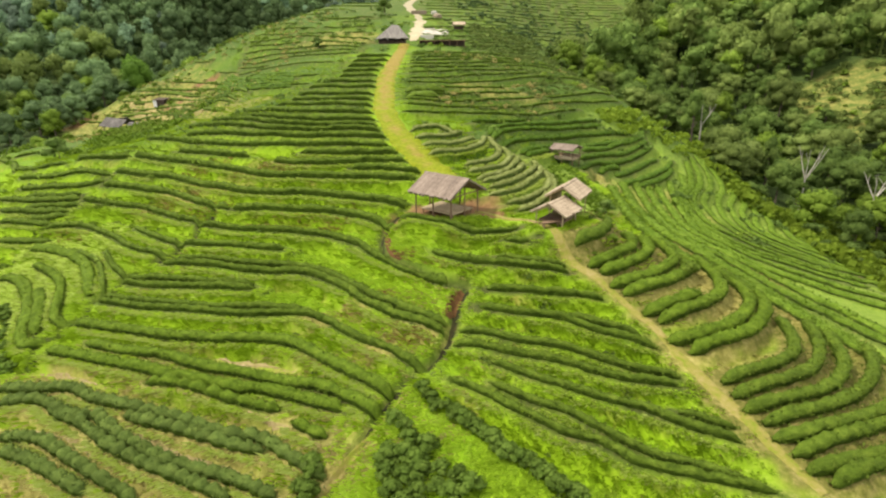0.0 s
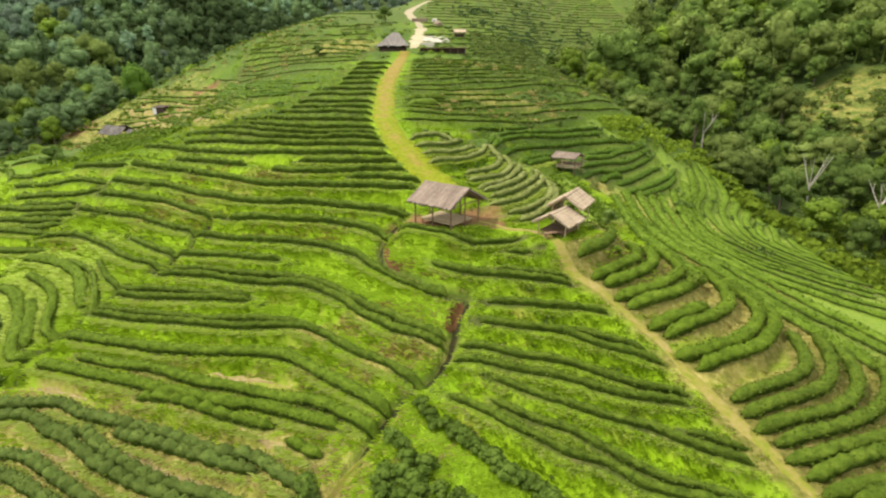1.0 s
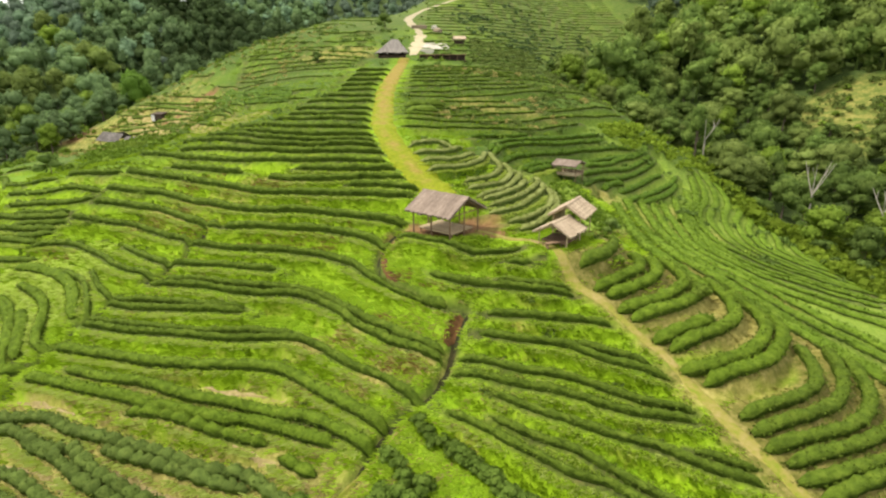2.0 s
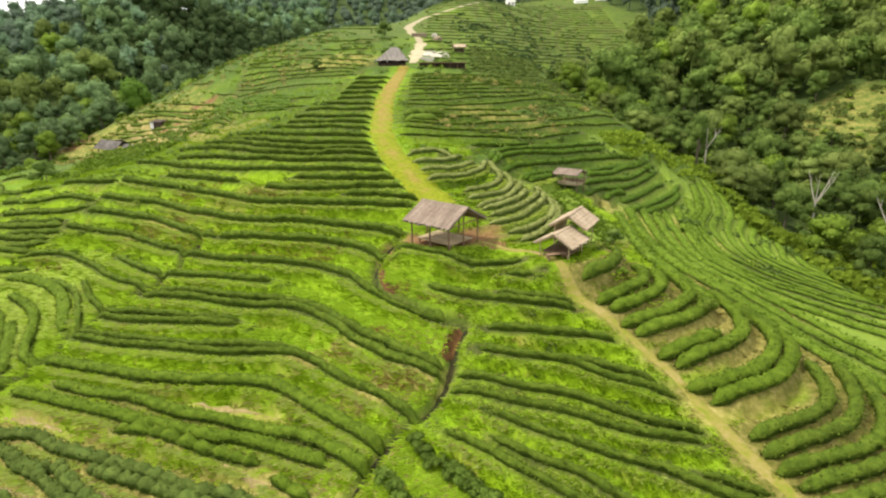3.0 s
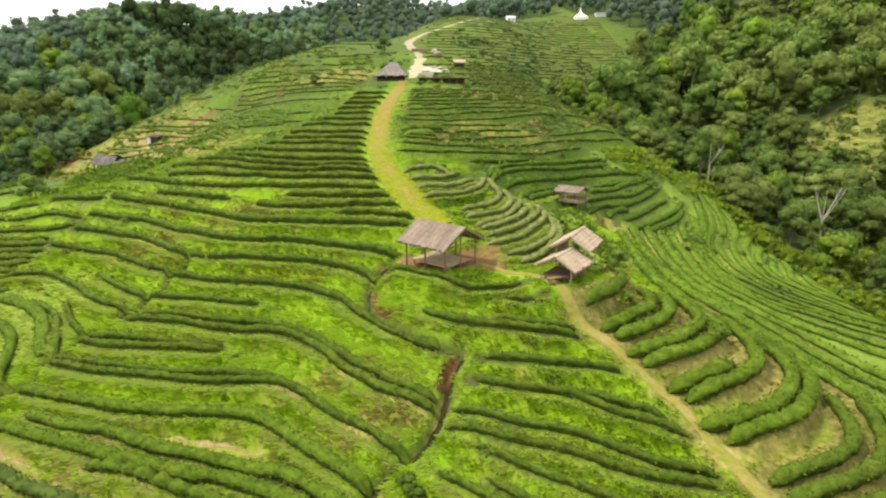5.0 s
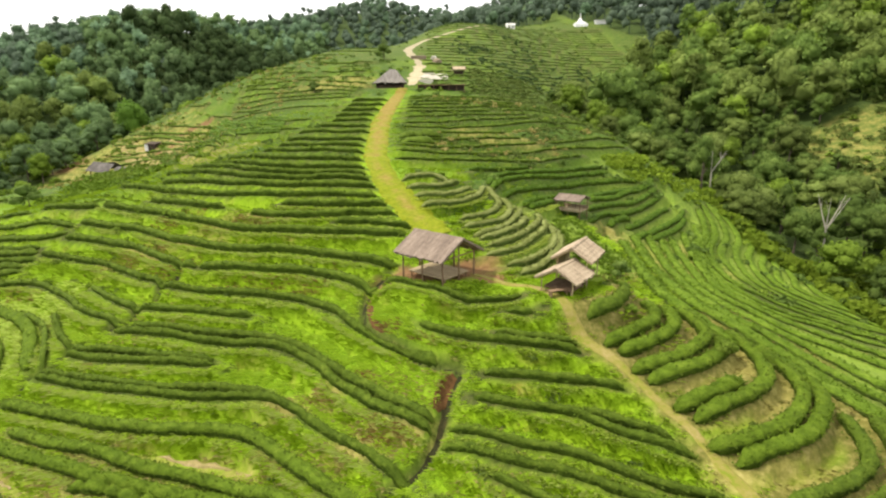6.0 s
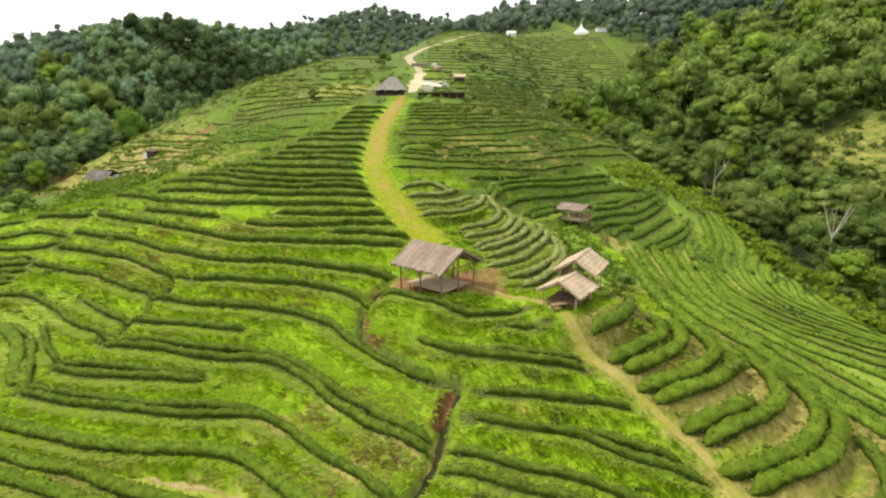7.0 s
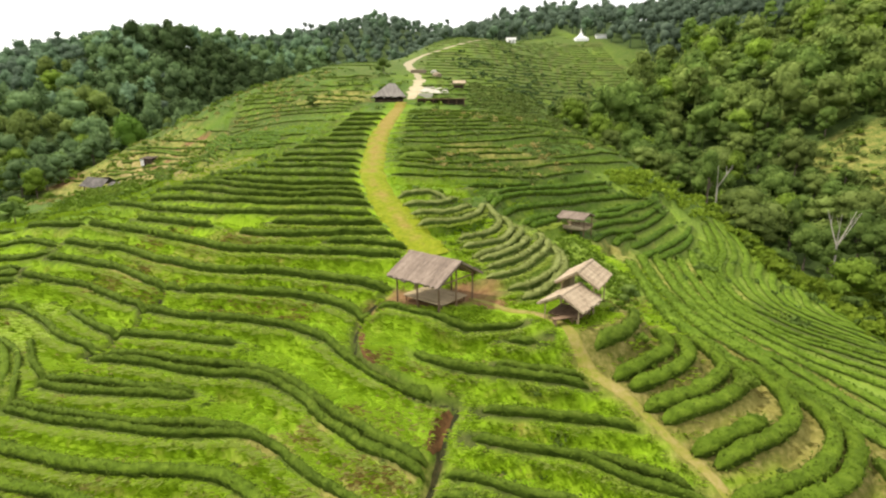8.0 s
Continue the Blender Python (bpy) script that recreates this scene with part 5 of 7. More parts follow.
def crown_clumps(rng, spread, low, high, count, flat):
    """Heads of foliage on spiralling boughs, the largest low down, one on top."""
    out = [(0.0, 0.0, high - spread * 0.34 * flat, spread * 0.50, spread * 0.48 * flat)]
    for k in range(count - 1):
        a, f = k * 2.4 + rng.uniform(0, 0.7), (k + 0.5) / (count - 1)
        zz = low + (high - low) * f ** 0.8 * 0.86
        ring = spread * (0.72 - 0.42 * f) * rng.uniform(0.75, 1.1)
        r = spread * rng.uniform(0.36, 0.54)
        out.append((ring * math.cos(a), ring * math.sin(a), zz, r, r * flat * rng.uniform(0.8, 1.1)))
    return out


def limb(path, radii):
    """A tapered round stem through points."""
    vs, fs = [], []
    for k, (p, r) in enumerate(zip(path, radii)):
        for j in range(6):
            a = j * math.pi / 3
            vs.append((p[0] + r * math.cos(a), p[1] + r * math.sin(a), p[2]))
    for k in range(len(path) - 1):
        for j in range(6):
            fs.append((k * 6 + j, k * 6 + (j + 1) % 6, k * 6 + 6 + (j + 1) % 6, k * 6 + 6 + j))
    return np.array(vs, float), np.array(fs)


def tree_parts(seed, spread, tall, count, flat, leaves, size, balls):
    """Meshes of one kind of tree: stem with limbs, and crown."""
    rng = np.random.RandomState(seed)
    clumps = crown_clumps(rng, spread, tall * 0.26, tall * 0.92, count, flat)
    lean = rng.randn(2) * 0.25
    stems = [limb([(0, 0, -1.2), (lean[0] * 0.4, lean[1] * 0.4, tall * 0.3), (lean[0], lean[1], tall * 0.62)],
                  [tall * 0.026, tall * 0.018, tall * 0.008])]
    for c in clumps[::3]:
        stems.append(limb([(lean[0] * 0.4, lean[1] * 0.4, tall * 0.3), (c[0] * 0.5, c[1] * 0.5, (tall * 0.3 + c[2]) / 2), (c[0], c[1], c[2])],
                          [tall * 0.012, tall * 0.008, tall * 0.003]))
    tv, tf, k = [], [], 0
    for v, f in stems:
        tv.append(v), tf.append(f + k)
        k += len(v)
    lv, lf = leaf_cloud(rng, clumps, leaves, size)
    cv, cf = lobes(rng, clumps, balls)
    return (np.concatenate(tv), np.concatenate(tf)), (lv, lf), (cv, cf)


def crown_mesh(name, leaf, core, material):
    """Leaves (quads) and cores (triangles) in one mesh."""
    v = np.concatenate([leaf[0], core[0]])
    f = leaf[1].tolist() + (core[1] + len(leaf[0])).tolist()
    me = bpy.data.meshes.new(name)
    me.from_pydata(v.tolist(), [], f)
    me.polygons.foreach_set("use_smooth", np.full(len(f), True))
    me.materials.append(material)
    return me


def make_tree(name, label, seed, spread, tall, count, flat, leaves, size, material, balls=COARSE_BALLS):
    stem, leaf, core = tree_parts(seed, spread, tall, count, flat, leaves, size, balls)
    base = new(name)
    base.empty_display_size = 0.5
    t = new("trunk", mesh_of("trunk", stem[0], stem[1], [BARK]))
    c = new("crown", crown_mesh("crown", leaf, core, material))
    t.parent = c.parent = base
    return tagged(base, label, "tree", "trees at the forest edge")


KINDS = [
    make_tree("broadleaf_tree", "dense dark green broadleaf tree at the forest edge", 51, 4.2, 10.5, 9, 0.8, 620, 0.24, CROWN),
    make_tree("broadleaf_tree", "rounded green broadleaf tree in the forest", 52, 3.6, 9.0, 8, 0.9, 480, 0.23, CROWN),
    make_tree("spreading_tree", "flat-topped spreading green tree with layered boughs", 53, 5.0, 10.0, 11, 0.68, 760, 0.26, CROWN_OLIVE),
    make_tree("slender_tree", "slender dark forest tree with narrow crown", 54, 2.7, 12.0, 8, 1.1, 420, 0.22, CROWN),
    make_tree("lime_tree", "bright yellow-green leafy tree standing out of the forest", 55, 3.8, 9.0, 9, 0.8, 620, 0.24, CROWN_LIME),
    make_tree("shrub", "low green shrub at the foot of the woods", 56, 2.0, 3.2, 5, 0.8, 150, 0.18, CROWN),
    make_tree("bright_shrub", "bright yellow-green shrub at the edge of the woods", 57, 1.9, 2.6, 5, 0.75, 150, 0.18, CROWN_LIME),
    make_tree("hill_tree", "rounded dark green tree at the foot of the neighbouring hill", 58, 3.8, 9.5, 8, 0.9, 420, 0.26, CROWN_HILL),
]
rng = np.random.RandomState(77)
grid = {}


def free(x, y, gap):
    key = (int(x // 6), int(y // 6))
    for i in (-1, 0, 1):
        for j in (-1, 0, 1):
            for a, b in grid.get((key[0] + i, key[1] + j), ()):
                if (a - x) ** 2 + (b - y) ** 2 < gap * gap:
                    return False
    grid.setdefault(key, []).append((x, y))
    return True


def sow(tries, xs, ys, gap, limit=0.75, back=3.0):
    """Random places in the woods, gap apart."""
    x, y = rng.uniform(*xs, tries), rng.uniform(*ys, tries)
    w = woods(x, y, back)
    return [(a, b) for a, b, c in zip(x, y, w) if c > limit and abs(a) < 0.92 * b + 24 and free(a, b, gap)]


# trees one by one where the woods meet the tea, right and left
used = set()


def plant(k, a, b, s, sink=0.1):
    """A tree of that kind at a place, s times its size."""
    m = pose(a, b, stand(a, b) - sink, 0, 0, rng.uniform(0, 360))
    tree = KINDS[k]
    if k in used:
        tree = copy_thing(KINDS[k], m)
    used.add(k)
    tree.matrix_basis = m
    tree.scale = (s, s, s * rng.uniform(0.85, 1.15))
    return tree


near_right = sow(2600, (26, 104), (50, 165), 4.6)
near_right = [q for q in near_right if q[1] > 96 or woods(*q, 7.5) > 0.5]      # a strip of undergrowth lies between tea and trees
near_left = sow(1500, (-135, -60), (74, 200), 5.0)
for a, b in near_right:
    plant(rng.choice(6, p=[0.10, 0.10, 0.14, 0.04, 0.46, 0.16] if b < 92 else [0.25, 0.20, 0.20, 0.10, 0.13, 0.12]), a, b, rng.uniform(0.55, 1.05))
for a, b in near_left:
    low = b < 128
    plant(rng.choice([5, 6]) if low and rng.rand() < 0.5 else rng.choice([7, 7, 7, 0, 4]), a, b, rng.uniform(0.3, 0.5) if low else rng.uniform(0.6, 1.0))


for a, b in near_right[::2] + near_left[::3]:
    plant(rng.choice([5, 6], p=[0.6, 0.4]), a + rng.uniform(-3, 0.5), b + rng.uniform(-3, 0.5), rng.uniform(0.5, 1.1))


def fringe(tries, xs, ys, gap):
    """Shrubs along the border between tea and woods."""
    x, y = rng.uniform(*xs, tries), rng.uniform(*ys, tries)
    w, deep = woods(x, y), woods(x, y, 8.0)
    return [(a, b) for a, b, c, d in zip(x, y, w, deep) if c > 0.5 and d < 0.9 and free(a, b, gap)]


for a, b in fringe(1500, (20, 75), (40, 170), 2.2) + fringe(900, (-100, -52), (60, 200), 2.4):
    plant(rng.choice([5, 6], p=[0.4, 0.6]), a, b, rng.uniform(0.35, 0.9))
# shrubs in the small meadows among the woods
for cx, cy, rx, ry in CLEARINGS:
    for _ in range(26):
        a, b = cx + rng.uniform(-1, 1) * rx, cy + rng.uniform(-1, 1) * ry
        if free(a, b, 2.0):
            plant(rng.choice([5, 6, 6, 6]), a, b, rng.uniform(0.3, 0.7))
plant(5, -56.0, 78.5, 1.15)          # a dark bush on the flank
plant(5, -15.7, 163.5, 1.3)          # one on the skyline
plant(5, -27.3, 128.0, 0.8)
KINDS.append(make_tree("feathery_tree", "tall feathery bright green tree below the woods", 60, 4.4, 10.5, 11, 1.1, 900, 0.26, CROWN_BRIGHT))
plant(8, -90.0, 167.0, 1.15)


plant(5, 14.8, 46.6, 0.45)            # beside the bamboo huts
plant(6, 18.3, 36.4, 0.42)
plant(6, 13.5, 40.1, 0.3)


def bare_tree(x, y, tall, seed):
    """A pale dead tree: a stem that forks into a few bare limbs."""
    r = random.Random(seed)
    base = new("bare_tree")
    base.location = (x, y, stand(x, y))
    fork = tall * 0.55
    v, f = limb([(0, 0, -0.5), (0.15, 0, fork * 0.5), (0.1, 0.1, fork)], [0.22, 0.18, 0.14])
    t = new("trunk", mesh_of("trunk", v, f, [PALE_BARK]))
    t.parent = base
    for k in range(4):
        a, q = k * 1.9 + r.uniform(-0.4, 0.4), r.uniform(1.6, 2.8)
        top = tall * r.uniform(0.85, 1.0)
        tip = (q * math.cos(a), q * math.sin(a), top)
        v, f = limb([(0.1, 0.1, fork - 0.2), (tip[0] * 0.45, tip[1] * 0.45, fork + (top - fork) * 0.4), tip], [0.12, 0.09, 0.03])
        o = new("limb", mesh_of("limb", v, f, [PALE_BARK]))
        o.parent = base
        v, f = limb([(tip[0] * 0.6, tip[1] * 0.6, fork + (top - fork) * 0.55), (tip[0] * 0.6 + r.uniform(-0.9, 0.9), tip[1] * 0.6 + r.uniform(-0.9, 0.9), top - 0.4)], [0.06, 0.02])
        o = new("twig", mesh_of("twig", v, f, [PALE_BARK]))
        o.parent = base
    return tagged(base, "pale bare dead tree at the forest edge", "tree")


bare_tree(64.0, 92.6, 13.0, 1)
bare_tree(72.5, 87.0, 12.0, 2)
bare_tree(51.0, 107.0, 9.5, 3)


# the woods beyond: one mass of trees on every hill around
def forest(name, places, label, materials, seed, heads, leaves, size, shape=(0.6, 1.0), balls=COARSE_BALLS, big=(0.8, 1.25), tall_share=0.06, vary=0.3):
    r = np.random.RandomState(seed)
    kinds = []
    for k in range(8):
        slim = k >= 6        # the last two: tall, with a small head on a bare stem
        tall = r.uniform(10.5, 12) if slim else r.uniform(8, 11)
        spread = r.uniform(2.0, 2.6) if slim else r.uniform(3.4, 4.8)
        clumps = crown_clumps(r, spread, tall * (0.45 if slim else 0.22), tall * 0.95, heads, r.uniform(*shape))
        lv, lf = leaf_cloud(r, clumps, leaves, size)
        cv, cf = lobes(r, clumps, balls)
        sv, sf = limb([(0, 0, -1), (0.2, 0, tall * 0.8)], [0.30, 0.16])
        tri = np.concatenate([lf[:, :3], cf + len(lv), sf[:, :3] + len(lv) + len(cv), sf[:, [0, 2, 3]] + len(lv) + len(cv)])
        kinds.append((np.concatenate([lv, cv, sv]), tri))
    vs, fs, ms, tints, k = [], [], [], [], 0
    for x, y in places:
        v, f = kinds[6 + r.randint(2) if r.rand() < tall_share else r.randint(6)]
        a, s = r.uniform(0, 6.28), r.uniform(*big)
        w = np.stack([v[:, 0] * math.cos(a) - v[:, 1] * math.sin(a), v[:, 0] * math.sin(a) + v[:, 1] * math.cos(a), v[:, 2] * r.uniform(0.85, 1.2)], 1) * s
        vs.append(w + (x, y, height(x, y)[0] - 0.8))
        fs.append(f + k)
        stand_of = float(ripple(np.array([x * 0.045]), np.array([y * 0.045]), seed)[0])     # like trees grow together
        mixed = stand_of * 0.55 + r.uniform(-0.5, 0.5)
        ms.append(np.full(len(f), 0 if mixed < 0.02 else 1 if mixed < 0.38 else 2))
        tints.append(np.full(len(v), r.uniform(-vary, vary) + 0.14 * stand_of))     # every tree a little lighter or darker
        k += len(v)
    me = mesh_of(name, np.concatenate(vs), np.concatenate(fs), materials, which=np.concatenate(ms))
    me.attributes.new("tint", "FLOAT", "POINT").data.foreach_set("value", np.concatenate(tints).astype(np.float32))
    ob = new(name, me)
    return tagged(ob, label, "forest", kind="stuff")


right_far = sow(9000, (48, 250), (60, 236), 4.9)
left_far = sow(12000, (-330, -70), (100, 420), 5.2)
back_far = sow(9000, (-160, 330), (226, 480), 5.6)
back_far += [q for q in left_far if q[1] > 365 or q[0] < -245]
left_far = [q for q in left_far if q[1] <= 365 and q[0] >= -245]
forest("forest", right_far, "dense green mixed forest on the slope beyond the valley", [CROWN_OLIVE, CROWN, CROWN_LIME], 61, 6, 220, 0.58, (0.6, 1.0), big=(0.65, 1.6))
blur = random.Random(78)
waver = {q: blur.gauss(0, 9) for q in left_far}        # blurs the borders between the painted tones
# Gully trees get the dark leaves, painting its shade; open slope the light ones.
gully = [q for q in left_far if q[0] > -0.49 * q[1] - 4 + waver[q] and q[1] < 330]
open_slope = [q for q in left_far if q not in set(gully) and q[1] < 240 + waver[q]]
hilltop = [q for q in left_far if q not in set(gully) and q not in set(open_slope)]
outer = [q for q in hilltop if q[0] < -0.60 * q[1] + 0.6 * waver[q]]
hilltop = [q for q in hilltop if q not in set(outer)]
forest("forest", gully, "green forest in the gully below the hill, shade in its leaf colour", [CROWN_SHADE_SCRUB, CROWN_SHADE_SCRUB, CROWN_HILL], 75, 5, 130, 0.62, (0.85, 1.2), big=(0.7, 1.45), vary=0.2)
forest("forest", open_slope, "dense olive-green forest on the lower slope of the neighbouring hill", [CROWN_HILL, CROWN_OLIVE, CROWN_LIME], 76, 5, 130, 0.62, (0.85, 1.2), big=(0.7, 1.5), vary=0.25)
forest("forest", hilltop, "dense green forest over the neighbouring hill, haze in its leaf colour", [CROWN_HILL, CROWN_HILL_HAZE, CROWN_HILL], 71, 5, 120, 0.66, (0.85, 1.2), big=(0.7, 1.3), vary=0.22)
forest("forest", outer, "forest on the hill's outer shoulder, haze painted grey-green into its leaves", [CROWN_HILL_HAZE, CROWN_FAR_HAZE, CROWN_HILL_HAZE], 72, 5, 110, 0.62, (0.85, 1.2), big=(0.7, 1.2), vary=0.15)
forest("forest", back_far, "forest along the far ridge, haze painted blue-green into its leaves", [CROWN_FAR_HAZE, CROWN_FAR_HAZE, CROWN_HILL_HAZE], 81, 3, 70, 0.55, (0.85, 1.2), big=(0.75, 1.2), tall_share=0.08, vary=0.12)


# overgrown tea bushes, each on its own: a clump beside the ditch, and a broken row
bush = make_tree("tea_bush", "rounded dark green overgrown tea bush on the grassy slope", 59, 0.70, 0.85, 7, 0.7, 150, 0.08, TEA_BUSH)
tagged(bush, "rounded dark green overgrown tea bush on the grassy slope", "bush", "overgrown tea bushes")
KINDS.append(bush)


def in_clump(x, y):
    """The wedge beside the ditch that is full of bushes."""
    return 20.8 < y < 26.4 and -3.6 + 0.16 * (24.5 - min(y, 24.5)) * 2 < x < -2.6 + (26.7 - y) * 0.78 and not (y > 25 and x < -3.0)


clump = []
for _ in range(900):
    a, b = rng.uniform(-4.6, 2.6), rng.uniform(20.6, 27.0)
    if in_clump(a, b) and all((a - c) ** 2 + (b - d) ** 2 > 0.60 for c, d in clump):
        clump.append((a, b))
for a, b in clump:
    plant(9, a, b, rng.uniform(0.85, 1.35), 0.05)
for a, b in curve([(-1.2, 28.1), (-0.1, 27.1), (1.7, 25.5), (3.4, 23.3), (4.7, 22.4), (5.7, 21.1), (6.5, 20.5)], 0.62):
    plant(9, a + rng.uniform(-0.15, 0.15), b + rng.uniform(-0.15, 0.15), rng.uniform(0.75, 1.1), 0.05)
for a, b in ((-7.6, 24.9), (-7.4, 24.1), (-8.0, 23.6), (-7.5, 23.0)):
    plant(9, a, b, rng.uniform(0.9, 1.2), 0.05)
for a, b in ((-41.3, 45.7), (-39.1, 43.3), (-38.5, 41.7), (-36.9, 40.1), (-36.4, 38.7), (-35.0, 37.3), (-40.3, 44.0), (-40.0, 44.7)):
    plant(9, a, b, rng.uniform(0.9, 1.3), 0.05)


# ---- huts ----
def box(bm, x, y, z, sx, sy, sz, bevel=0.0, turn=0.0):
    """A block with its middle at x, y and its foot at z."""
    made = bmesh.ops.create_cube(bm, size=1.0, matrix=pose(x, y, z + sz / 2, 0, 0, turn) @ Matrix.Diagonal((sx, sy, sz, 1)))
    if bevel:
        edges = list({e for v in made["verts"] for e in v.link_edges})
        bmesh.ops.bevel(bm, geom=edges, offset=bevel, segments=1, affect="EDGES")


def part(name, bm, material, parent, label=""):
    me = bpy.data.meshes.new(name)
    bm.to_mesh(me)
    bm.free()
    me.materials.append(material)
    ob = new(name, me)
    ob.parent = parent
    if label:
        ob["label"] = label
    return ob


def pole(bm, a, b, r):
    """A round stick from a to b, a little thinner at its end."""
    a, b = Vector(a), Vector(b)
    m = Matrix.Translation((a + b) / 2) @ (b - a).to_track_quat("Z", "Y").to_matrix().to_4x4()
    bmesh.ops.create_cone(bm, cap_ends=True, segments=8, radius1=r, radius2=r * 0.85, depth=(b - a).length, matrix=m)


def thatch_slope(bm, eave_a, eave_b, ridge_b, ridge_a, thick, rng, nu=26, nv=10, ragged=0.12):
    """A roof slope of thatch: thick, uneven, in overlapping courses, with a ragged eave."""
    ea, eb, rb, ra = map(Vector, (eave_a, eave_b, ridge_b, ridge_a))
    normal = (eb - ea).cross(ra - ea).normalized()
    if normal.z < 0:
        normal = -normal
    rows = []
    for layer in (0, 1):
        grid_v = []
        for j in range(nv + 1):
            v = j / nv
            line = []
            for i in range(nu + 1):
                u = i / nu
                low, top = ea.lerp(eb, u), ra.lerp(rb, u)
                w = v
                if j == 0:
                    w = -abs(rng.gauss(0, ragged)) * 0.35
                p = low.lerp(top, w)
                course = 0.035 * (1 - (v * 5) % 1.0)
                p = p + normal * ((thick * 0.5 + course + rng.uniform(-0.012, 0.012)) if layer == 0 else -thick * 0.5)
                line.append(bm.verts.new(p))
            grid_v.append(line)
        rows.append(grid_v)
    top, low = rows
    for j in range(nv):
        for i in range(nu):
            bm.faces.new((top[j][i], top[j][i + 1], top[j + 1][i + 1], top[j + 1][i]))
            bm.faces.new((low[j][i], low[j + 1][i], low[j + 1][i + 1], low[j][i + 1]))
    for i in range(nu):
        bm.faces.new((top[0][i], low[0][i], low[0][i + 1], top[0][i + 1]))
        bm.faces.new((top[nv][i], top[nv][i + 1], low[nv][i + 1], low[nv][i]))
    for j in range(nv):
        bm.faces.new((top[j][0], top[j + 1][0], low[j + 1][0], low[j][0]))
        bm.faces.new((top[j][nu], low[j][nu], low[j + 1][nu], top[j + 1][nu]))



def thatch_roof(parent, long, span, eave, ridge, material, seed, thick=0.14):
    """A gable roof along x: two slopes and a ridge cap."""
    rng = random.Random(seed)
    slopes = []
    for s, n in ((-1, "roof_slope"), (1, "roof_slope")):
        bm = bmesh.new()
        thatch_slope(bm, (-long / 2, s * span / 2, eave), (long / 2, s * span / 2, eave), (long / 2, 0, ridge), (-long / 2, 0, ridge), thick, rng)
        slopes.append(part(n, bm, material, parent))
    bm = bmesh.new()
    k = 18
    prev = None
    for i in range(k + 1):
        x = -long / 2 - 0.05 + (long + 0.1) * i / k
        w, h = 0.22 + rng.uniform(-0.03, 0.03), thick * 0.5 + 0.05 + rng.uniform(-0.02, 0.02)
        ring = [bm.verts.new(p) for p in ((x, -w, ridge - w * 0.45), (x, -w * 0.5, ridge + h * 0.7), (x, 0, ridge + h), (x, w * 0.5, ridge + h * 0.7), (x, w, ridge - w * 0.45))]
        if prev:
            for a, b, c, d in zip(prev, prev[1:], ring[1:], ring):
                bm.faces.new((a, b, c, d))
        prev = ring
    part("ridge_cap", bm, material, slopes[0])
    return slopes


def rafters(parent, long, span, eave, ridge, material, count, slopes):
    for i in range(count):
        x = -long / 2 + 0.25 + (long - 0.5) * i / (count - 1)
        for s in (-1, 1):
            bm = bmesh.new()
            pole(bm, (x, s * span / 2, eave - 0.14), (x, 0, ridge - 0.16), 0.045)
            part("rafter", bm, material, slopes[(s + 1) // 2])
    for y, z in ((-span * 0.42, eave + 0.02), (span * 0.42, eave + 0.02), (0, ridge - 0.22)):
        bm = bmesh.new()
        pole(bm, (-long / 2 + 0.1, y, z), (long / 2 - 0.1, y, z), 0.055)
        part("beam", bm, material, parent)


def slat_floor(parent, long, wide, z, count, material, name="floor_slat"):
    bm = bmesh.new()
    box(bm, 0, 0, z - 0.12, long - 0.2, wide - 0.1, 0.07, 0.01)
    frame_part = part("floor_frame", bm, material, parent)
    for i in range(count):
        y = -wide / 2 + wide * (i + 0.5) / count
        bm = bmesh.new()
        box(bm, 0, y, z - 0.04 + 0.006 * (i % 3), long + 0.06 * math.sin(i * 2.3), wide / count * 0.86, 0.05)
        part(name, bm, material, frame_part)


def hut(name, label, x, y, z, turn):
    base = new(name)
    base.matrix_basis = pose(x, y, z, 0, 0, turn)
    return tagged(base, label, "hut")


def posts(parent, places, top, r, material, down=0.6, name="post"):
    for k, (px, py) in enumerate(places):
        bm = bmesh.new()
        h = top[k] if isinstance(top, (list, tuple)) else top
        pole(bm, (px, py, -down), (px + 0.03 * math.sin(k * 3.1), py, h), r)
        part(name, bm, material, parent)


# The open pavilion on its bare earth knoll: thatch on posts over a low bamboo platform.
LEVEL_A = stand(0.45, 45.3)
pavilion = hut("pavilion", "open pavilion with a weathered grey-brown thatched roof on timber posts", 0.45, 45.3, LEVEL_A, 140.0)
slopes = thatch_roof(pavilion, 4.8, 4.75, 2.02, 3.28, THATCH, 3)
rafters(pavilion, 4.7, 4.6, 2.0, 3.22, TIMBER, 5, slopes)
posts(pavilion, [(sx * 1.95, sy * 1.85) for sx in (-1, 1) for sy in (-1, 1)] + [(0, -1.85), (0, 1.85)], 2.05, 0.07, TIMBER)
posts(pavilion, [(-1.95, 0), (1.95, 0)], 2.98, 0.065, TIMBER)
for s in (-1, 1):
    bm = bmesh.new()
    pole(bm, (s * 1.95, -1.95, 1.95), (s * 1.95, 1.95, 1.95), 0.055)
    part("tie_beam", bm, TIMBER, pavilion)
slat_floor(pavilion, 3.7, 2.8, 0.46, 14, BAMBOO)
posts(pavilion, [(sx * 1.65, sy * 1.25) for sx in (-1, 1) for sy in (-1, 1)], 0.41, 0.06, TIMBER, name="platform_leg")
for s in (-1, 1):
    bm = bmesh.new()
    pole(bm, (s * 1.65, -1.38, 0.37), (s * 1.65, 1.38, 0.37), 0.05)
    part("platform_bearer", bm, TIMBER, pavilion)

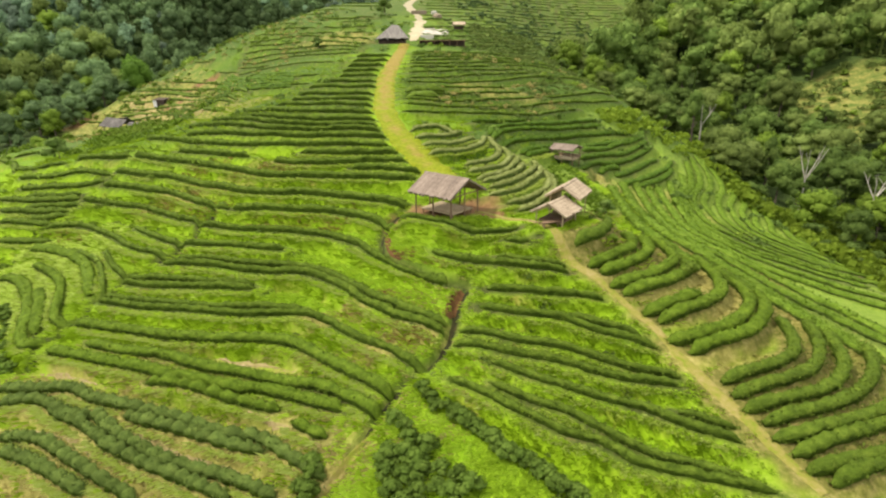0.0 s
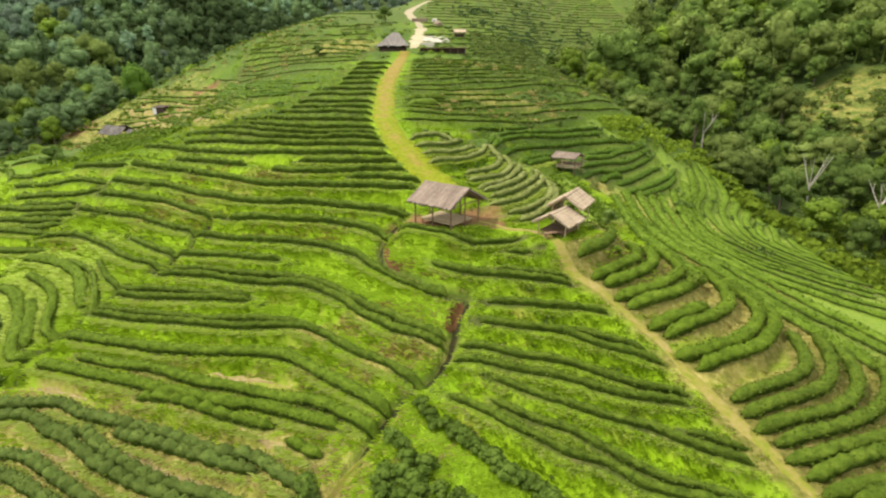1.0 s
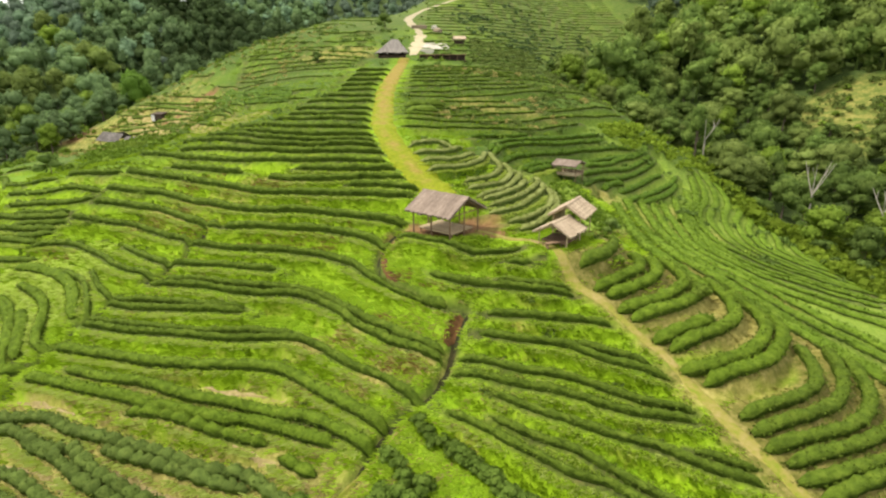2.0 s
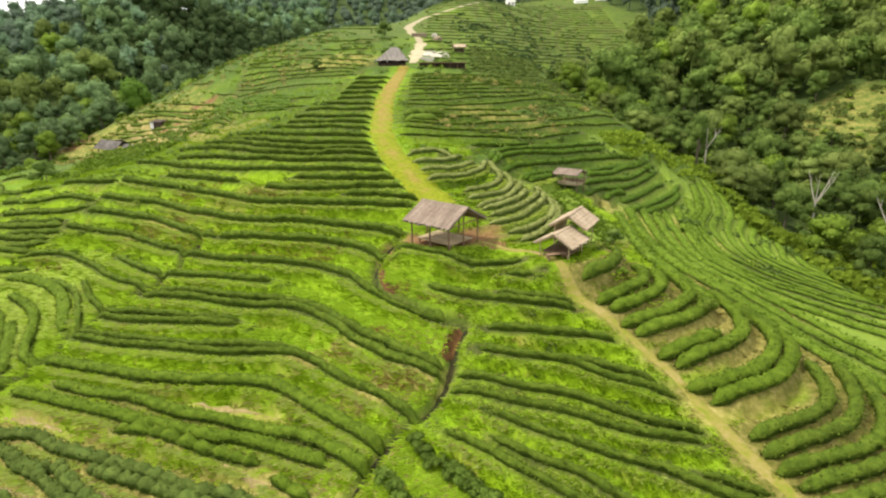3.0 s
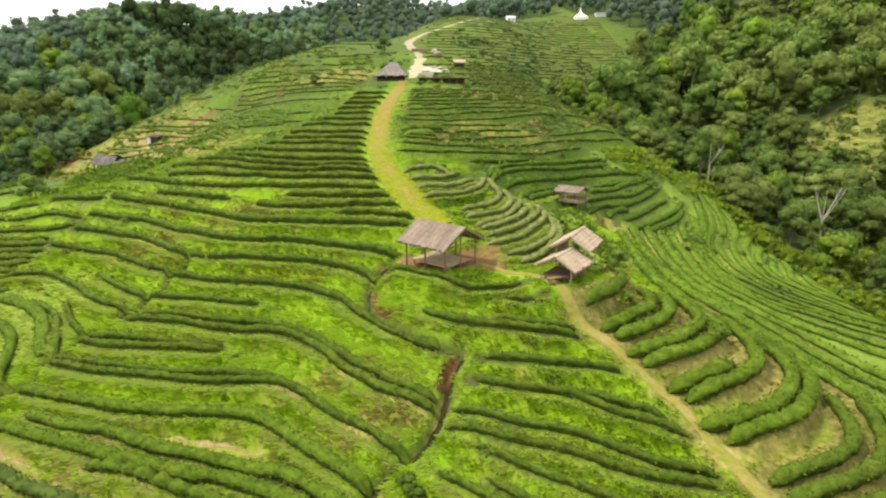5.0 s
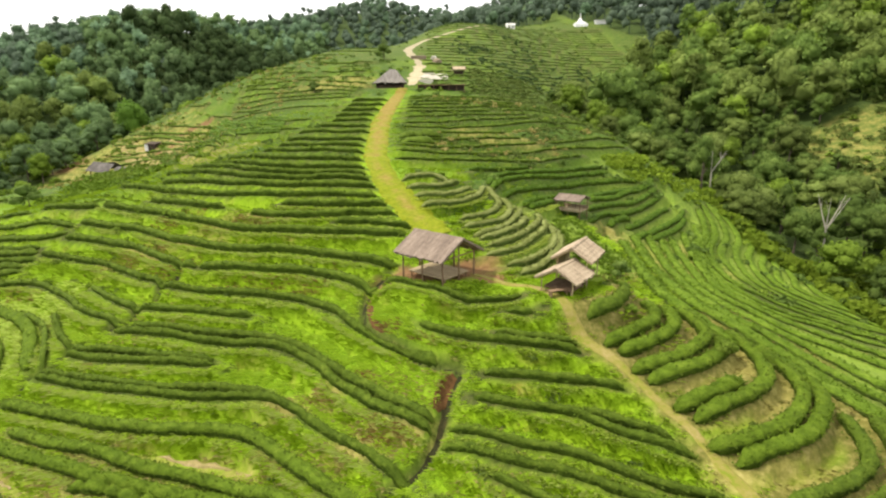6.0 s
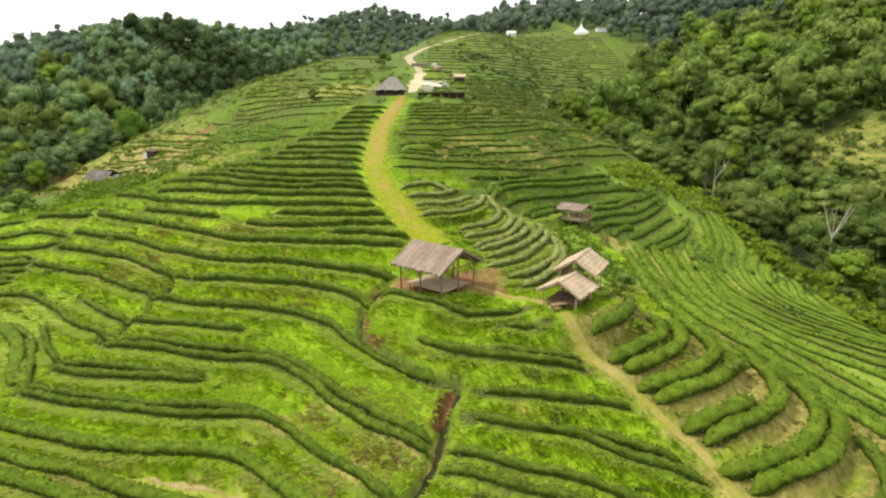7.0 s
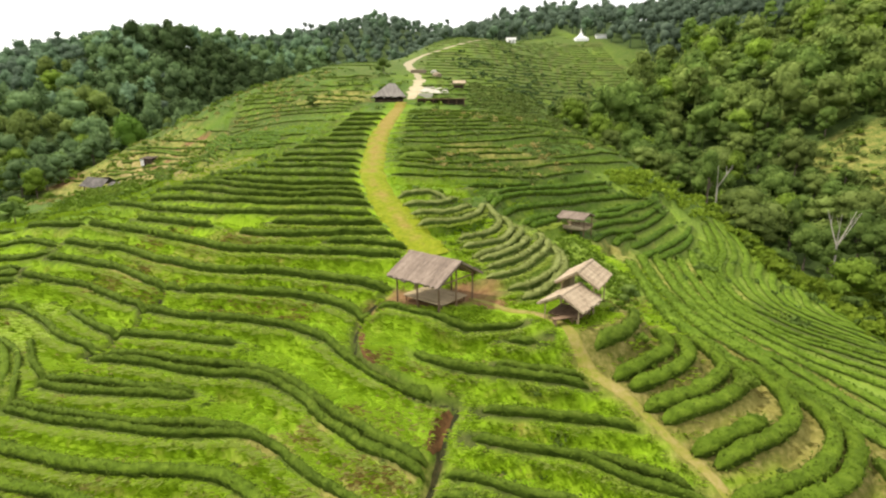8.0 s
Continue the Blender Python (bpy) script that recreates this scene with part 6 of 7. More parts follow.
# Two small bamboo-roofed huts that overlap beside the footpath.
def open_hut(name, label, x, y, turn, long, span, eave, ridge, ground_drop, seed, wall, level):
    h = hut(name, label, x, y, level, turn)
    slopes = thatch_roof(h, long, span, eave, ridge, THATCH_PALE, seed, thick=0.09)
    rafters(h, long, span, eave, ridge, BAMBOO, 4, slopes)
    posts(h, [(sx * (long / 2 - 0.35), sy * (span / 2 - 0.35)) for sx in (-1, 1) for sy in (-1, 1)], eave + 0.12, 0.05, BAMBOO, ground_drop)
    slat_floor(h, long - 0.9, span - 0.9, 0.38, 9, TIMBER)
    posts(h, [(sx * (long / 2 - 0.55), sy * (span / 2 - 0.55)) for sx in (-1, 1) for sy in (-1, 1)], 0.33, 0.045, BAMBOO, ground_drop, "floor_leg")
    if wall:
        k = int((long - 0.8) / 0.16)
        for i in range(k):
            bm = bmesh.new()
            box(bm, -long / 2 + 0.45 + i * 0.16, wall * (span / 2 - 0.42), 0.5, 0.14, 0.03, eave - 0.55 + 0.03 * math.sin(i * 1.9))
            part("wall_slat", bm, BAMBOO, h)
    return h


LEVEL_B = min(stand(9.3, 41.9), stand(10.75, 44.4))
open_hut("bamboo_hut", "small open hut with a pale bamboo-thatched gable roof beside the footpath", 9.3, 41.85, 53, 3.15, 3.0, 8.2 - LEVEL_B, 9.0 - LEVEL_B, 1.0, 11, 0, LEVEL_B)
open_hut("bamboo_hut", "taller pale-roofed bamboo hut behind the lower one", 10.8, 44.4, 60, 3.7, 2.9, 8.95 - LEVEL_B, 9.85 - LEVEL_B, 1.0, 12, 1, LEVEL_B)

# items in the lower hut: a bench with a sack on it, and a blue bundle
bm = bmesh.new()
box(bm, 0, 0, 0.42, 1.5, 0.45, 0.05, 0.01)
for sx in (-0.6, 0.6):
    box(bm, sx, 0, 0, 0.07, 0.38, 0.42)
seat = new("bench", bpy.data.meshes.new("bench"))
bm.to_mesh(seat.data), bm.free()
seat.data.materials.append(TIMBER)
seat.matrix_basis = pose(8.6, 40.5, stand(8.6, 40.5), 0, 0, 20)
tagged(seat, "rough brown wooden bench in front of the hut", "bench")

# The stilted hut on the far side of the bowl.
LEVEL_C = stand(15.0, 64.6)
watch = hut("stilt_hut", "small stilt hut with a brown-grey thatched roof and pale bamboo rail", 15.0, 64.6, LEVEL_C, -37)
slopes = thatch_roof(watch, 3.1, 2.9, 1.72, 2.18, THATCH, 15, thick=0.1)
rafters(watch, 3.1, 2.8, 1.72, 2.14, TIMBER, 4, slopes)
posts(watch, [(sx * 1.35, sy * 1.0) for sx in (-1, 0, 1) for sy in (-1, 1)], 1.85, 0.06, TIMBER, 1.8)
slat_floor(watch, 2.9, 2.2, 0.62, 8, BAMBOO)
for sy in (-1.2, 1.2):
    bm = bmesh.new()
    box(bm, 0, sy, 0.62, 2.9, 0.05, 0.36, 0.01)
    part("rail_board", bm, THATCH_PALE, watch, "pale bamboo rail board")

# The hipped hut at the top of the track.
LEVEL_D = stand(-11.0, 129.0)
top_hut = hut("hipped_hut", "broad hut with hipped grey thatched roof, dark open sides", -11.0, 129.5, LEVEL_D, 8)
rng = random.Random(21)
half_x, half_y, eave, peak = 3.4, 2.8, 1.3, 4.0
r0, r1 = (0.1, 0, peak), (1.3, 0, peak)
corners = [(-half_x, -half_y, eave), (half_x, -half_y, eave), (half_x, half_y, eave), (-half_x, half_y, eave)]
for ea, eb, rb, ra in ((corners[0], corners[1], r1, r0), (corners[2], corners[3], r0, r1), (corners[1], corners[2], r1, r1), (corners[3], corners[0], r0, r0)):
    bm = bmesh.new()
    thatch_slope(bm, ea, eb, rb, ra, 0.18, rng, 22, 10, 0.2)
    bmesh.ops.remove_doubles(bm, verts=bm.verts, dist=0.0005)
    part("roof_slope", bm, THATCH_GREY, top_hut)
posts(top_hut, [(-2.9, -2.4), (-1.0, -2.4), (1.0, -2.4), (2.9, -2.4), (-2.9, 2.4), (2.9, 2.4)], eave + 0.2, 0.09, DARKWOOD, 1.2)
# Low front boarding; dark back and side boards stand in for shaded openings.
for (wx, wy, sx, sy) in ((0, 2.3, 5.8, 0.1), (-2.9, 0, 0.1, 4.5), (2.9, 0, 0.1, 4.5), (0, -2.2, 5.6, 0.08)):
    bm = bmesh.new()
    box(bm, wx, wy, -0.8, sx, sy, 1.5 if wy < 0 else 2.2, 0.01)
    part("wall", bm, DARKWOOD, top_hut)

# The viewing deck beside it, on dark posts over the slope.
LEVEL_K = stand(0.3, 130.2)
deck = hut("viewing_deck", "long timber viewing deck on posts, a dark sheet for shade beneath", 0.3, 130.6, LEVEL_K, 0)
slat_floor(deck, 10.8, 1.5, 1.15, 7, TIMBER, "deck_board")
posts(deck, [(-5.1 + 1.7 * i, -0.7) for i in range(7)], 1.2, 0.07, TIMBER, 2.4)
posts(deck, [(-5.1 + 3.4 * i, 0.6) for i in range(4)], 1.1, 0.08, DARKWOOD, 1.5, "deck_leg")
bm = bmesh.new()
box(bm, 0, -0.79, 1.0, 10.8, 0.07, 0.16, 0.01)
part("edge_board", bm, TIMBER, deck)
# Dark sheet added where only shade lies beneath the deck.
bm = bmesh.new()
box(bm, 0, 0.4, -1.6, 10.4, 0.12, 2.65)
part("back_boarding", bm, DARKWOOD, deck)

# The yard above: pale slabs, a small shelter, boulders.
def slab(name, label, category, x, y, sx, sy, sz, turn, material, bevel=0.05, rise=0.0):
    bm = bmesh.new()
    box(bm, 0, 0, -0.5, sx, sy, sz + 0.5, bevel)
    ob = new(name, bpy.data.meshes.new(name))
    bm.to_mesh(ob.data), bm.free()
    ob.data.materials.append(material)
    ob.matrix_basis = pose(x, y, stand(x, y) + rise, 0, 0, turn)
    return tagged(ob, label, category)


for sx0, sy0, wx, wy, hz, tr in ((-2.8, 146.6, 2.6, 1.5, 0.30, 14), (0.3, 148.6, 2.8, 1.4, 0.34, -16), (-3.8, 143.2, 2.2, 1.2, 0.28, 22)):
    slab("stone_slab", "pale cream stone slab in the sandy yard", "slab", sx0, sy0, wx, wy, hz, tr, CREAM)


def boulder(name, label, x, y, r, seed, material):
    rng = random.Random(seed)
    bm = bmesh.new()
    bmesh.ops.create_icosphere(bm, subdivisions=2, radius=r)
    for v in bm.verts:
        v.co *= 1 + 0.28 * noise.noise(v.co * (1.3 / r) + Vector((seed, 0, 0))) + rng.uniform(-0.05, 0.05)
        v.co.z *= 0.75
    ob = new(name, bpy.data.meshes.new(name))
    bm.to_mesh(ob.data), bm.free()
    ob.data.materials.append(material)
    ob.location = (x, y, stand(x, y) + r * 0.3)
    return tagged(ob, label, "rock")


slab("retaining_wall", "low tan earth wall holding the bank above the yard", "wall", -6.2, 166.0, 4.4, 0.8, 0.9, 4, STONE, 0.15)
slab("low_wall", "low cream stone wall at the edge of the sandy yard", "wall", -3.3, 138.4, 3.3, 0.4, 0.95, 6, CREAM)
boulder("boulder", "weathered brown boulder above the sandy yard", -1.0, 160.5, 1.25, 4, STONE)
boulder("boulder", "pale boulder beside the yard", -1.9, 166.8, 0.9, 5, CREAM)
shelter = hut("shelter", "small thatched shelter at the yard's end, a dark panel for shade", 4.7, 149.0, stand(4.7, 149.0), 5)
thatch_roof(shelter, 3.2, 2.4, 1.4, 2.1, THATCH_PALE, 31, thick=0.12)
posts(shelter, [(sx * 1.2, sy * 0.95) for sx in (-1, 1) for sy in (-1, 1)], 1.4, 0.07, DARKWOOD, 1.0)
# Dark panel added for the shade under the roof.
bm = bmesh.new()
box(bm, 0, 0.8, -0.5, 2.4, 0.08, 1.7)
part("back_wall", bm, DARKWOOD, shelter)

# Field huts down on the left flank.
LEVEL_F = stand(-70.6, 121.5)
field_hut = hut("field_hut", "low dark field hut with patched grey sheet roof", -70.6, 121.5, LEVEL_F, -12)
for k, (rx, ry, rz, sx, sy, lean) in enumerate(((-1.4, -0.9, 2.1, 4.2, 2.4, 34), (-1.2, 1.1, 2.2, 3.8, 2.4, -30), (2.2, -0.5, 1.5, 2.6, 2.6, 26))):
    bm = bmesh.new()
    box(bm, 0, 0, 0, sx, sy, 0.07)
    bmesh.ops.transform(bm, verts=bm.verts, matrix=pose(rx, ry, rz, lean, 5 * (-1) ** k, 4 * k))
    part("roof_sheet", bm, TIN_OLD, field_hut)
posts(field_hut, [(-3, -1.4), (0.4, -1.4), (3.6, -1.1), (-3, 1.5), (3.6, 1.5)], 1.7, 0.08, DARKWOOD, 1.5)
bm = bmesh.new()
box(bm, 0.2, 1.2, -0.8, 6.0, 0.1, 2.1)
part("wall", bm, DARKWOOD, field_hut)
LEVEL_E = stand(-69.2, 137.0)
store = hut("field_store", "tiny dark store shed with a pale end wall on the terrace", -69.2, 137.0, LEVEL_E, -12)
bm = bmesh.new()
box(bm, 0, 0, -0.6, 2.8, 2.0, 1.9, 0.02)
part("wall", bm, DARKWOOD, store)
bm = bmesh.new()
box(bm, -1.05, -1.08, -0.4, 0.9, 0.12, 1.6, 0.02)
part("end_wall", bm, WHITE, store, "whitewashed end wall")
bm = bmesh.new()
box(bm, 0, 0, 0, 3.4, 2.7, 0.09)
bmesh.ops.transform(bm, verts=bm.verts, matrix=pose(0, 0, 1.35, 9, 0, 0))
part("roof_sheet", bm, DARKWOOD, store)

field_hut.scale = (1.25, 1.25, 1.25)
# White house and the white stupa on the ridge.
house = hut("white_house", "small white house with a pale gable roof on the ridge", 30.6, 262.0, stand(30.6, 262.0), 10)
bm = bmesh.new()
box(bm, 0, 0, -1, 4.4, 3.2, 2.7, 0.03)
part("wall", bm, WHITE, house)
for s in (-1, 1):
    bm = bmesh.new()
    vs = [bm.verts.new(p) for p in ((-2.6, s * 2.0, 1.55), (2.6, s * 2.0, 1.55), (2.6, 0, 2.8), (-2.6, 0, 2.8))]
    bm.faces.new(vs)
    bmesh.ops.solidify(bm, geom=bm.faces[:], thickness=0.12)
    part("roof_slope", bm, WHITE, house)
for s in (-1.2, 1.0):
    bm = bmesh.new()
    box(bm, s, -1.6, 0.3, 0.7, 0.08, 0.8)
    part("window", bm, DARKWOOD, house)

house.scale = (0.8, 0.8, 0.8)
LEVEL_S = stand(66.5, 283.0)
stupa = tagged(new("stupa"), "white stupa with stepped base and slender spire on the ridge", "stupa")
stupa.location, stupa.scale = (66.5, 283.0, LEVEL_S), (0.74, 0.74, 0.86)


def turned(name, profile, parent, material):
    """A round part from a profile of (radius, height)."""
    bm = bmesh.new()
    rings = []
    for r, h in profile:
        rings.append([bm.verts.new((r * math.cos(a * math.pi / 8), r * math.sin(a * math.pi / 8), h)) for a in range(16)])
    for a, b in zip(rings, rings[1:]):
        for i in range(16):
            bm.faces.new((a[i], a[(i + 1) % 16], b[(i + 1) % 16], b[i]))
    bm.faces.new(rings[-1])
    return part(name, bm, material, parent)


bm = bmesh.new()
box(bm, 0, 0, -2, 8.4, 8.4, 2.5, 0.1)
box(bm, 0, 0, 0.5, 6.4, 6.4, 0.7, 0.1)
box(bm, 0, 0, 1.2, 4.8, 4.8, 0.5, 0.1)
part("plinth", bm, WHITE, stupa)
turned("bell", ((1.7, 1.7), (1.65, 2.0), (1.35, 2.6), (0.85, 3.2), (0.42, 3.6)), stupa, WHITE)
turned("spire", ((0.42, 3.6), (0.48, 3.9), (0.30, 4.7), (0.16, 5.7), (0.05, 6.9)), stupa, WHITE)
annex = hut("white_annex", "low white building with a flat pale roof beside the stupa", 76.5, 284.0, stand(76.5, 284.0), 0)
bm = bmesh.new()
box(bm, 0, 0, -1.5, 5.0, 3.0, 2.7, 0.03)
part("wall", bm, WHITE, annex)
bm = bmesh.new()
box(bm, 0, 0, 1.2, 5.6, 3.6, 0.2, 0.03)
part("roof_slab", bm, WHITE, annex)


# ---- grass: uncounted tufts over the banks ----
def tufts(name, x, y, low, high, blades, material, label, seed, spread=0.10):
    r = np.random.RandomState(seed)
    z = stands(x, y)
    k = len(x)
    fall = np.arctan2(-(height(x, y + 0.4) - height(x, y - 0.4)), -(height(x + 0.4, y) - height(x - 0.4, y)))   # down the slope
    a = fall[:, None] + r.randn(k, blades) * 0.45
    h = r.uniform(low, high, (k, blades)) * 0.62
    lean = r.uniform(1.4, 2.6, (k, blades)) * h
    wide = r.uniform(0.022, 0.05, (k, blades))
    cx, cy = x[:, None] + r.randn(k, blades) * spread, y[:, None] + r.randn(k, blades) * spread
    dx, dy = np.cos(a), np.sin(a)
    z = z[:, None] - 0.04
    p0 = np.stack([cx - dy * wide, cy + dx * wide, z + 0 * cx], -1)
    p1 = np.stack([cx + dy * wide, cy - dx * wide, z + 0 * cx], -1)
    p2 = np.stack([cx + dx * lean * 0.4 + dy * wide * 0.8, cy + dy * lean * 0.4 - dx * wide * 0.8, z + h * 0.7], -1)
    p3 = np.stack([cx + dx * lean, cy + dy * lean, z + h], -1)
    v = np.stack([p0, p1, p2, p3], 2).reshape(-1, 3)
    ob = new(name, mesh_of(name, v, np.arange(len(v)).reshape(-1, 4), [material]))
    return tagged(ob, label, "grass", kind="stuff")


bare_points = np.concatenate([curve(p, 0.5) for p in BARE_ROWS])


def meadow(count, seed, xs, ys, density):
    """Places for tufts, off the paths and the woods; density(x, y) thins them out."""
    r = np.random.RandomState(seed)
    x, y = r.uniform(*xs, count), r.uniform(*ys, count)
    ok = (r.rand(count) < density(x, y)) & (woods(x, y) < 0.3)
    x, y = x[ok], y[ok]
    tracks = np.concatenate([paths[:, :2], ditch_points] + [curve(q, 0.4)[:, :2] for q in TAN_LINES])
    broad = len(curve(TRACK_LINE, 0.5))
    tree = KDTree(len(tracks))
    for i, q in enumerate(tracks):
        tree.insert((q[0], q[1], 0), i)
    tree.balance()
    found = [tree.find((a, b, 0)) for a, b in zip(x, y)]
    clear = np.array([q[2] for q in found])
    wide = np.array([1.9 if q[1] < broad else 0.48 for q in found])
    at, row = nearest(row_points, 2, x, y)
    rise = np.stack([height(x + 0.3, y) - height(x - 0.3, y), height(x, y + 0.3) - height(x, y - 0.3)], 1)
    above = ((np.stack([x, y], 1) - row_points[at]) * rise).sum(1) > 0
    off_row = row > np.where(above, 0.78, 0.40)
    thin = np.interp(nearest(bare_points, 2, x, y)[1], [0.4, 1.0, 1.6], [0.12, 0.3, 1.0])
    ok = (r.rand(len(x)) < thin) & (clear > wide) & off_row & (np.hypot((x - 1.2) / 4.6, (y - 46.1) / 2.2) > 1)
    return x[ok], y[ok]


def fall_below_row(x, y):
    """How far a place lies down the slope from the nearest row of tea (below zero: up the slope; 99: no row near)."""
    at, far_off = nearest(row_points, 2, x, y)
    up = np.stack([height(x + 0.3, y) - height(x - 0.3, y), height(x, y + 0.3) - height(x, y - 0.3)], 1)
    up /= np.maximum(np.linalg.norm(up, axis=1), 1e-4)[:, None]
    return np.where(far_off < 2, -((np.stack([x, y], 1) - row_points[at]) * up).sum(1), 99.0)


def dry_at(x, y):
    return np.maximum.reduce([blob(x, y, *s, 11) for s in DRY_SPOTS])


gx1, gy1 = meadow(105000, 91, (-46, 40), (18, 60), lambda x, y: np.clip(0.8 + 0.4 * ripple(x * 0.9, y * 0.9, 92), 0.3, 1) * np.clip(1.5 - y / 70, 0.3, 1) * (1 - 0.5 * dry_at(x, y)) * (1 - smooth_step(x - 13 - 0.12 * (y - 30), 1, 5)) * (1 - np.minimum(1, 1.3 * np.maximum.reduce([blob(x, y, *s, 18) for s in PALE_SPOTS]))))
below = fall_below_row(gx1, gy1)
# Steep risers get a deeper green: their shade is painted into the blades.
riser = (below > 0.58) & (below < 1.15)
tufts("grass", gx1[~riser], gy1[~riser], 0.18, 0.46, 5, GRASS, "lush yellow-green grass tufts on the terrace banks", 93, 0.13)
tufts("riser_grass", gx1[riser], gy1[riser], 0.18, 0.42, 5, GRASS_RISER_SHADE, "deeper green grass over the terrace risers, their shade in its colour", 92, 0.12)
gx5, gy5 = meadow(9000, 114, (-47, -31), (40, 58), lambda x, y: blob(x, y, -39.0, 49.0, 6.5, 8.0, 20))
tufts("pale_grass", gx5, gy5, 0.22, 0.50, 5, GRASS_PALE, "pale short grass between the curving hedges", 115, 0.14)
gx2, gy2 = meadow(52000, 94, (-60, 50), (50, 110), lambda x, y: np.clip(0.6 + 0.5 * ripple(x * 0.6, y * 0.6, 95), 0.2, 1) * np.where(x > 3, 0.15, 1.0) * (1 - 0.7 * smooth_step(x, 14, 20)) * np.clip(1.9 - y / 70, 0.25, 1))
off = (gx2 < 15) & (np.maximum.reduce([blob(gx2, gy2, *s, 18) for s in PALE_SPOTS]) < 0.4)
gx2, gy2 = gx2[off], gy2[off]
tufts("grass", gx2, gy2, 0.22, 0.50, 3, GRASS_UPPER, "bright grass on the upper terraces", 96, 0.2)
gx3, gy3 = meadow(60000, 97, (-40, 30), (20, 50), lambda x, y: np.clip(0.9 * ripple(x * 0.8, y * 0.8, 98) - 0.02, 0, 1) + 0.45 * dry_at(x, y) + 0.5 * (x < -6) * (y < 30))
tufts("dry_grass", gx3, gy3, 0.12, 0.34, 4, STRAW, "dry straw-coloured grass tufts among the green", 99)

# longer, paler grass along every terrace lip, its sunlight put into the colour
r = np.random.RandomState(111)
lip = np.concatenate([curve(q[0], 0.12) for q in TEA_ROWS if np.mean([p[1] for p in q[0]]) < 62 and np.mean([p[0] for p in q[0]]) < 12])
rise = np.stack([height(lip[:, 0] + 0.3, lip[:, 1]) - height(lip[:, 0] - 0.3, lip[:, 1]), height(lip[:, 0], lip[:, 1] + 0.3) - height(lip[:, 0], lip[:, 1] - 0.3)], 1)
rise /= np.maximum(np.linalg.norm(rise, axis=1), 1e-4)[:, None]
lip = lip - rise * r.uniform(0.42, 0.66, len(lip))[:, None]
lip = lip[(nearest(np.concatenate([paths[:, :2], ditch_points]), 2, lip[:, 0], lip[:, 1])[1] > 0.6) & (nearest(row_points, 2, lip[:, 0], lip[:, 1])[1] > 0.36)
          & (np.hypot((lip[:, 0] - 1.2) / 4.6, (lip[:, 1] - 46.1) / 2.2) > 1) & (ripple(lip[:, 0] * 1.1, lip[:, 1] * 1.1, 112) > -0.35)]
tufts("lip_grass", lip[:, 0], lip[:, 1], 0.22, 0.50, 5, GRASS_PALE, "pale grass along the terrace lips, sunlight put into its colour", 113, 0.12)

RUST_SPOTS = ((-5.6, 37.2, 3.0, 1.0), (-2.0, 33.3, 3.2, 1.3), (-13.5, 49.2, 5.5, 1.1), (-10.2, 47.8, 2.5, 0.9), (-30.0, 57.0, 5.0, 1.6), (-23.8, 53.3, 3.5, 1.4), (-40.5, 55.8, 3.0, 1.2), (-1.2, 38.7, 2.2, 0.8), (-19.0, 58.0, 5.0, 1.3), (-3.2, 40.6, 1.6, 0.8), (-27.5, 61.0, 4.0, 1.2))
gx4, gy4 = meadow(60000, 100, (-46, 10), (28, 66), lambda x, y: 0.85 * np.maximum.reduce([blob(x, y, *s, 19) for s in RUST_SPOTS]))
tufts("rust_grass", gx4, gy4, 0.18, 0.42, 3, RUST, "reddish-brown dead grass stems on the terrace banks", 101)


# ---- scrub: weeds and low growth scattered over the upper slopes ----
def scrub(name, places, size, material, label, seed):
    r = np.random.RandomState(seed)
    vs, fs, k = [], [], 0
    for x, y in places:
        s = size * r.uniform(0.5, 1.4)
        clumps = [(r.randn() * s * 0.6, r.randn() * s * 0.6, s * 0.3, s * r.uniform(0.4, 0.7), s * 0.45) for _ in range(3)]
        v, f = leaf_cloud(r, clumps, 26, s * 0.28)
        vs.append(v + (x, y, stand(x, y)))
        fs.append(f + k)
        k += len(v)
    ob = new(name, mesh_of(name, np.concatenate(vs), np.concatenate(fs), [material]))
    return tagged(ob, label, "undergrowth", kind="stuff")


def strew(count, seed, xs, ys, lean=0.0):
    r = np.random.RandomState(seed)
    x, y = r.uniform(*xs, count), r.uniform(*ys, count)
    ok = (woods(x, y) < 0.4) & (ripple(x * 0.35, y * 0.35, seed) > lean)
    _, clear = nearest(paths[:, :2], 4, x, y)
    return list(zip(x[ok & (clear > 3.2)], y[ok & (clear > 3.2)]))


scrub("scrub", strew(700, 201, (-80, 60), (64, 160)), 0.7, CROWN, "low green scrub scattered over the upper terraces", 202)
scrub("scrub", strew(900, 203, (-70, 80), (120, 290), -0.3), 0.6, CROWN, "dark scrub on the slope below the ridge", 204)
scrub("scrub", strew(600, 205, (-90, 50), (60, 170), 0.1), 0.6, CROWN_LIME, "bright weedy growth among the terraces", 206)
scrub("scrub", strew(220, 211, (-100, -44), (96, 168), -0.4), 0.9, CROWN_LIME, "leafy green weeds on the brown terraces", 212)
scrub("scrub", strew(260, 207, (-40, 30), (20, 52), 0.15), 0.28, TEA_DARK, "dark weeds on the grassy banks", 208)
scrub("scrub", strew(700, 209, (-90, -30), (96, 165), -0.3), 0.4, STRAW, "dry brown weeds on the brown terraces", 210)
r = np.random.RandomState(221)
bushy = [(cx + r.uniform(-1.1, 1.1) * rx, cy + r.uniform(-1.1, 1.1) * ry) for cx, cy, rx, ry in CLEARINGS for _ in range(120)]
scrub("scrub", bushy, 1.3, CROWN_OLIVE, "olive bushy growth over the small meadows in the woods", 222)
x, y = r.uniform(46, 74, 1500), r.uniform(36, 108, 1500)
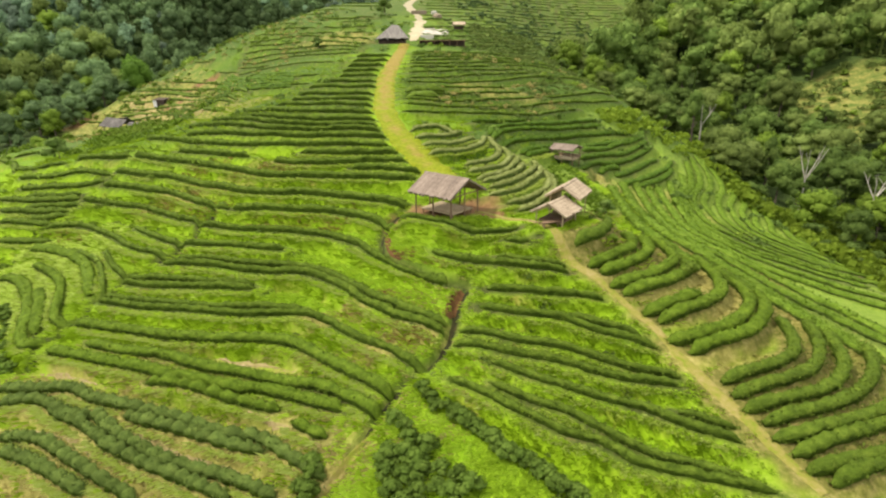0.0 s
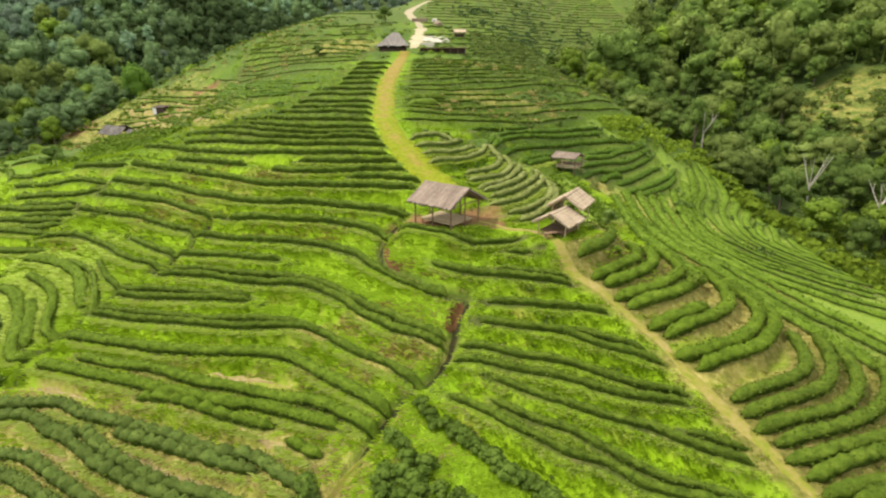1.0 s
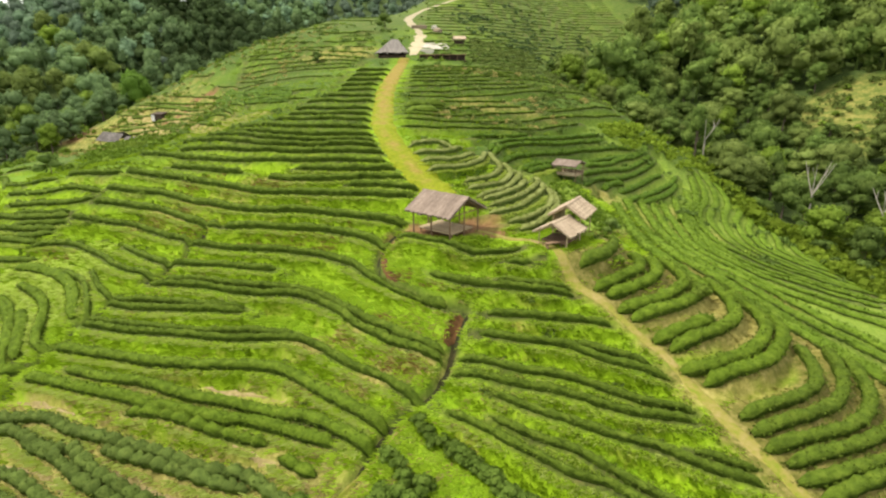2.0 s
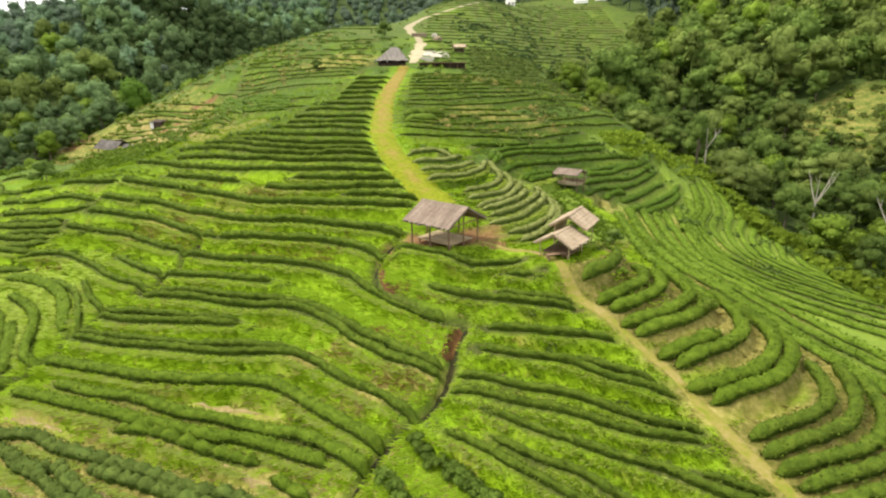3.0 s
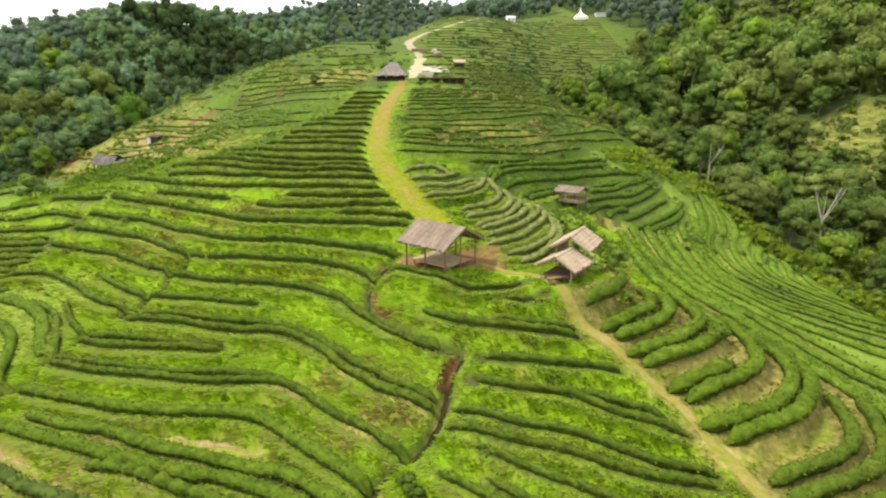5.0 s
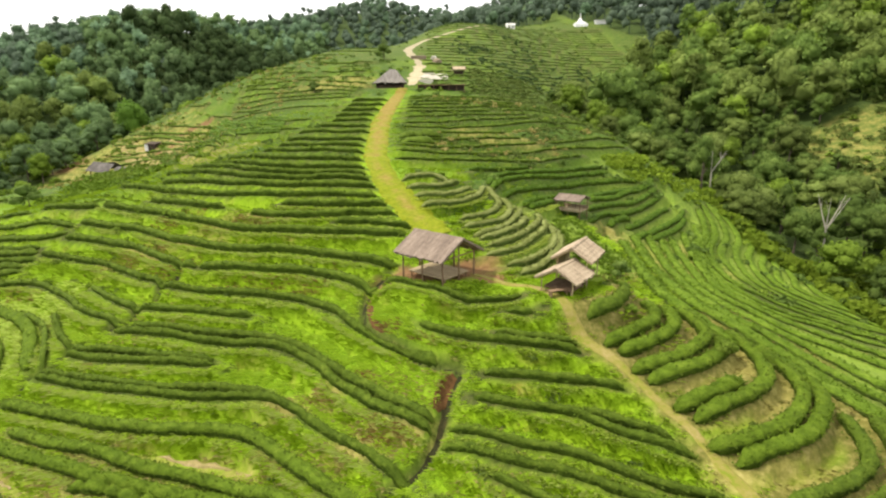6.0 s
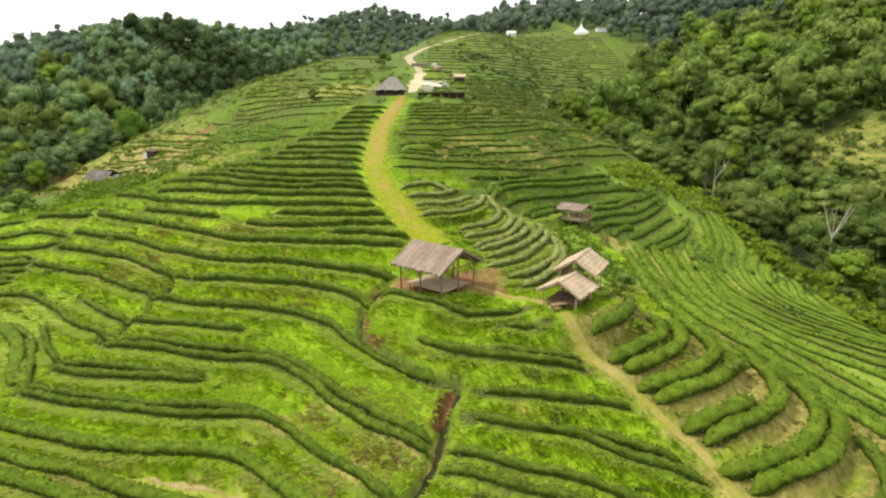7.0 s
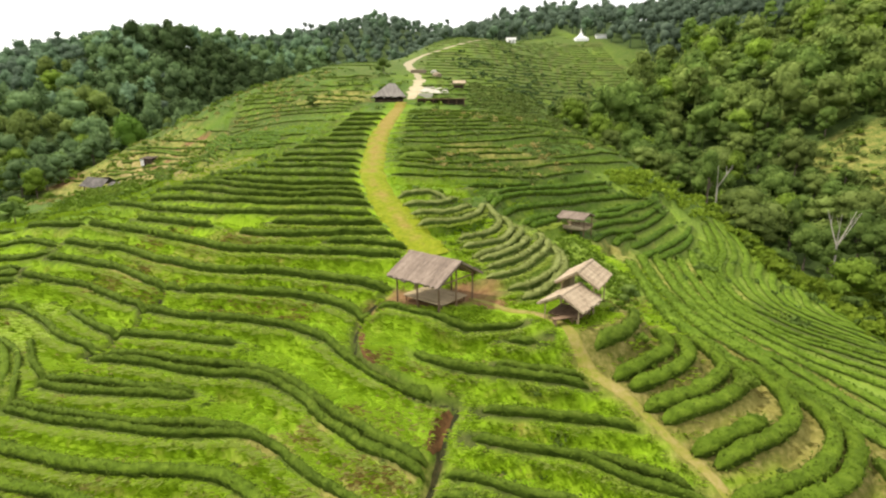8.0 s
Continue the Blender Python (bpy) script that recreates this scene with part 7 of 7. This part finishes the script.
rim = (woods(x, y) > 0.2) & (woods(x, y, 9.0) < 0.9)
scrub("scrub", list(zip(x[rim], y[rim])), 1.1, SCRUB_BRIGHT, "lush bright undergrowth along the foot of the slope", 224)
x, y = r.uniform(-3, 34, 1500), r.uniform(76, 122, 1500)
weedy = (ripple(x * 0.5, y * 0.5, 230) > -0.15) & (x < 0.55 * (y - 62) + 4) & (x > 0.02 * y - 6)
scrub("scrub", list(zip(x[weedy], y[weedy])), 0.42, CROWN_OLIVE, "olive weeds between the rows of the upper slope", 231)
x, y = r.uniform(-2, 32, 700), r.uniform(76, 120, 700)
weedy = (ripple(x * 0.5, y * 0.5, 232) > 0.1) & (x < 0.55 * (y - 62) + 4)
scrub("scrub", list(zip(x[weedy], y[weedy])), 0.45, STRAW, "dry brown weeds between the rows of the upper slope", 233)
at = curve([(28.5, 92.0), (33.0, 97.5), (38.0, 99.0), (42.0, 97.5)], 0.55)
scrub("scrub", [(a + r.uniform(-2.4, 2.4), b + r.uniform(-3.2, 3.2)) for a, b in at for _ in range(4)], 0.8, SCRUB_BRIGHT, "bright leafy growth along the crest of the slope", 234)
at = curve([(-80.0, 128.0), (-73.0, 121.0), (-66.0, 112.0), (-58.0, 103.0), (-52.0, 98.0)], 0.6)
scrub("scrub", [(a + r.uniform(-2.5, 2.5), b + r.uniform(-2.5, 2.5)) for a, b in at for _ in range(5)], 0.8, CROWN_LIME, "yellow-green bushes along the foot of the brown terraces", 235)
x, y = r.uniform(4, 40, 900), r.uniform(118, 165, 900)
weedy = (woods(x, y) < 0.4) & (ripple(x * 0.4, y * 0.4, 236) > -0.2) & (x > 8)
scrub("scrub", list(zip(x[weedy], y[weedy])), 0.6, CROWN_OLIVE, "olive weeds on the shoulder below the ridge", 237)
x, y = r.uniform(2, 62, 620), r.uniform(160, 262, 620)
weedy = (woods(x, y) < 0.4) & (ripple(x * 0.16, y * 0.16, 242) > 0.05) & (nearest(paths[:, :2], 4, x, y)[1] > 3.0)
scrub("scrub", list(zip(x[weedy], y[weedy])), 0.85, CROWN_SHADE_SCRUB, "patches of dark scrub on the slope under the ridge", 243)
x, y = r.uniform(-76, -44, 500), r.uniform(80, 112, 500)
weedy = (woods(x, y) < 0.4) & (ripple(x * 0.4, y * 0.4, 238) > -0.1)
scrub("scrub", list(zip(x[weedy], y[weedy])), 0.7, TEA_PALE, "pale green bushy growth on the lower flank", 239)
x, y = r.uniform(-52, -22, 420), r.uniform(52, 78, 420)
weedy = ripple(x * 0.6, y * 0.6, 240) > 0.0
scrub("scrub", list(zip(x[weedy], y[weedy])), 0.38, CROWN_LIME, "bright leafy clumps on the terrace banks", 241)
x, y = r.uniform(48, 80, 700), r.uniform(52, 92, 700)
rim = (woods(x, y) > 0.3) & (woods(x, y, 14.0) < 0.9)
scrub("scrub", list(zip(x[rim], y[rim])), 1.5, SCRUB_BRIGHT, "tall bright bushes at the foot of the woods", 242)
spot_xy = [(13.0 + 4.5 * r.randn() * 0.6, 54.0 + 8.0 * r.randn() * 0.6) for _ in range(420)]
spot_xy = [(a, b) for a, b in spot_xy if a > 9.5 + 0.2 * (b - 46) and a < 18.5 and np.hypot(a - 10.2, b - 43.2) > 3.4]
scrub("scrub", spot_xy, 0.32, TEA_PALE, "pale tufty weeds on the strip between the crescents and the slope", 244)
